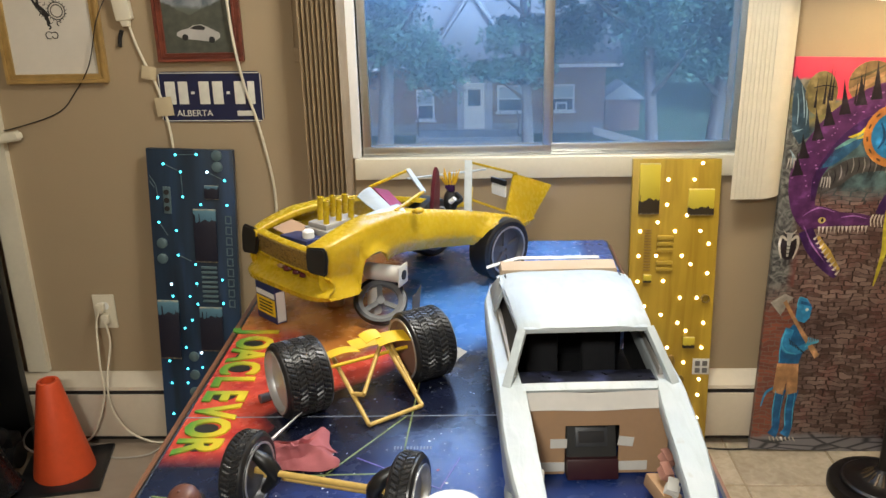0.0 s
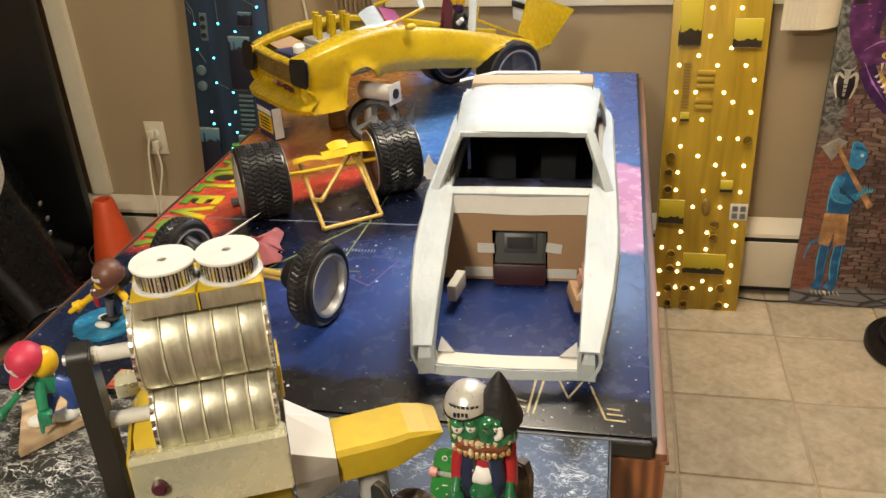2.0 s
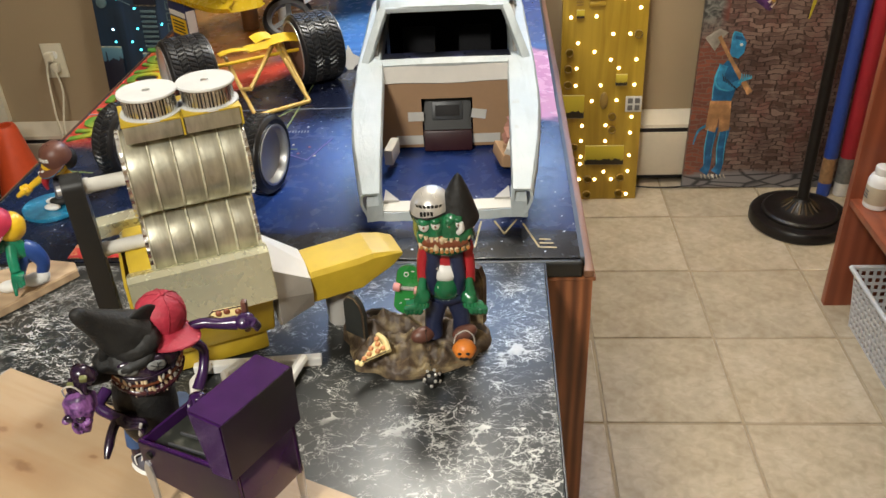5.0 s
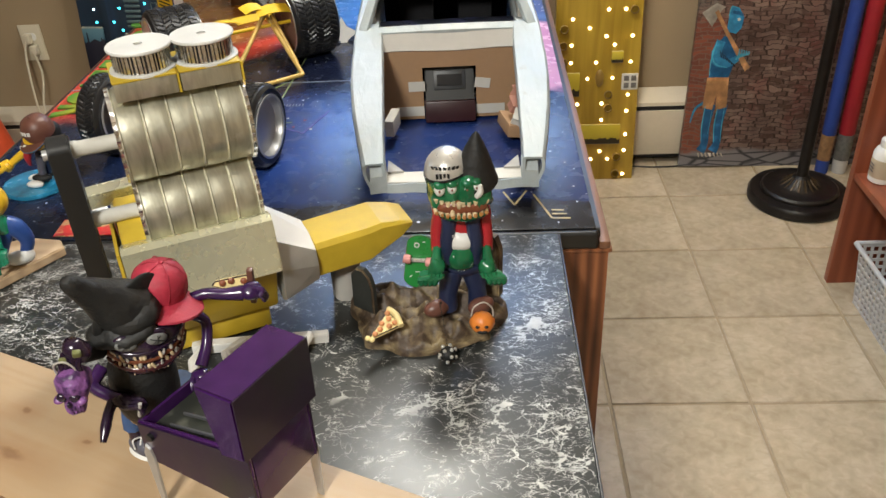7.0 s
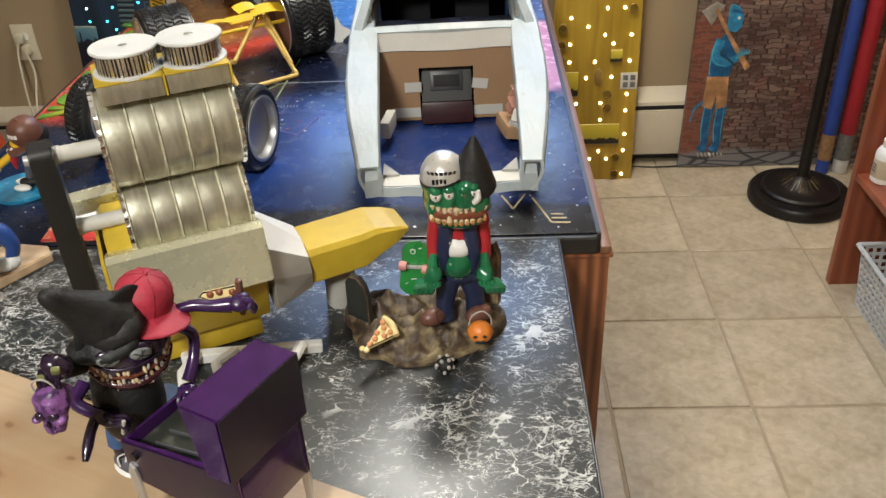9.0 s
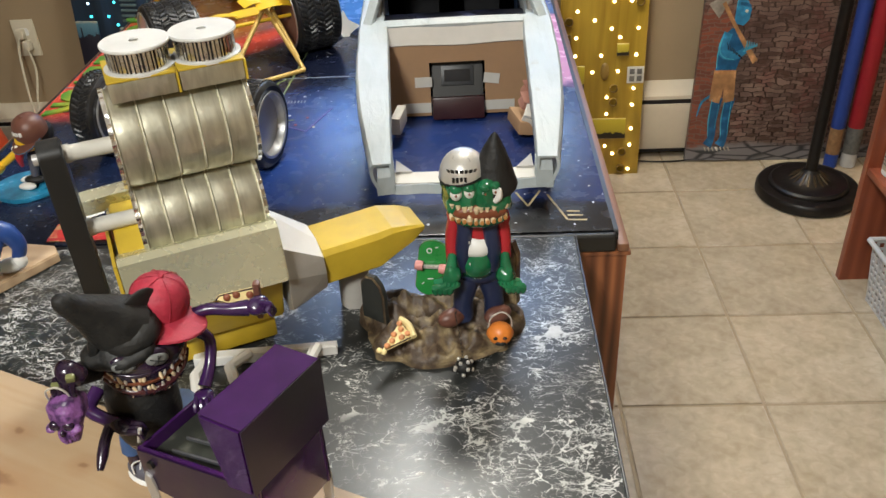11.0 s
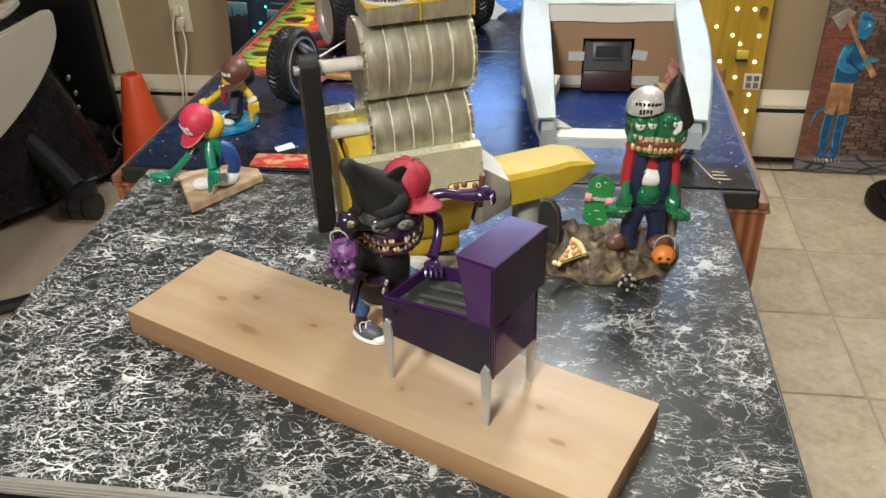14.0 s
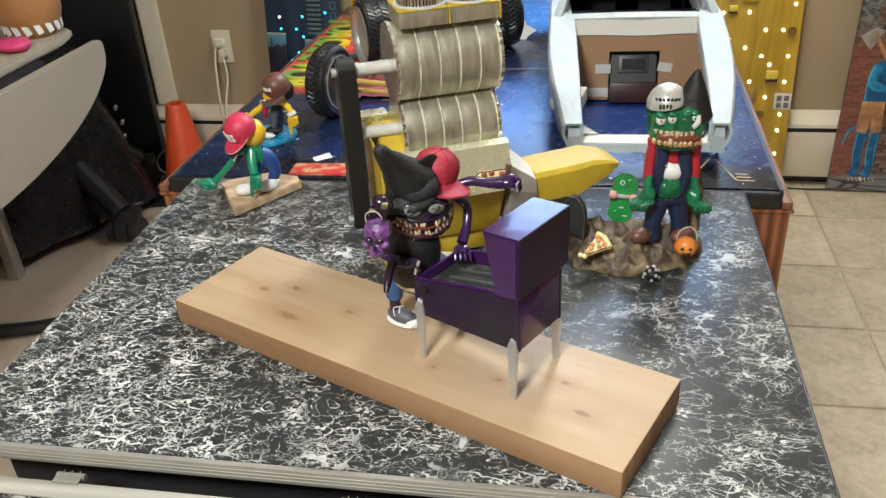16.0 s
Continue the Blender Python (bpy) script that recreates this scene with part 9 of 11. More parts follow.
def teal_pieces(p, w, h):
    for u, v, a, b in ((0.641, 0.263, 0.069, 0.167), (0.139, 0.572, 0.066, 0.195), (0.655, 0.566, 0.071, 0.146), (0.738, 0.127, 0.042, 0.041)):
        plaque(p, "painted_block", (u - 0.5) * w, (1 - v) * h, a, b, TEAL, "dark block painted with a night skyline", 0.008)
    for u, v in ((0.816, 0.016), (0.816, 0.050), (0.119, 0.290), (0.113, 0.339), (0.413, 0.661), (0.412, 0.724), (0.400, 0.784)):
        bm = B()
        lathe(bm, [(0.016, 0), (0.016, 0.005), (0.012, 0.007)], 20, pose((u - 0.5) * w, -0.0002, (1 - v) * h, 90, 0, 0))
        part("disc", bm, M["tealgrey"], p, "round grey disc")
    for i in range(8):
        bm = B()
        box(bm, (0.048, 0.008, 0.008), ((0.660 - 0.5) * w, -0.003, (1 - 0.364 - 0.0155 * i) * h), bevel=0.003)
        part("louvre", bm, M["tealgrey"], p, "rounded grey louvre")
    for i in range(9):
        x, z = (0.912 - 0.5) * w, (1 - 0.212 - 0.0335 * i) * h
        bm = B()
        for sx, sz, ox, oz in ((0.018, 0.003, 0, 0.011), (0.018, 0.003, 0, -0.011), (0.003, 0.025, -0.008, 0), (0.003, 0.025, 0.008, 0)):
            box(bm, (sx, 0.003, sz), (x + ox, -0.001, z + oz))
        part("square_ring", bm, M["tealgrey"], p, "raised grey square ring", smooth=False)
    bm = B()
    box(bm, (0.022, 0.005, 0.082), ((0.214 - 0.5) * w, -0.002, (1 - 0.155) * h), bevel=0.001)
    part("switch_plate", bm, M["tealgrey"], p, "grey switch plate")
    for k in (-1, 0, 1):
        bm = B()
        lathe(bm, [(0.008, 0), (0.008, 0.004)], 14, pose((0.214 - 0.5) * w, -0.0046, (1 - 0.155) * h + k * 0.025, 90, 0, 0))
        part("switch_hole", bm, M["dark"], p)
    for a, b in (((0.340, 0.017), (0.582, 0.014)), ((0.196, 0.045), (0.387, 0.068)), ((0.695, 0.066), (0.892, 0.091)), ((0.387, 0.068), (0.395, 0.144)), ((0.02, 0.080), (0.09, 0.110)), ((0.09, 0.110), (0.103, 0.148)), ((0.02, 0.098), (0.07, 0.118)), ((0.096, 0.225), (0.19, 0.265)), ((0.298, 0.327), (0.45, 0.345))):
        bm = B()
        rod(bm, ((a[0] - 0.5) * w, -0.0006, (1 - a[1]) * h), ((b[0] - 0.5) * w, -0.0006, (1 - b[1]) * h), 0.0013, seg=6)
        part("inlaid_line", bm, M["tealgrey"], p, "thin grey inlaid line")


TB = [(0.340, 0.017), (0.582, 0.014), (0.196, 0.045), (0.387, 0.068), (0.695, 0.066, 1), (0.892, 0.091), (0.103, 0.148), (0.395, 0.144), (0.601, 0.166), (0.905, 0.166), (0.096, 0.225), (0.297, 0.249), (0.298, 0.327), (0.500, 0.355), (0.808, 0.403), (0.194, 0.422, 1), (0.500, 0.418), (0.204, 0.461), (0.409, 0.460), (0.499, 0.485), (0.808, 0.480), (0.419, 0.539), (0.323, 0.566), (0.322, 0.632), (0.506, 0.648, 1), (0.108, 0.680), (0.326, 0.705), (0.509, 0.699), (0.117, 0.756), (0.315, 0.754), (0.111, 0.865)]
light_panel("teal_light_panel", "dark teal panel set with cyan glowing bulbs", -0.796, -0.7535, 0.258, 0.993, 2.320, teal_board(), teal_pieces, TB, glow("cyan_bulb", (0.05, 0.68, 0.80), 3.4), glow("white_bulb", (0.55, 0.85, 1.0), 4.0), 0.0036)


# ---- vertical blinds stacked at the window's sides ----
def blinds(name, label, x0, x1, z0, m, n, depth, ang):
    p = thing(name, label, "blinds")
    for i in range(n):
        bm = B()
        x = x0 + (x1 - x0) * (i + 0.5) / n
        sheet(bm, lambda u, v: ((u - 0.5) * 0.085 * math.cos(radians(ang)) + 0.004 * math.sin(u * 3.1), (u - 0.5) * 0.085 * math.sin(radians(ang)) - 0.006 * math.sin(u * 3.1), v * (2.12 - z0)), 5, 1)
        thicken(bm, 0.0012)
        part("slat", bm, m, p).location = (x, WALL - depth, z0)
    bm = B()
    box(bm, (x1 - x0 + 0.06, 0.05, 0.03), ((x0 + x1) / 2, WALL - depth, 2.135), bevel=0.003)
    part("headrail", bm, M["cream"], p)
    bm = B()
    box(bm, (0.03, depth, 0.02), ((x0 + x1) / 2, WALL - depth / 2, 2.16))
    part("bracket", bm, M["steel"], p)


blinds("window_blinds", "stacked tan vertical blinds hanging beside the window", -0.395, -0.275, 0.845, mat("tan_blind_fabric", (0.30, 0.21, 0.115), 0.8, vary=0.10, scale=30, bump=0.2, fine=300), 9, 0.052, 82)
blinds("cream_window_blinds", "stacked cream vertical blinds hanging beside the window", 0.850, 0.945, 0.830, mat("cream_blind_fabric", (0.70, 0.65, 0.53), 0.7, vary=0.06, scale=30, bump=0.1, fine=300), 8, 0.060, 34)
bm = B()
for x in (-0.425, -0.405):
    rod(bm, (x, WALL - 0.012, 1.24), (x, WALL - 0.012, 2.13), 0.0018)
box(bm, (0.026, 0.012, 0.040), (-0.415, WALL - 0.012, 1.255), bevel=0.004)
solo("blind_cord", bm, M["wall"], "tan blind cord loop with its weight", "cord")


# ---- the mural board ----
def mural_mat():
    g = Graph("painted_mural", 0.4)
    x, z = g.x, g.z
    wob = g.math("MULTIPLY", g.math("SUBTRACT", g.noise(9, 4), 0.5), 0.06)
    flat = g.vec((1, 1, 1), (radians(90), 0, 0))
    warp = g.n.new("ShaderNodeMix")
    warp.data_type, warp.blend_type = "RGBA", "LINEAR_LIGHT"
    warp.inputs[0].default_value = 0.022
    g.l(flat, warp.inputs[6]), g.l(g.noise(16, 4, out="Color"), warp.inputs[7])
    lay = g.n.new("ShaderNodeMapping")
    lay.inputs["Scale"].default_value = (24.0, 76.0, 1.0)
    g.l(warp.outputs[2], lay.inputs[0])
    course = g.n.new("ShaderNodeTexBrick")
    course.offset, course.squash, course.squash_frequency = 0.43, 1.5, 3
    for key, val in (("Scale", 1.0), ("Brick Width", 1.0), ("Row Height", 1.0), ("Mortar Size", 0.09), ("Mortar Smooth", 0.6), ("Bias", -0.1)):
        course.inputs[key].default_value = val
    course.inputs["Color1"].default_value, course.inputs["Color2"].default_value, course.inputs["Mortar"].default_value = (0, 0, 0, 1), (1, 1, 1, 1), (0.3, 0.3, 0.3, 1)
    g.l(lay.outputs[0], course.inputs["Vector"])
    edge = g.range(course.outputs["Fac"], 0.0, 1.0, 0.14, 0.0)
    tone = g.n.new("ShaderNodeSeparateColor")
    g.l(course.outputs["Color"], tone.inputs[0])
    stone = g.mix(tone.outputs[0], (0.085, 0.046, 0.036), (0.25, 0.172, 0.142))
    stone = g.mix(g.range(g.noise(9, 3, g.vec(loc=(3, 1, 2))), 0.50, 0.66, 0, 0.55), stone, (0.19, 0.060, 0.050))
    stone = g.mix(g.range(g.noise(40, 4, g.vec((1, 1, 2))), 0.5, 0.7, 0, 0.5), stone, (0.30, 0.23, 0.19))
    stone = g.mix(g.range(edge, 0.11, 0.03), stone, (0.040, 0.020, 0.016))
    col = g.mix(g.math("MULTIPLY", g.range(g.noise(5, 3), 0.45, 0.68), 0.65), stone, (0.040, 0.022, 0.020))
    # brick pier at the west edge
    br = g.n.new("ShaderNodeTexBrick")
    br.inputs["Scale"].default_value = 1.0
    br.inputs["Brick Width"].default_value, br.inputs["Row Height"].default_value, br.inputs["Mortar Size"].default_value = 0.036, 0.013, 0.0016
    br.inputs["Color1"].default_value, br.inputs["Color2"].default_value, br.inputs["Mortar"].default_value = (0.25, 0.070, 0.038, 1), (0.14, 0.04, 0.028, 1), (0.17, 0.10, 0.075, 1)
    g.l(warp.outputs[2], br.inputs["Vector"])
    pier = g.math("MULTIPLY", g.range(g.math("ADD", x, wob), -0.205, -0.225), g.range(z, 0.50, 0.46))
    col = g.mix(pier, col, br.outputs["Color"])
    post = g.math("MULTIPLY", g.band(x, -0.283, -0.232), g.band(z, 0.545, 0.634))
    col = g.mix(post, col, (0.15, 0.04, 0.03))
    # grey rocks above and a smoke column, pink-red sky at the top
    rock = g.math("MULTIPLY", g.range(g.math("ADD", z, wob), 0.80, 0.86), g.range(g.math("ADD", x, wob), 0.10, 0.02))
    col = g.mix(rock, col, g.mix(g.range(g.noise(26, 4), 0.35, 0.7), (0.02, 0.03, 0.035), (0.10, 0.17, 0.18)))
    smoke = g.math("MULTIPLY", g.range(g.math("ADD", x, wob), -0.235, -0.26), g.range(z, 0.50, 0.56))
    col = g.mix(smoke, col, g.mix(g.range(g.noise(30, 4, distort=2), 0.4, 0.65), (0.03, 0.03, 0.03), (0.20, 0.20, 0.18)))
    moss = g.math("MULTIPLY", g.range(g.math("ADD", z, wob), 1.02, 1.05), g.range(g.noise(8, 3, g.vec(loc=(1, 0, 3))), 0.45, 0.55))
    col = g.mix(moss, col, g.mix(g.noise(40, 4), (0.08, 0.09, 0.03), (0.30, 0.22, 0.08)))
    top = g.math("MULTIPLY", g.range(g.math("ADD", z, g.math("MULTIPLY", wob, 0.5)), 1.095, 1.105), g.range(x, -0.252, -0.246))
    top = g.math("MAXIMUM", top, g.range(g.math("ADD", z, wob), 1.165, 1.172))
    col = g.mix(top, col, g.mix(g.noise(14, 3), (0.50, 0.022, 0.060), (0.60, 0.045, 0.085)))
    foot = g.range(g.math("ADD", z, wob), 0.062, 0.045)
    col = g.mix(foot, col, g.mix(g.range(g.voronoi(16, "DISTANCE_TO_EDGE", vec=g.vec((0.6, 1, 2.2))), 0.02, 0.10), (0.03, 0.03, 0.035), (0.20, 0.19, 0.20)))
    return g.done(col, g.range(g.noise(60, 3), 0, 1, 0.3, 0.5), g.noise(90, 4), 0.15, 0.001)


MW, MH = 0.61, 1.22
mlean = 3.6
mu = thing("mural_board", "tall painted board showing a dragon over a stone wall", "mural", pose(0.950 + MW / 2, 2.322, 0.0005, -mlean, 1.5, 0))
bm = B()
box(bm, (MW, 0.018, MH), (0, 0.009, MH / 2), bevel=0.001)
part("board", bm, mural_mat(), mu, "board painted with stone wall and red sky")


# width scale, pivot, its place, height scale of the shapes being painted
FIT = (1.0, 0.0, 0.0, 1.0)


def paint(name, outline, color, layer, label, rough=0.4, vary=0.45, scale=26):
    bm = B()
    ax, x0, bx, az = FIT
    slab(bm, [(bx + (x - x0) * ax, z * az) for x, z in outline], 0.0004 * layer, 0.0004 * layer + 0.0004, UP)
    key = "paint" + str(color)
    if key not in M:
        M[key] = mat("mural_" + name, color, rough, vary=vary, scale=scale, bump=0.2, second=tuple(min(0.7, c * 1.9 + 0.012) for c in color), mask=(0.54, 0.80))
    part(name, bm, M[key], mu, label, smooth=False)


def ribbon(pts, widths):
    """Outline of a brush stroke along pts with varying width, smoothed."""
    Q, S = [], []
    for i in range(len(pts) - 1):
        p0, p1, p2, p3 = (Vector((*pts[max(0, min(len(pts) - 1, i + k))], 0)) for k in (-1, 0, 1, 2))
        for k in range(5):
            t = k / 5
            Q.append(0.5 * ((2 * p1) + (p2 - p0) * t + (2 * p0 - 5 * p1 + 4 * p2 - p3) * t * t + (3 * p1 - p0 - 3 * p2 + p3) * t ** 3))
            S.append(widths[i] * (1 - t) + widths[i + 1] * t)
    Q.append(Vector((*pts[-1], 0))), S.append(widths[-1])
    L, R = [], []
    for i, q in enumerate(Q):
        d = (Q[min(i + 1, len(Q) - 1)] - Q[max(i - 1, 0)]).normalized()
        n = Vector((-d.y, d.x, 0))
        L.append(q + n * S[i] / 2), R.append(q - n * S[i] / 2)
    return [(v.x, v.y) for v in L] + [(v.x, v.y) for v in reversed(R)]


def oval(cx, cz, a, b, n=18, rot=0):
    c, s = math.cos(radians(rot)), math.sin(radians(rot))
    return [(cx + a * math.cos(2 * math.pi * i / n) * c - b * math.sin(2 * math.pi * i / n) * s, cz + a * math.cos(2 * math.pi * i / n) * s + b * math.sin(2 * math.pi * i / n) * c) for i in range(n)]


PUR, PUR2, BLU, BLU2, TAN, IVO, BLK = (0.078, 0.020, 0.088), (0.042, 0.012, 0.072), (0.011, 0.095, 0.22), (0.026, 0.20, 0.38), (0.36, 0.185, 0.08), (0.50, 0.45, 0.36), (0.014, 0.010, 0.014)
paint("planet", oval(-0.222, 1.120, 0.045, 0.062, 24), (0.15, 0.115, 0.045), 1, "olive-brown planet")
paint("planet", oval(-0.085, 1.150, 0.066, 0.062, 28), (0.20, 0.125, 0.055), 1, "olive-brown planet")
paint("planet_band", ribbon([(-0.148, 1.128), (-0.10, 1.150), (-0.035, 1.190)], [0.006, 0.016, 0.006]), (0.34, 0.19, 0.09), 2, "tan band on the planet")
paint("planet_band", ribbon([(-0.148, 1.158), (-0.10, 1.175), (-0.055, 1.200)], [0.003, 0.008, 0.003]), (0.08, 0.065, 0.03), 2, "dark band on the planet")
for x, z0, z1 in ((-0.236, 1.08, 1.165), (-0.212, 1.09, 1.185), (-0.200, 1.10, 1.205), (-0.192, 1.10, 1.190), (-0.118, 1.10, 1.180), (-0.108, 1.10, 1.205), (-0.126, 1.09, 1.160)):
    paint("spire", [(x - 0.004, z0), (x + 0.004, z0), (x + 0.0012, z0 + (z1 - z0) * 0.6), (x, z1), (x - 0.0012, z0 + (z1 - z0) * 0.6)], BLK, 3, "thin black spire")
paint("spire_rail", ribbon([(-0.245, 1.135), (-0.215, 1.142), (-0.185, 1.138)], [0.002, 0.003, 0.002]), BLK, 3, "dark railing")
# blue-grey crystal, pale cracks
paint("crystal", [(-0.297, 1.170), (-0.282, 1.150), (-0.262, 1.120), (-0.250, 1.060), (-0.240, 1.000), (-0.268, 0.975), (-0.292, 1.010), (-0.300, 1.090)], (0.022, 0.050, 0.075), 1, "blue-grey crystal")
for a, b in (((-0.280, 1.145), (-0.262, 1.050)), ((-0.288, 1.120), (-0.280, 1.030)), ((-0.262, 1.100), (-0.255, 1.030)), ((-0.292, 1.010), (-0.262, 1.020)), ((-0.292, 0.96), (-0.270, 0.925)), ((-0.286, 0.955), (-0.280, 0.915))):
    paint("crystal_streak", ribbon([a, ((a[0] + b[0]) / 2 + 0.003, (a[1] + b[1]) / 2), b], [0.001, 0.0035, 0.001]), (0.20, 0.28, 0.33), 2, "pale streak")
# dragon: neck, head, jaws, spines, wing and claw
paint("dragon_neck", ribbon([(0.10, 1.105), (-0.024, 1.100), (-0.10, 1.070), (-0.165, 1.018), (-0.212, 0.950), (-0.240, 0.880), (-0.236, 0.800), (-0.212, 0.745)], [0.12, 0.115, 0.105, 0.10, 0.094, 0.088, 0.072, 0.055]), PUR, 2, "purple dragon neck")
paint("neck_shade", ribbon([(0.08, 1.060), (-0.03, 1.058), (-0.09, 1.034), (-0.145, 0.986), (-0.182, 0.926), (-0.206, 0.872), (-0.208, 0.810)], [0.020, 0.030, 0.028, 0.026, 0.026, 0.022, 0.012]), PUR2, 3, "darker underside of the neck")
for i in range(46):
    u = i / 45
    x, z = lerp([(0, 0.02), (0.25, -0.10), (0.45, -0.170), (0.7, -0.222), (1, -0.250)], u), lerp([(0, 1.115), (0.25, 1.082), (0.45, 1.030), (0.7, 0.950), (1, 0.850)], u)
    dx, dz = 0.030 * math.sin(i * 2.4), 0.024 * math.cos(i * 3.7)
    paint("scale_spot", oval(x + dx, z + dz, 0.0022 + 0.0012 * (i % 3), 0.0018 + 0.0008 * (i % 2), 6), (0.26, 0.12, 0.28), 4, "small pale scale")
paint("dragon_head", ribbon([(-0.238, 0.742), (-0.190, 0.762), (-0.125, 0.757), (-0.070, 0.757), (-0.032, 0.752)], [0.045, 0.070, 0.042, 0.036, 0.026]), PUR, 4, "purple dragon head")
paint("dragon_jaw", ribbon([(-0.218, 0.722), (-0.188, 0.666), (-0.148, 0.616), (-0.112, 0.580)], [0.044, 0.044, 0.034, 0.014]), PUR2, 4, "dark purple lower jaw")
paint("dragon_mouth", ribbon([(-0.180, 0.704), (-0.146, 0.654), (-0.106, 0.602)], [0.008, 0.022, 0.008]), (0.40, 0.26, 0.05), 5, "ochre mouth lining")
for a, b, c in (((-0.232, 0.765), (-0.190, 0.790), (-0.140, 0.778)), ((-0.225, 0.735), (-0.195, 0.680), (-0.150, 0.625)), ((-0.120, 0.762), (-0.085, 0.768), (-0.045, 0.760))):
    paint("light_edge", ribbon([a, b, c], [0.001, 0.005, 0.001]), (0.24, 0.11, 0.30), 6, "pale violet stroke")
paint("dragon_eye", oval(-0.175, 0.753, 0.011, 0.009), (0.50, 0.40, 0.12), 6, "yellow eye")
paint("dragon_pupil", oval(-0.174, 0.753, 0.004, 0.006), BLK, 7, "black pupil")
for i in range(13):
    x = -0.180 + 0.0113 * i
    paint("tooth", [(x - 0.004, 0.733 + 0.0004 * i), (x + 0.004, 0.734 + 0.0004 * i), (x + 0.001, 0.709 + 0.004 * (i % 2) + 0.0006 * i)], IVO, 6, "ivory tooth")
for i in range(9):
    x, z = -0.190 + 0.0095 * i, 0.700 - 0.0135 * i
    paint("tooth", [(x - 0.004, z - 0.004), (x + 0.003, z - 0.008), (x + 0.012, z + 0.010)], IVO, 6, "ivory tooth")
for x, z, h, lean in ((-0.262, 0.885, 0.07, 96), (-0.250, 0.935, 0.075, 98), (-0.216, 0.988, 0.095, 100), (-0.190, 1.030, 0.09, 100), (-0.150, 1.062, 0.10, 98), (-0.108, 1.088, 0.09, 97), (-0.068, 1.105, 0.115, 95), (-0.020, 1.122, 0.09, 90), (0.030, 1.13, 0.08, 88)):
    d = Vector((math.cos(radians(lean)), math.sin(radians(lean))))
    n = Vector((-d.y, d.x))
    p0 = Vector((x, z))
    paint("spine", [tuple(p0 - n * 0.017), tuple(p0 + n * 0.017), tuple(p0 + d * h * 0.35 + n * 0.008), tuple(p0 + d * h * 0.7 + n * 0.003), tuple(p0 + d * h), tuple(p0 + d * h * 0.7 - n * 0.003), tuple(p0 + d * h * 0.35 - n * 0.009)], BLK, 5, "black spine")
paint("wing", [(-0.200, 0.905), (-0.165, 0.960), (-0.118, 0.990), (-0.078, 1.012), (-0.100, 0.972), (-0.128, 0.945), (-0.165, 0.915)], (0.018, 0.075, 0.15), 3, "blue wing")
paint("wing_edge", ribbon([(-0.165, 0.962), (-0.128, 0.985), (-0.082, 1.012)], [0.004, 0.012, 0.003]), (0.10, 0.24, 0.22), 4, "blue-green wing edge")
paint("wing_tip", [(-0.132, 0.998), (-0.100, 1.012), (-0.078, 1.038), (-0.080, 0.998), (-0.105, 0.992)], (0.60, 0.46, 0.03), 4, "yellow wing edge")
paint("ring", oval(0.002, 1.004, 0.092, 0.092, 28), (0.48, 0.18, 0.04), 6, "orange ring")
paint("ring_centre", oval(0.002, 1.004, 0.070, 0.070, 28), (0.02, 0.17, 0.36), 7, "blue disc")
for i in range(8):
    a = radians(110 + 26 * i)
    paint("ring_mark", oval(0.002 + 0.081 * math.cos(a), 1.004 + 0.081 * math.sin(a), 0.008, 0.003, 8, 110 + 26 * i + 90), (0.08, 0.035, 0.02), 7, "dark mark on the ring")
for i in range(5):
    paint("ring_swirl", ribbon([(-0.045 + 0.02 * i, 0.965 + 0.012 * (i % 2)), (-0.030 + 0.02 * i, 1.000), (-0.045 + 0.022 * i, 1.040)], [0.003, 0.010, 0.003]), (0.008, 0.045, 0.12), 8, "dark blue swirl")
# rock ledge with pale claws over the arch
paint("ledge", ribbon([(-0.200, 0.840), (-0.155, 0.880), (-0.100, 0.915), (-0.030, 0.918), (0.060, 0.912)], [0.030, 0.060, 0.050, 0.034, 0.028]), (0.055, 0.050, 0.048), 2, "grey rock ledge")
for i in range(12):
    x = -0.190 + 0.016 * i
    z = 0.862 + 0.055 * min(1.0, i / 5)
    paint("ledge_stroke", ribbon([(x, z + 0.022), (x + 0.005, z), (x + 0.001, z - 0.022)], [0.001, 0.004, 0.001]), (0.20, 0.185, 0.17) if i % 2 else BLK, 3, "rough brush stroke")
for x, z in ((-0.190, 0.872), (-0.292, 0.925)):
    for k in range(4):
        paint("claw", ribbon([(x + 0.001 + 0.007 * k, z + 0.010), (x + 0.008 * k, z - 0.004), (x - 0.003 + 0.009 * k, z - 0.022)], [0.004, 0.004, 0.001]), (0.36, 0.34, 0.31), 4, "pale claw")
paint("leg", ribbon([(0.060, 0.880), (0.010, 0.820), (-0.012, 0.772)], [0.05, 0.034, 0.024]), PUR2, 3, "dark purple foreleg")
for i in range(4):
    paint("claw", ribbon([(-0.028 + 0.009 * i, 0.772), (-0.034 + 0.010 * i, 0.755), (-0.030 + 0.010 * i, 0.735)], [0.005, 0.004, 0.001]), IVO, 5, "ivory claw")
paint("tail", ribbon([(0.050, 0.875), (0.022, 0.830), (0.016, 0.740), (0.018, 0.663), (0.008, 0.590), (0.002, 0.552)], [0.010, 0.020, 0.021, 0.016, 0.009, 0.003]), (0.46, 0.38, 0.03), 4, "yellow tail")
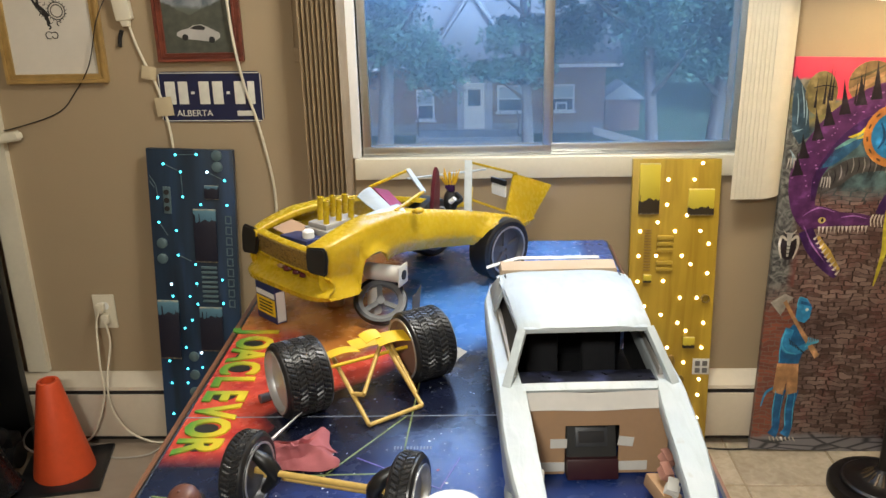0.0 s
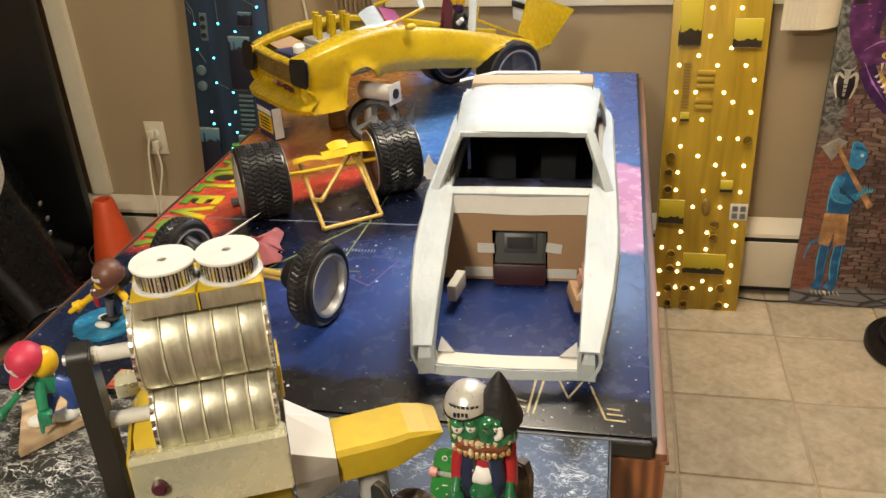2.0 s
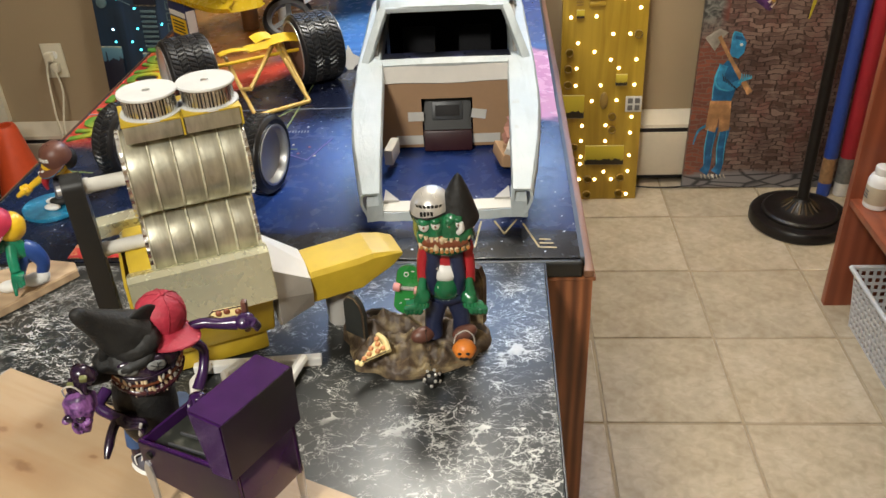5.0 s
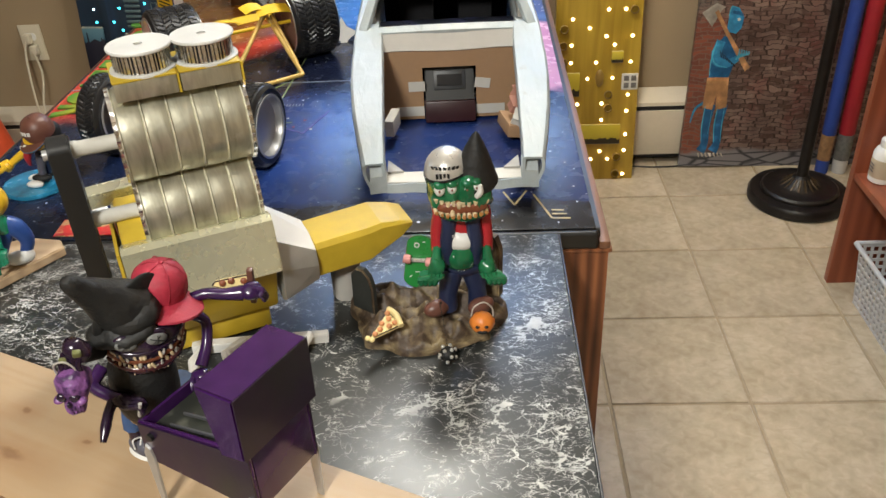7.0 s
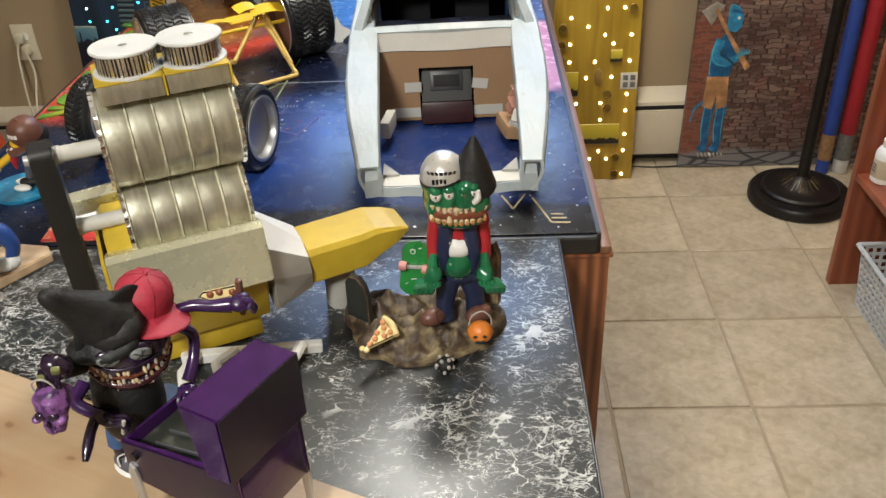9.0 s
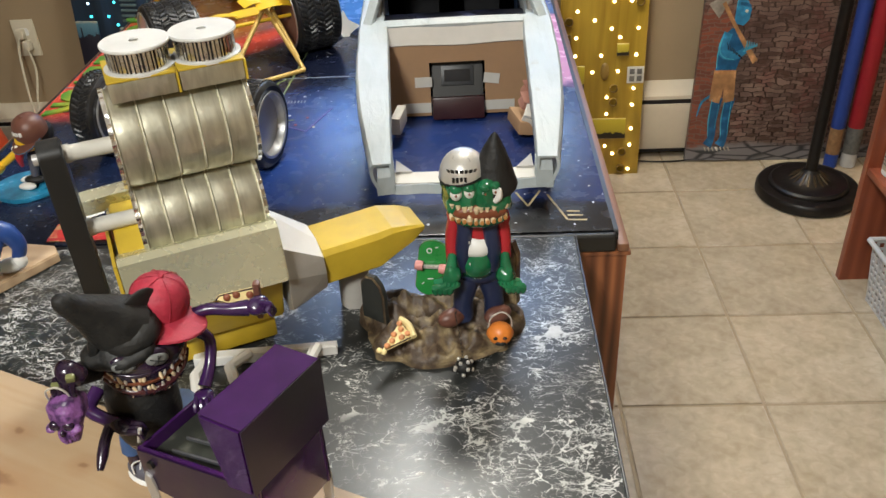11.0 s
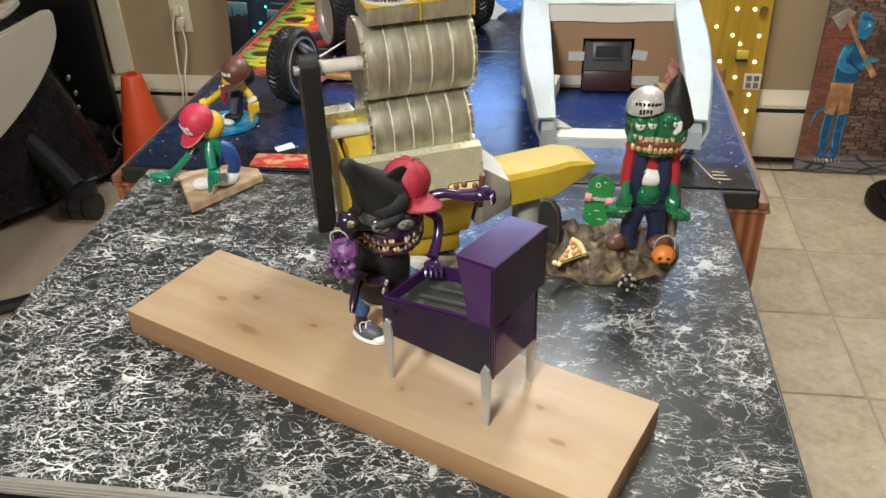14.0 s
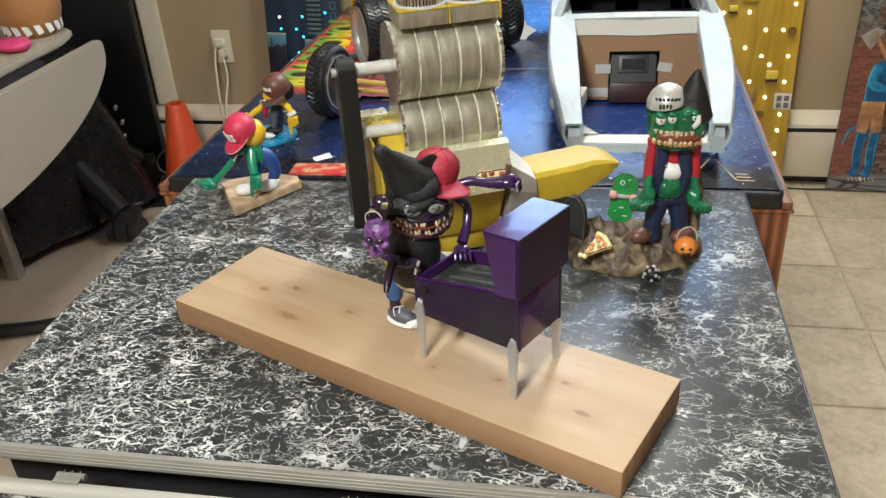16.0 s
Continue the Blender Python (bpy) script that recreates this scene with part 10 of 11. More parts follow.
# little winged carving on the post
paint("carving", oval(-0.262, 0.674, 0.025, 0.044), BLK, 3, "black carving")
for sg in (-1, 1):
    paint("carving_wing", ribbon([(-0.262 + sg * 0.006, 0.690), (-0.262 + sg * 0.022, 0.702), (-0.262 + sg * 0.027, 0.672), (-0.262 + sg * 0.017, 0.634)], [0.006, 0.008, 0.007, 0.003]), IVO, 4, "pale carved wing")
    paint("carving_ear", [(-0.262 + sg * 0.006, 0.708), (-0.262 + sg * 0.014, 0.712), (-0.262 + sg * 0.020, 0.724)], IVO, 4, "pale carved ear")
paint("carving_body", ribbon([(-0.262, 0.714), (-0.262, 0.690), (-0.262, 0.640)], [0.020, 0.012, 0.006]), (0.40, 0.38, 0.33), 5, "pale carved body")
for k in range(3):
    paint("carving_line", ribbon([(-0.270, 0.676 - 0.011 * k), (-0.262, 0.672 - 0.011 * k), (-0.254, 0.676 - 0.011 * k)], [0.001, 0.003, 0.001]), BLK, 6, "dark rib stroke")
# blue creature with an axe
FIT = (0.80, -0.2075, -0.2325, 0.935)
paint("creature_tail", ribbon([(-0.215, 0.29), (-0.225, 0.24), (-0.262, 0.21), (-0.275, 0.16)], [0.010, 0.010, 0.009, 0.004]), BLU2, 3, "pale blue tail")
for x in (-0.208, -0.160):
    paint("creature_leg", ribbon([(x + 0.004, 0.225), (x - 0.004, 0.15), (x + 0.0, 0.085), (x - 0.012, 0.055)], [0.038, 0.034, 0.028, 0.040]), BLU, 3, "blue leg")
    for k in range(4):
        paint("creature_claw", ribbon([(x - 0.020 + 0.014 * k, 0.050), (x - 0.014 + 0.016 * k, 0.034)], [0.007, 0.001]), IVO, 5, "ivory claw")
paint("creature_shorts", [(-0.232, 0.318), (-0.150, 0.318), (-0.142, 0.215), (-0.182, 0.205), (-0.188, 0.26), (-0.196, 0.205), (-0.236, 0.215)], TAN, 4, "tan shorts")
paint("creature_body", [(-0.228, 0.318), (-0.152, 0.318), (-0.140, 0.36), (-0.130, 0.40), (-0.160, 0.450), (-0.190, 0.455), (-0.222, 0.42)], BLU, 4, "blue torso")
paint("creature_arm", ribbon([(-0.200, 0.44), (-0.212, 0.38), (-0.165, 0.365), (-0.125, 0.385)], [0.034, 0.034, 0.028, 0.020]), BLU2, 5, "pale blue arm")
paint("creature_head", [(-0.185, 0.47), (-0.150, 0.462), (-0.132, 0.48), (-0.128, 0.515), (-0.150, 0.545), (-0.178, 0.552), (-0.184, 0.52)], BLU2, 5, "pale blue head with horns")
paint("creature_brow", ribbon([(-0.172, 0.532), (-0.150, 0.528), (-0.132, 0.522)], [0.008, 0.012, 0.006]), BLU, 6, "dark blue brow")
paint("creature_eye", oval(-0.146, 0.508, 0.006, 0.005), IVO, 7, "pale eye")
paint("axe_shaft", ribbon([(-0.232, 0.535), (-0.170, 0.450), (-0.085, 0.345)], [0.014, 0.013, 0.022]), TAN, 6, "brown axe shaft")
paint("axe_head", [(-0.285, 0.53), (-0.242, 0.485), (-0.215, 0.535), (-0.200, 0.548), (-0.235, 0.560)], (0.30, 0.28, 0.24), 5, "grey axe head")
for i in range(6):
    paint("muscle_line", ribbon([(-0.20 + 0.010 * i, 0.41 - 0.008 * i), (-0.19 + 0.011 * i, 0.385 - 0.006 * i)], [0.002, 0.004]), BLK, 6, "dark contour stroke")

# light edges on the creature
BLU3 = (0.06, 0.34, 0.50)
for pts, w in (([(-0.222, 0.42), (-0.228, 0.37), (-0.226, 0.325)], 0.005), ([(-0.214, 0.44), (-0.224, 0.39), (-0.206, 0.362), (-0.165, 0.352)], 0.005), ([(-0.184, 0.52), (-0.178, 0.548), (-0.150, 0.543)], 0.005),
               ([(-0.225, 0.22), (-0.228, 0.15), (-0.222, 0.09)], 0.005), ([(-0.176, 0.21), (-0.180, 0.15), (-0.172, 0.09)], 0.005), ([(-0.150, 0.215), (-0.150, 0.15), (-0.146, 0.09)], 0.004), ([(-0.196, 0.20), (-0.200, 0.12)], 0.004)):
    paint("light_edge", ribbon(pts, [w * 0.4] + [w] * (len(pts) - 2) + [w * 0.4]), BLU3, 7, "light blue contour stroke")
for k in range(5):
    paint("finger", ribbon([(-0.135 + 0.008 * k, 0.378 + 0.004 * k), (-0.126 + 0.009 * k, 0.398), (-0.128 + 0.009 * k, 0.414 - 0.002 * k)], [0.006, 0.006, 0.002]), BLU3, 8, "pale finger")

FIT = (1.0, 0.0, 0.0, 1.0)

# ---- floor lamp, tubes, shelf ----
fl = thing("floor_lamp", "black iron floor lamp with a cream glass bowl", "floor lamp", pose(1.262, 2.105, 0))
iron = mat("black_iron", (0.012, 0.010, 0.009), 0.38, 0.3, vary=0.3, scale=30, bump=0.3)
bm = B()
lathe(bm, [(0.140, 0), (0.146, 0.006), (0.146, 0.026), (0.140, 0.034), (0.124, 0.037), (0.112, 0.036), (0.111, 0.044), (0.104, 0.049), (0.092, 0.047), (0.062, 0.050), (0.042, 0.060), (0.027, 0.076), (0.020, 0.084)], 48)
part("base", bm, iron, fl, "round black cast base")
for k in range(16):
    bm = B()
    a = 2 * math.pi * k / 16
    rod(bm, (0.026 * math.cos(a), 0.026 * math.sin(a), 0.076), (0.058 * math.cos(a), 0.058 * math.sin(a), 0.0465), 0.003, 0.0045, 6)
    part("flute", bm, mat("worn_bronze", (0.08, 0.055, 0.03), 0.35, 0.6) if k == 0 else bpy.data.materials["worn_bronze"], fl, "bronze cast flute")
bm = B()
lathe(bm, [(0.019, 0.078), (0.0165, 0.09), (0.0165, 1.50), (0.022, 1.51), (0.030, 1.525), (0.012, 1.54)], 20)
part("pole", bm, iron, fl, "black pole")
bm = B()
lathe(bm, [(0.03, 1.535), (0.10, 1.522), (0.165, 1.470), (0.205, 1.392), (0.203, 1.390), (0.160, 1.462), (0.098, 1.514), (0.03, 1.528)], 40, cap=False)
part("shade", bm, mat("cream_glass_bowl", (0.85, 0.74, 0.52), 0.35, vary=0.05, emit=0.5), fl, "glowing cream glass bowl")
for nm, lab, x, col, tipc, r in (("blue_tube", "tall blue foam tube with brown end leaning on the wall", 1.388, (0.02, 0.055, 0.28), (0.26, 0.14, 0.06), 0.021), ("red_tube", "tall red foam tube leaning on the wall", 1.442, (0.36, 0.015, 0.025), (0.16, 0.16, 0.15), 0.024)):
    t = thing(nm, lab, "foam tube", pose(x, 2.27, 0.0005, -5, 2, 0))
    bm = B()
    lathe(bm, [(r * 0.92, 0.128), (r, 0.133), (r, 1.30), (r * 0.9, 1.31)], 22)
    part("tube", bm, mat(nm + "_foam", col, 0.55, vary=0.1, scale=20, bump=0.15), t)
    bm = B()
    lathe(bm, [(r * 0.97, 0.045), (r * 0.99, 0.128)], 22)
    part("sleeve", bm, mat(nm + "_sleeve", tipc, 0.5, 0.3 if r > 0.022 else 0.0, vary=0.3, scale=60, bump=0.3), t, "brown sleeve" if r < 0.022 else "grey metal sleeve")
    bm = B()
    lathe(bm, [(r * 0.85, 0.0), (r * 0.95, 0.006), (r * 0.95, 0.0448)], 22)
    part("tip", bm, mat(nm + "_tip", col if r < 0.022 else (0.6, 0.58, 0.55), 0.5), t)
sh = thing("bookshelf", "reddish-brown wooden bookshelf beside the wall", "bookshelf", pose(0, 0, 0))
panel_box("side_panel", (1.198, 1.668, 0.0), (1.50, 1.690, 1.10), M["redwood"], sh, "", 0.002)
panel_box("side_panel", (1.198, 0.60, 0.0), (1.50, 0.622, 1.10), M["redwood"], sh, "", 0.002)
panel_box("back_panel", (1.50, 0.60, 0.0), (1.508, 1.690, 1.10), M["redwood"], sh)
for z in (0.305, 0.68, 1.082):
    panel_box("shelf", (1.200, 0.6222, z), (1.4998, 1.6678, z + 0.018), M["redwood"], sh, "", 0.002)
bt = thing("supplement_bottle", "white plastic bottle with a cream label", "bottle", pose(1.244, 1.630, 0.3232))
bm = B()
lathe(bm, [(0.026, 0), (0.029, 0.003), (0.029, 0.070), (0.024, 0.082), (0.016, 0.088)], 28)
part("body", bm, M["white"], bt)
bm = B()
lathe(bm, [(0.018, 0.086), (0.019, 0.088), (0.019, 0.104), (0.017, 0.106)], 28)
part("lid", bm, M["white"], bt, "white screw lid")
bm = B()
lathe(bm, [(0.0293, 0.014), (0.0295, 0.015), (0.0295, 0.058), (0.0293, 0.059)], 28, cap=False)
part("label_band", bm, mat("cream_label", (0.50, 0.42, 0.30), 0.5), bt, "cream paper label")
for k in range(3):
    bm = B()
    box(bm, (0.0008, 0.020, 0.003), (-0.0300, -0.004, 0.030 + 0.008 * k))
    part("print_bar", bm, M["gunmetal"], bt, smooth=False)
bs = thing("plastic_basket", "pale grey perforated plastic basket on the floor", "basket", pose(1.345, 1.43, 0.0))
grey = mat("pale_grey_plastic", (0.52, 0.52, 0.52), 0.4, vary=0.05)
W2, D2, HB = 0.11, 0.15, 0.165
bm = B()
box(bm, (2 * W2 - 0.022, 2 * D2 - 0.022, 0.004), (0, 0, 0.003))
part("bottom", bm, grey, bs)
for face, (half, off, rz) in enumerate(((D2, W2, 90), (D2, -W2, 90), (W2, D2, 0), (W2, -D2, 0))):
    bm = B()
    nx, nz = int(half * 2 / 0.018), 8
    for i in range(nx + 1):
        x = -half + 2 * half * i / nx
        box(bm, (0.007, 0.003, HB), (x, 0, HB / 2))
    for j in range(nz + 1):
        box(bm, (2 * half, 0.0034, 0.007), (0, 0, 0.004 + (HB - 0.008) * j / nz))
    ob = part("lattice_side", bm, grey, bs, "square-holed side", smooth=False)
    ob.matrix_basis = pose(off if rz else 0, 0 if rz else off, 0, 0, 0, rz) @ pose(0, 0, 0, (-7 if off > 0 else 7) if not rz else (7 if off > 0 else -7), 0, 0)
bm = B()
for a, b in (((-W2 - 0.022, D2 + 0.022), (W2 + 0.022, D2 + 0.022)), ((-W2 - 0.022, -D2 - 0.022), (W2 + 0.022, -D2 - 0.022)), ((-W2 - 0.022, -D2 - 0.022), (-W2 - 0.022, D2 + 0.022)), ((W2 + 0.022, -D2 - 0.022), (W2 + 0.022, D2 + 0.022))):
    rod(bm, (*a, HB), (*b, HB), 0.006)
part("rim", bm, grey, bs, "rolled rim")
bm = B()
slab(bm, [(0.522, 1.372), (0.494, 1.580), (0.440, 1.690), (0.380, 1.380)], 0.004, 0.010, bevel=0.001)
solo("blue_card", bm, mat("blue_painted_card", (0.02, 0.075, 0.36), 0.45, vary=0.15, scale=25), "bright blue card lying flat on the floor under the table", "card")
flex("heater_cable", "thin dark cable on the floor by the heater", [(0.80, 2.34, 0.004), (0.86, 2.33, 0.004), (0.93, 2.33, 0.004), (1.0, 2.345, 0.004)], 0.0026, M["black"])

# ---- west side: cone, black screen, covered stand, drop-leaf table ----
co = thing("traffic_cone", "small orange traffic cone on a black square base", "traffic cone", pose(-1.212, 2.205, 0, 0, 0, 12))
bm = B()
box(bm, (0.255, 0.255, 0.014), (0, 0, 0.007), bevel=0.006)
part("base", bm, M["rubber"], co, "black rubber base")
bm = B()
lathe(bm, [(0.092, 0.014), (0.090, 0.026), (0.034, 0.318), (0.030, 0.326), (0.022, 0.326), (0.024, 0.300)], 40, cap=False)
part("cone", bm, mat("cone_orange", (0.62, 0.075, 0.02), 0.45, vary=0.12, scale=10, bump=0.1), co, "orange moulded cone")
bm = B()
box(bm, (0.80, 0.030, 1.95), (0, 0, 0.975), bevel=0.003)
solo("black_screen", bm, M["black"], "tall black board standing in front of the wall", "screen", pose(-1.765, 2.335, 0.0))
bm = B()


def drape(u, v):
    a = 2 * math.pi * u
    z = 0.62 * (1 - v)
    spread = 0.20 + 0.16 * v + 0.035 * math.sin(5 * a + 1) * v + 0.02 * math.sin(9 * a) * v
    if v < 0.15:
        spread *= v / 0.15
    return (spread * 0.95 * math.cos(a), spread * 1.1 * math.sin(a), max(0.045, z + 0.02 * noise.noise(Vector((math.cos(a) * 2, math.sin(a) * 2, v * 4)))))


sheet(bm, drape, 60, 22)
thicken(bm, 0.004)
cv = thing("covered_stand", "wheeled stand under a glossy black plastic cover", "covered stand", pose(-1.66, 2.0, 0))
part("cover", bm, mat("black_plastic_cover", (0.008, 0.008, 0.008), 0.28, vary=0.3, scale=14, bump=0.5), cv, "glossy black plastic cover")
for x, y in ((0.40, -0.175), (-0.28, -0.24), (0.24, 0.24), (-0.26, 0.25)):
    bm = B()
    rod(bm, (x - 0.02, y, 0.042), (x + 0.02, y, 0.042), 0.042, seg=24)
    rod(bm, (x + 0.026, y, 0.042), (x + 0.052, y, 0.042), 0.042, seg=24)
    rod(bm, (x - 0.052, y, 0.042), (x - 0.026, y, 0.042), 0.042, seg=24)
    box(bm, (0.095, 0.060, 0.055), (x, y + 0.01, 0.085), bevel=0.014)
    part("castor", bm, M["rubber"], cv, "black castor wheel")
    bm = B()
    rod(bm, (x, y, 0.10), (x * 0.45, y * 0.45, 0.26), 0.035)
    part("strut", bm, M["black"], cv)
for x, y, z in ((-1.401, 2.150, 0.329), (-1.386, 2.145, 0.279), (-1.388, 2.140, 0.229)):
    bm = B()
    blob(bm, (0.007, 0.005, 0.011), (x + 1.66, y - 2.0, z), (0, 25, 40), u=10, v=8)
    part("stud", bm, M["steel"], cv, "small shiny metal stud")
dt = thing("drop_leaf_table", "cream laminate drop-leaf table with one leaf down", "table")
lam = mat("cream_laminate", (0.39, 0.335, 0.250), 0.4, vary=0.05, scale=5, bump=0.03)
bm = B()
pts = [(-1.75, 0.44), (-1.118, 0.44), (-1.118, 1.56), (-1.14, 1.64), (-1.20, 1.675), (-1.60, 1.675), (-1.75, 1.60)]
slab(bm, pts, 0.712, 0.736, bevel=0.006)
part("tabletop", bm, lam, dt, "cream laminate top with rounded edge")
bm = B()
leaf = [(0.42, 0.0), (1.660, 0.0), (1.678, -0.004), (1.688, -0.014)]
for k in range(2, 36):
    a = radians(180 * k / 36)
    leaf.append((1.055 + 0.640 * math.cos(a), -0.012 - 0.218 * math.sin(a)))
slab(bm, leaf, -0.010, 0.010, Matrix(((0, 0, 1, -1.098), (1, 0, 0, 0), (0, 1, 0, 0.698), (0, 0, 0, 1))), bevel=0.004)
part("drop_leaf", bm, lam, dt, "hanging leaf with a rounded corner")
for x, y in ((-1.68, 0.55), (-1.50, 0.55), (-1.68, 1.58), (-1.50, 1.58)):
    bm = B()
    box(bm, (0.035, 0.035, 0.712), (x, y, 0.356), bevel=0.003)
    part("leg", bm, M["steel"], dt)
bm = B()
box(bm, (0.02, 0.5, 0.02), (-1.115, 1.2, 0.700))
part("hinge_rail", bm, M["dark"], dt)
pt = thing("patterned_pot", "terracotta-orange pot with a cream zigzag band", "pot", pose(-1.205, 1.585, 0.7362))
bm = B()
lathe(bm, [(0.050, 0), (0.066, 0.02), (0.078, 0.06), (0.080, 0.10), (0.072, 0.14), (0.060, 0.16), (0.056, 0.158), (0.066, 0.135)], 36, cap=True)
part("body", bm, mat("terracotta_glaze", (0.40, 0.19, 0.07), 0.45, vary=0.12), pt)
for k in range(16):
    a = 2 * math.pi * k / 16
    bm = B()
    box(bm, (0.003, 0.014, 0.026), (0.069 * math.cos(a), 0.069 * math.sin(a), 0.026), (20, 0, math.degrees(a)))
    part("band_mark", bm, M["white"], pt, "cream painted mark", smooth=False)
bm = B()
blob(bm, (0.05, 0.035, 0.016), lump=0.2, freq=30)
solo("pink_toy", bm, mat("bright_pink_plastic", (0.60, 0.05, 0.16), 0.4), "small bright pink plastic toy", "toy", pose(-1.165, 1.440, 0.752))
flex("cable_loop", "thin grey cable looped behind the cone", [(-1.24, 2.275, 0.005), (-1.315, 2.27, 0.027), (-1.351, 2.27, 0.037), (-1.368, 2.27, 0.060), (-1.360, 2.27, 0.093), (-1.327, 2.27, 0.125), (-1.293, 2.27, 0.128), (-1.25, 2.28, 0.09), (-1.22, 2.285, 0.004)], 0.0035, M["steel"])
flex("floor_hose", "thick black hose lying on the floor", [(-1.60, 1.30, 0.02), (-1.42, 1.28, 0.02), (-1.22, 1.33, 0.02), (-1.06, 1.46, 0.02), (-0.94, 1.54, 0.02), (-0.72, 1.58, 0.02)], 0.019, M["rubber"])
bm = B()
slab(bm, [(0, 0), (0.09, 0.012), (0.10, 0.028), (0.09, 0.036), (0.0, 0.030)], 0, 0.028, bevel=0.005)
solo("coat_peg", bm, M["cream"], "cream painted wooden peg fixed to the trim", "peg", pose(-1.352, 2.374, 1.010, 0, -8, 0))

# ---- outside the window: the floor is one storey up ----
GZ = -5.35
grassm = mat("lawn_grass", (0.07, 0.12, 0.05), 0.9, vary=0.35, scale=2.0, bump=0.6, fine=40)
roadm = mat("asphalt", (0.055, 0.055, 0.058), 0.85, vary=0.2, scale=3, bump=0.4, fine=90)
bm = B()
box(bm, (400, 300, 0.2), (0, 150 + WALL + 1.0, GZ - 0.1))
solo("ground", bm, grassm, "grassy ground reaching to the horizon", "ground", kind="structure")
bm = B()
box(bm, (300, 7.0, 0.04), (0, 17.5, GZ + 0.012))
solo("road", bm, roadm, "grey asphalt street", "road", kind="structure")
bm = B()
box(bm, (300, 1.6, 0.14), (0, 22.5, GZ + 0.06))
solo("pavement", bm, mat("concrete_pavement", (0.32, 0.31, 0.29), 0.85, vary=0.12, scale=2), "pale concrete pavement with its kerb", "pavement", kind="structure")


def brick_wall_mat():
    g = Graph("house_brick", 0.85)
    b = g.n.new("ShaderNodeTexBrick")
    b.inputs["Scale"].default_value = 1.0
    b.inputs["Brick Width"].default_value, b.inputs["Row Height"].default_value, b.inputs["Mortar Size"].default_value = 0.24, 0.08, 0.010
    b.inputs["Color1"].default_value, b.inputs["Color2"].default_value, b.inputs["Mortar"].default_value = (0.34, 0.21, 0.14, 1), (0.27, 0.15, 0.11, 1), (0.30, 0.27, 0.23, 1)
    g.l(g.vec((1, 1, 1), (radians(90), 0, 0)), b.inputs["Vector"])
    return g.done(b.outputs["Color"], 0.85)


def house():
    h = thing("brick_house", "two-storey brick house with a grey gabled roof", "house", pose(2.54, 33.0, GZ) @ Matrix.Scale(0.78, 4))
    brick = brick_wall_mat()
    trimw = mat("house_white_trim", (0.80, 0.82, 0.84), 0.5, vary=0.05)
    roofm = mat("grey_roof_shingle", (0.20, 0.21, 0.23), 0.8, vary=0.2, scale=3, bump=0.4, fine=30)
    glassm = mat("dark_house_glass", (0.05, 0.09, 0.13), 0.1, vary=0.2, scale=1.0)
    blind = mat("house_blind", (0.42, 0.52, 0.58), 0.6)

    def blk(name, lo, hi, m, label="", parent=None):
        bm = B()
        box(bm, [b - a for a, b in zip(lo, hi)], [(a + b) / 2 for a, b in zip(lo, hi)])
        return part(name, bm, m, parent or h, label, smooth=False)

    blk("wall", (-9.5, 0, 0), (3.4, 9, 3.5), brick, "red-brown brick wall")
    blk("base_course", (-9.5, -0.05, 0), (3.4, 0, 0.55), mat("house_concrete", (0.30, 0.30, 0.30), 0.85), "grey concrete base course")
    bm = B()
    slab(bm, [(-0.9, 3.45), (4.5, 6.6), (9.9, 3.45), (9.9, 3.65), (4.5, 6.85), (-0.9, 3.65)], -10.0, 4.1, Matrix(((0, 0, 1, 0), (1, 0, 0, 0), (0, 1, 0, 0), (0, 0, 0, 1))))
    part("roof", bm, roofm, h, "grey shingled roof")
    blk("gutter", (-10.0, -1.0, 3.40), (4.1, -0.88, 3.55), trimw, "white gutter")

    def window(x0, x1, z0, z1, y=0.0):
        w = blk("window_frame", (x0, y - 0.06, z0), (x1, y + 0.02, z1), trimw, "white window frame")
        blk("pane", (x0 + 0.10, y - 0.075, z0 + 0.10), (x1 - 0.10, y - 0.062, (z0 + z1) / 2 - 0.03), glassm, "dark glass pane", w)
        blk("pane", (x0 + 0.10, y - 0.075, (z0 + z1) / 2 + 0.03), (x1 - 0.10, y - 0.062, z1 - 0.10), blind, "pane with a pale blind behind it", w)
        blk("sill", (x0 - 0.08, y - 0.12, z0 - 0.08), (x1 + 0.08, y - 0.001, z0), trimw, "white sill", w)

    window(-1.95, -0.45, 1.10, 2.45)
    window(0.55, 1.90, 1.10, 2.45)
    ac = blk("air_conditioner", (0.95, -0.34, 1.21), (1.50, -0.08, 1.60), trimw, "white window air conditioner")
    blk("grille", (1.02, -0.352, 1.27), (1.43, -0.341, 1.54), glassm, "dark grille", ac)
    window(-6.0, -5.1, 0.75, 2.3)
    # gabled front bay with the door
    blk("porch_wall", (-3.95, -0.8, 0.2), (-2.2, -0.01, 3.45), mat("house_siding", (0.42, 0.46, 0.50), 0.6, vary=0.06), "pale blue-grey porch wall")
    bm = B()
    slab(bm, [(-5.6, 3.45), (-3.2, 6.9), (-0.8, 3.45), (-0.8, 3.60), (-3.2, 7.1), (-5.6, 3.60)], -1.5, 4.0, Matrix(((1, 0, 0, 0), (0, 0, 1, 0), (0, 1, 0, 0), (0, 0, 0, 1))))
    part("gable", bm, mat("house_gable", (0.40, 0.42, 0.46), 0.7, vary=0.06), h, "pale grey gable")
    bm = B()
    slab(bm, [(-5.5, 3.50), (-3.2, 6.8), (-0.9, 3.50)], -1.3, -1.2, Matrix(((1, 0, 0, 0), (0, 0, 1, 0), (0, 1, 0, 0), (0, 0, 0, 1))))
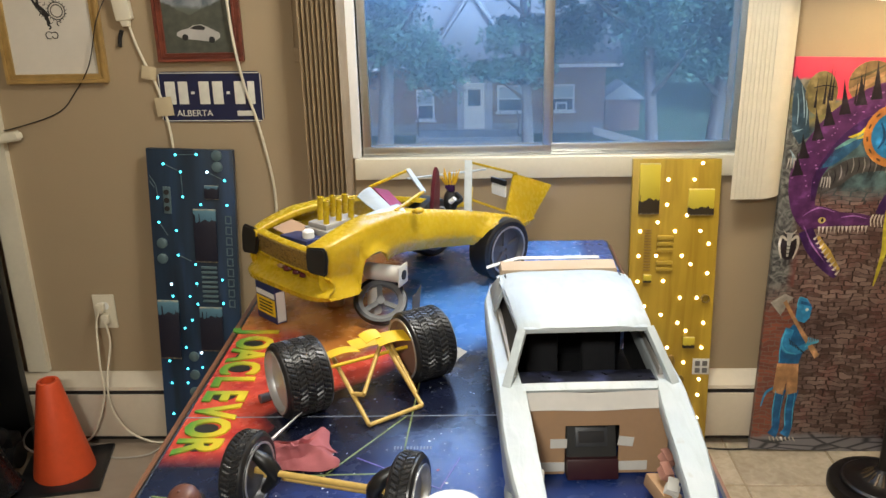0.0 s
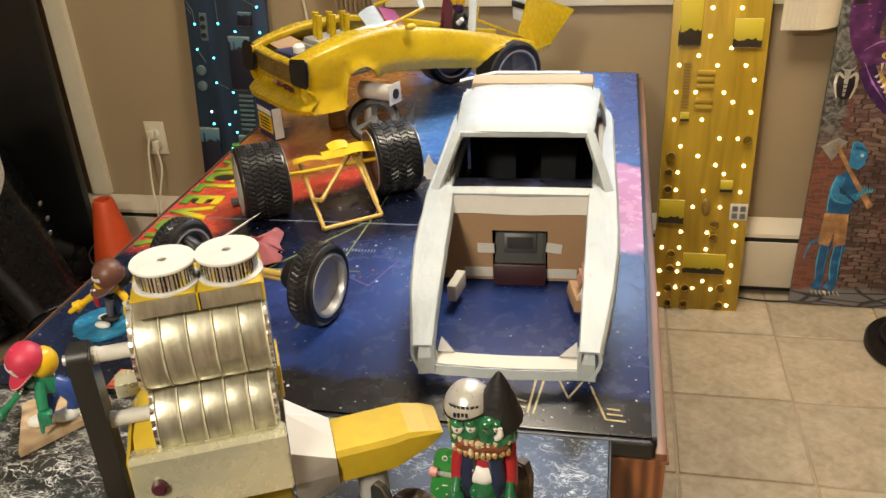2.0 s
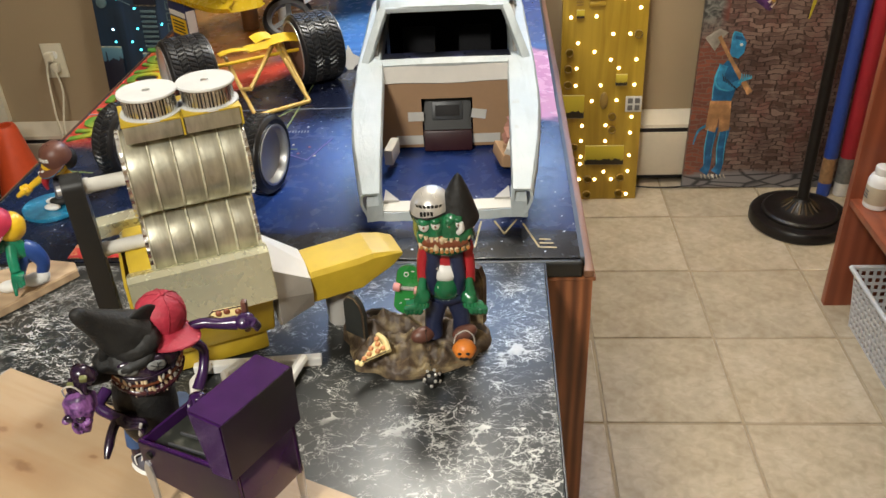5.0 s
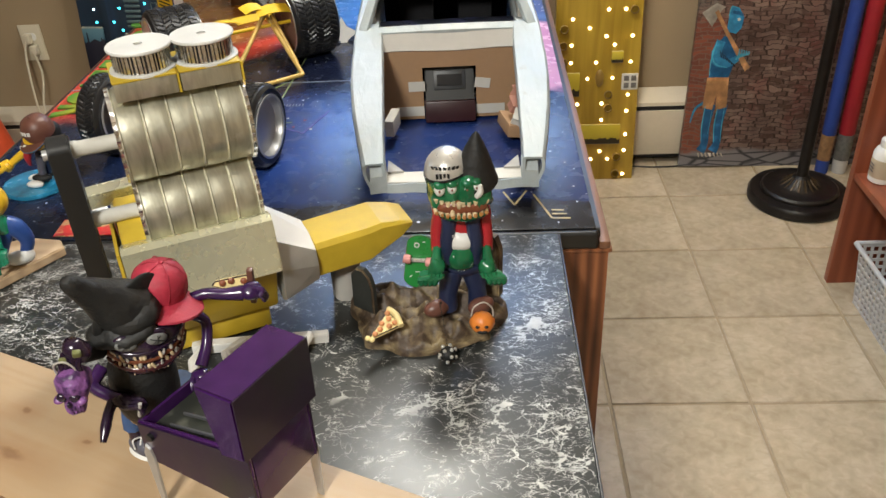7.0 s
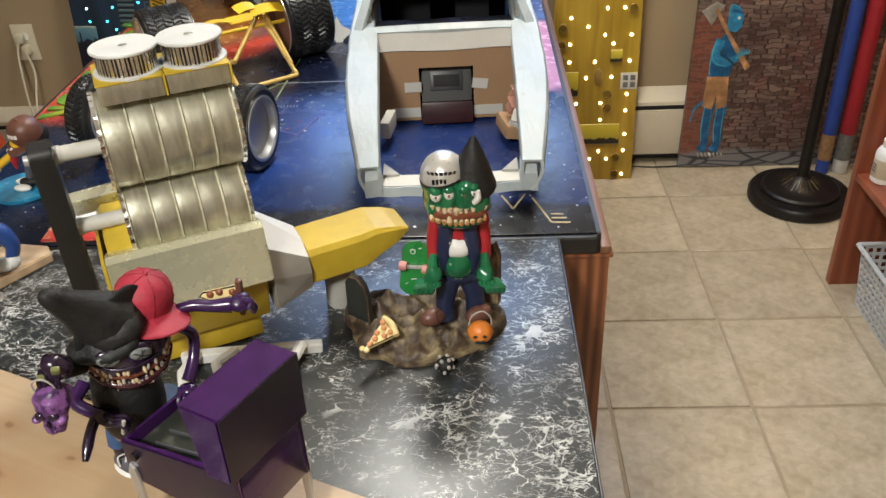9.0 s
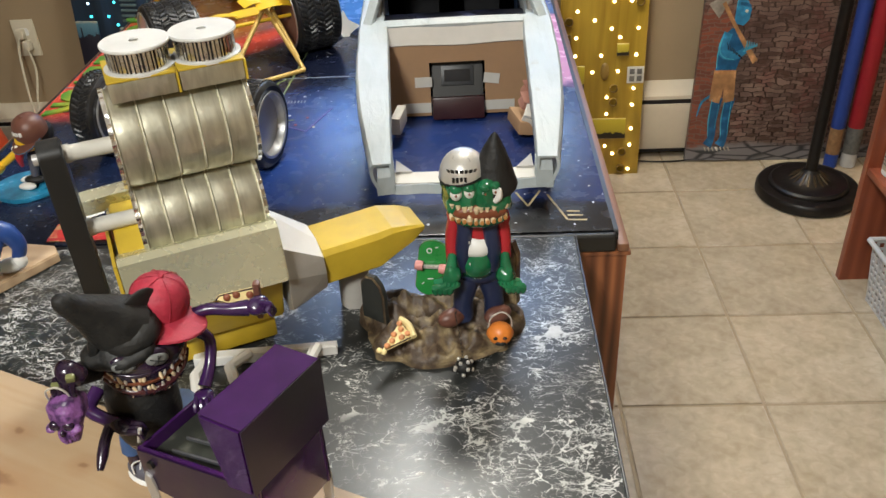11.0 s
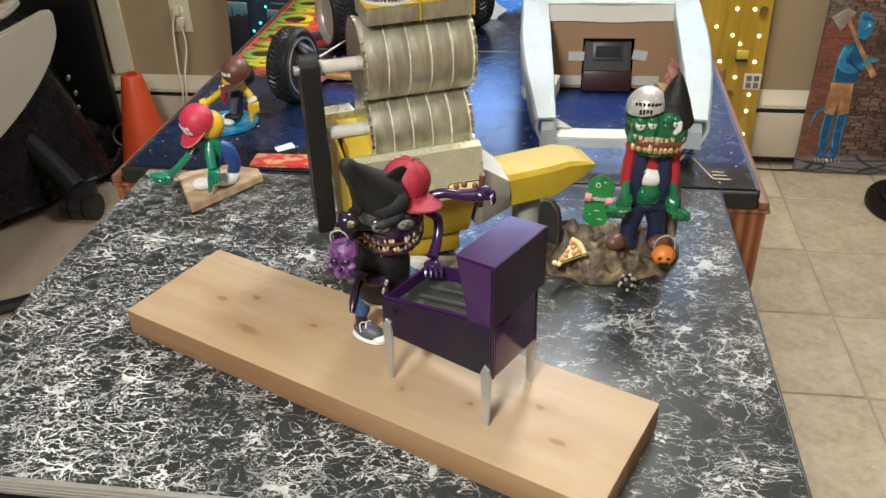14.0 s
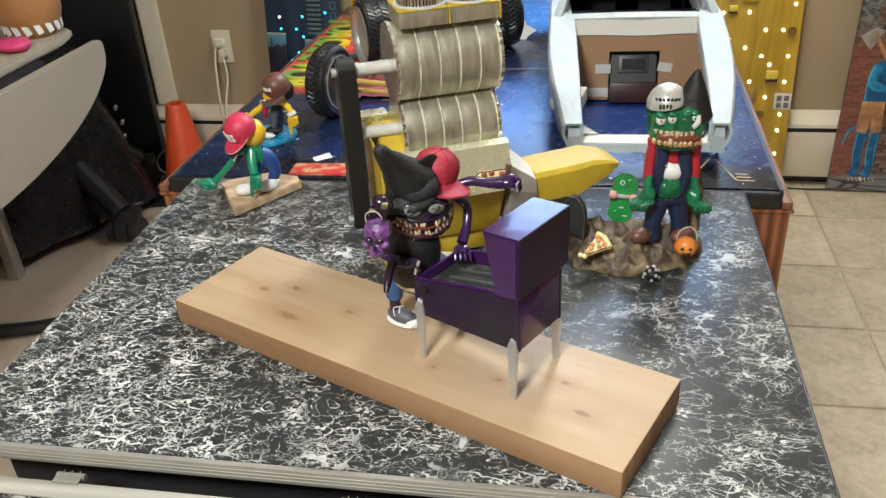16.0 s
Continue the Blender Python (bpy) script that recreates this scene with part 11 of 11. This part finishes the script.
    part("gable_face", bm, mat("house_gable_face", (0.36, 0.38, 0.43), 0.7, vary=0.06), h, "grey gable face")
    d = blk("door", (-3.60, -0.90, 0.45), (-2.60, -0.81, 2.72), trimw, "white front door")
    blk("door_glass", (-3.40, -0.93, 1.6), (-2.80, -0.905, 2.4), glassm, "dark glass light", d)
    blk("door_panel", (-3.40, -0.93, 0.7), (-2.80, -0.905, 1.4), trimw, "", d)
    blk("step", (-5.9, -2.6, 0), (-0.9, -0.82, 0.40), mat("house_step", (0.34, 0.36, 0.38), 0.8), "concrete porch step")
    blk("lower_step", (-5.6, -3.2, 0), (-1.2, -2.61, 0.2), bpy.data.materials["house_step"], "concrete lower step")
    for x in (-5.8, -1.0):
        bm = B()
        rod(bm, (x, -2.4, 0.40), (x, -2.4, 1.3), 0.03)
        rod(bm, (x, -2.4, 1.3), (x, -0.85, 1.3), 0.03)
        part("handrail", bm, M["black"], h, "thin black handrail")


house()


def shed():
    h = thing("garden_shed", "small brown shed behind a white fence", "shed", pose(5.95, 34.0, GZ) @ Matrix.Scale(0.62, 4))
    bm = B()
    box(bm, (2.2, 2.2, 2.0), (0, 0, 1.0))
    part("wall", bm, mat("shed_board", (0.22, 0.13, 0.09), 0.8, vary=0.2, scale=4), h, smooth=False)
    bm = B()
    slab(bm, [(-1.4, 2.0), (0, 3.0), (1.4, 2.0)], -1.3, 1.3, Matrix(((1, 0, 0, 0), (0, 0, 1, 0), (0, 1, 0, 0), (0, 0, 0, 1))))
    part("roof", bm, mat("shed_roof", (0.34, 0.37, 0.42), 0.7), h, smooth=False)
    f = thing("white_fence", "low white board fence beside the house", "fence", pose(5.6, 31.2, GZ, 0, 0, 30) @ Matrix.Scale(0.6, 4))
    for i in range(14):
        bm = B()
        box(bm, (0.02, 0.395, 0.50), (0, -2.6 + 0.40 * i, 0.25))
        part("board", bm, bpy.data.materials["house_white_trim"], f, smooth=False)
    for z in (0.15, 0.4):
        bm = B()
        box(bm, (0.03, 5.8, 0.07), (0.03, 0, z))
        part("rail", bm, bpy.data.materials["house_white_trim"], f, smooth=False)


shed()
bark = mat("grey_brown_bark", (0.13, 0.12, 0.115), 0.9, vary=0.3, scale=6, bump=0.8, fine=40, stretch=(1, 1, 0.2))
leafm = mat("street_tree_leaf", (0.040, 0.105, 0.080), 0.55, vary=0.6, scale=0.8, bump=0, second=(0.10, 0.21, 0.15), mask=(0.48, 0.64))


def tree(x, y, h, crown_r, seed, trunk_r, lean=0.0, low=0.35, clumps=46, fork=False):
    r = random.Random(seed)
    t = thing("street_tree", "leafy street tree with a grey-brown trunk", "tree", pose(x, y, GZ), group="street trees")
    bm = B()
    tube(bm, [(0, 0, 0), (lean * 0.2, 0, h * 0.2), (lean * 0.5, 0.1, h * 0.45), (lean, 0.1, h * 0.8)], 0, 9, [trunk_r * 1.3, trunk_r, trunk_r * 0.8, trunk_r * 0.25])
    for k in range(7):
        a, z = r.uniform(0, 6.28), h * r.uniform(0.25, 0.6)
        L = crown_r * r.uniform(0.6, 1.0)
        p = Vector((lean * z / h, 0.05, z))
        tube(bm, [p, p + Vector((math.cos(a) * L * 0.5, math.sin(a) * L * 0.5, L * 0.35)), p + Vector((math.cos(a) * L, math.sin(a) * L, L * 0.75))], 0, 6, [trunk_r * 0.5, trunk_r * 0.3, trunk_r * 0.08])
    part("trunk", bm, bark, t, "grey-brown forked trunk")
    verts, faces = [], []
    for c in range(clumps):
        a = r.uniform(0, 6.28)
        q = r.random() ** 0.5
        zz = r.uniform(low, 1.0)
        wid = crown_r * (1 - abs((zz - 0.62) / 0.55) ** 2.0 * 0.6)
        cx, cy, cz = lean * zz + math.cos(a) * wid * q, math.sin(a) * wid * q, h * zz - 0.10 * h * q
        cr = crown_r * r.uniform(0.16, 0.30)
        for _ in range(640):
            d = Vector((r.gauss(0, 1), r.gauss(0, 1), r.gauss(0, 0.75)))
            p = Vector((cx, cy, cz)) + d * cr * 0.55
            s = r.uniform(0.05, 0.11)
            u = Vector((r.gauss(0, 1), r.gauss(0, 1), r.gauss(0, 0.6))).normalized()
            w = u.orthogonal().normalized() * s * 0.55
            i = len(verts)
            verts += [p - u * s, p + w, p + u * s, p - w]
            faces.append((i, i + 1, i + 2, i + 3))
    me = bpy.data.meshes.new("crown")
    me.from_pydata([tuple(v) for v in verts], [], faces)
    me.materials.append(leafm)
    ob = new("crown", me)
    ob.parent = t
    tagged(ob, "dense crown of small green leaves", kind="stuff")


tree(-2.6, 24.5, 9.8, 2.4, 3, 0.24, 0.5, 0.42, 56)
tree(-6.2, 26.0, 9.5, 2.8, 5, 0.22, 0.3, 0.34, 48)
tree(1.75, 25.0, 9.5, 1.6, 7, 0.17, -0.3, 0.44, 26)
tree(5.3, 24.0, 10.2, 2.6, 11, 0.18, -0.7, 0.42, 52)
tree(7.3, 25.5, 10.2, 3.1, 13, 0.22, 0.6, 0.41, 62)
tree(5.2, 42.0, 11.0, 4.5, 17, 0.30, 0.0, 0.22, 60)
tree(-8.0, 40.0, 12.0, 4.5, 19, 0.30, 0.0, 0.20, 60)
tree(12.5, 38.0, 13.0, 5.0, 23, 0.30, 0.0, 0.15, 60)
tiles()
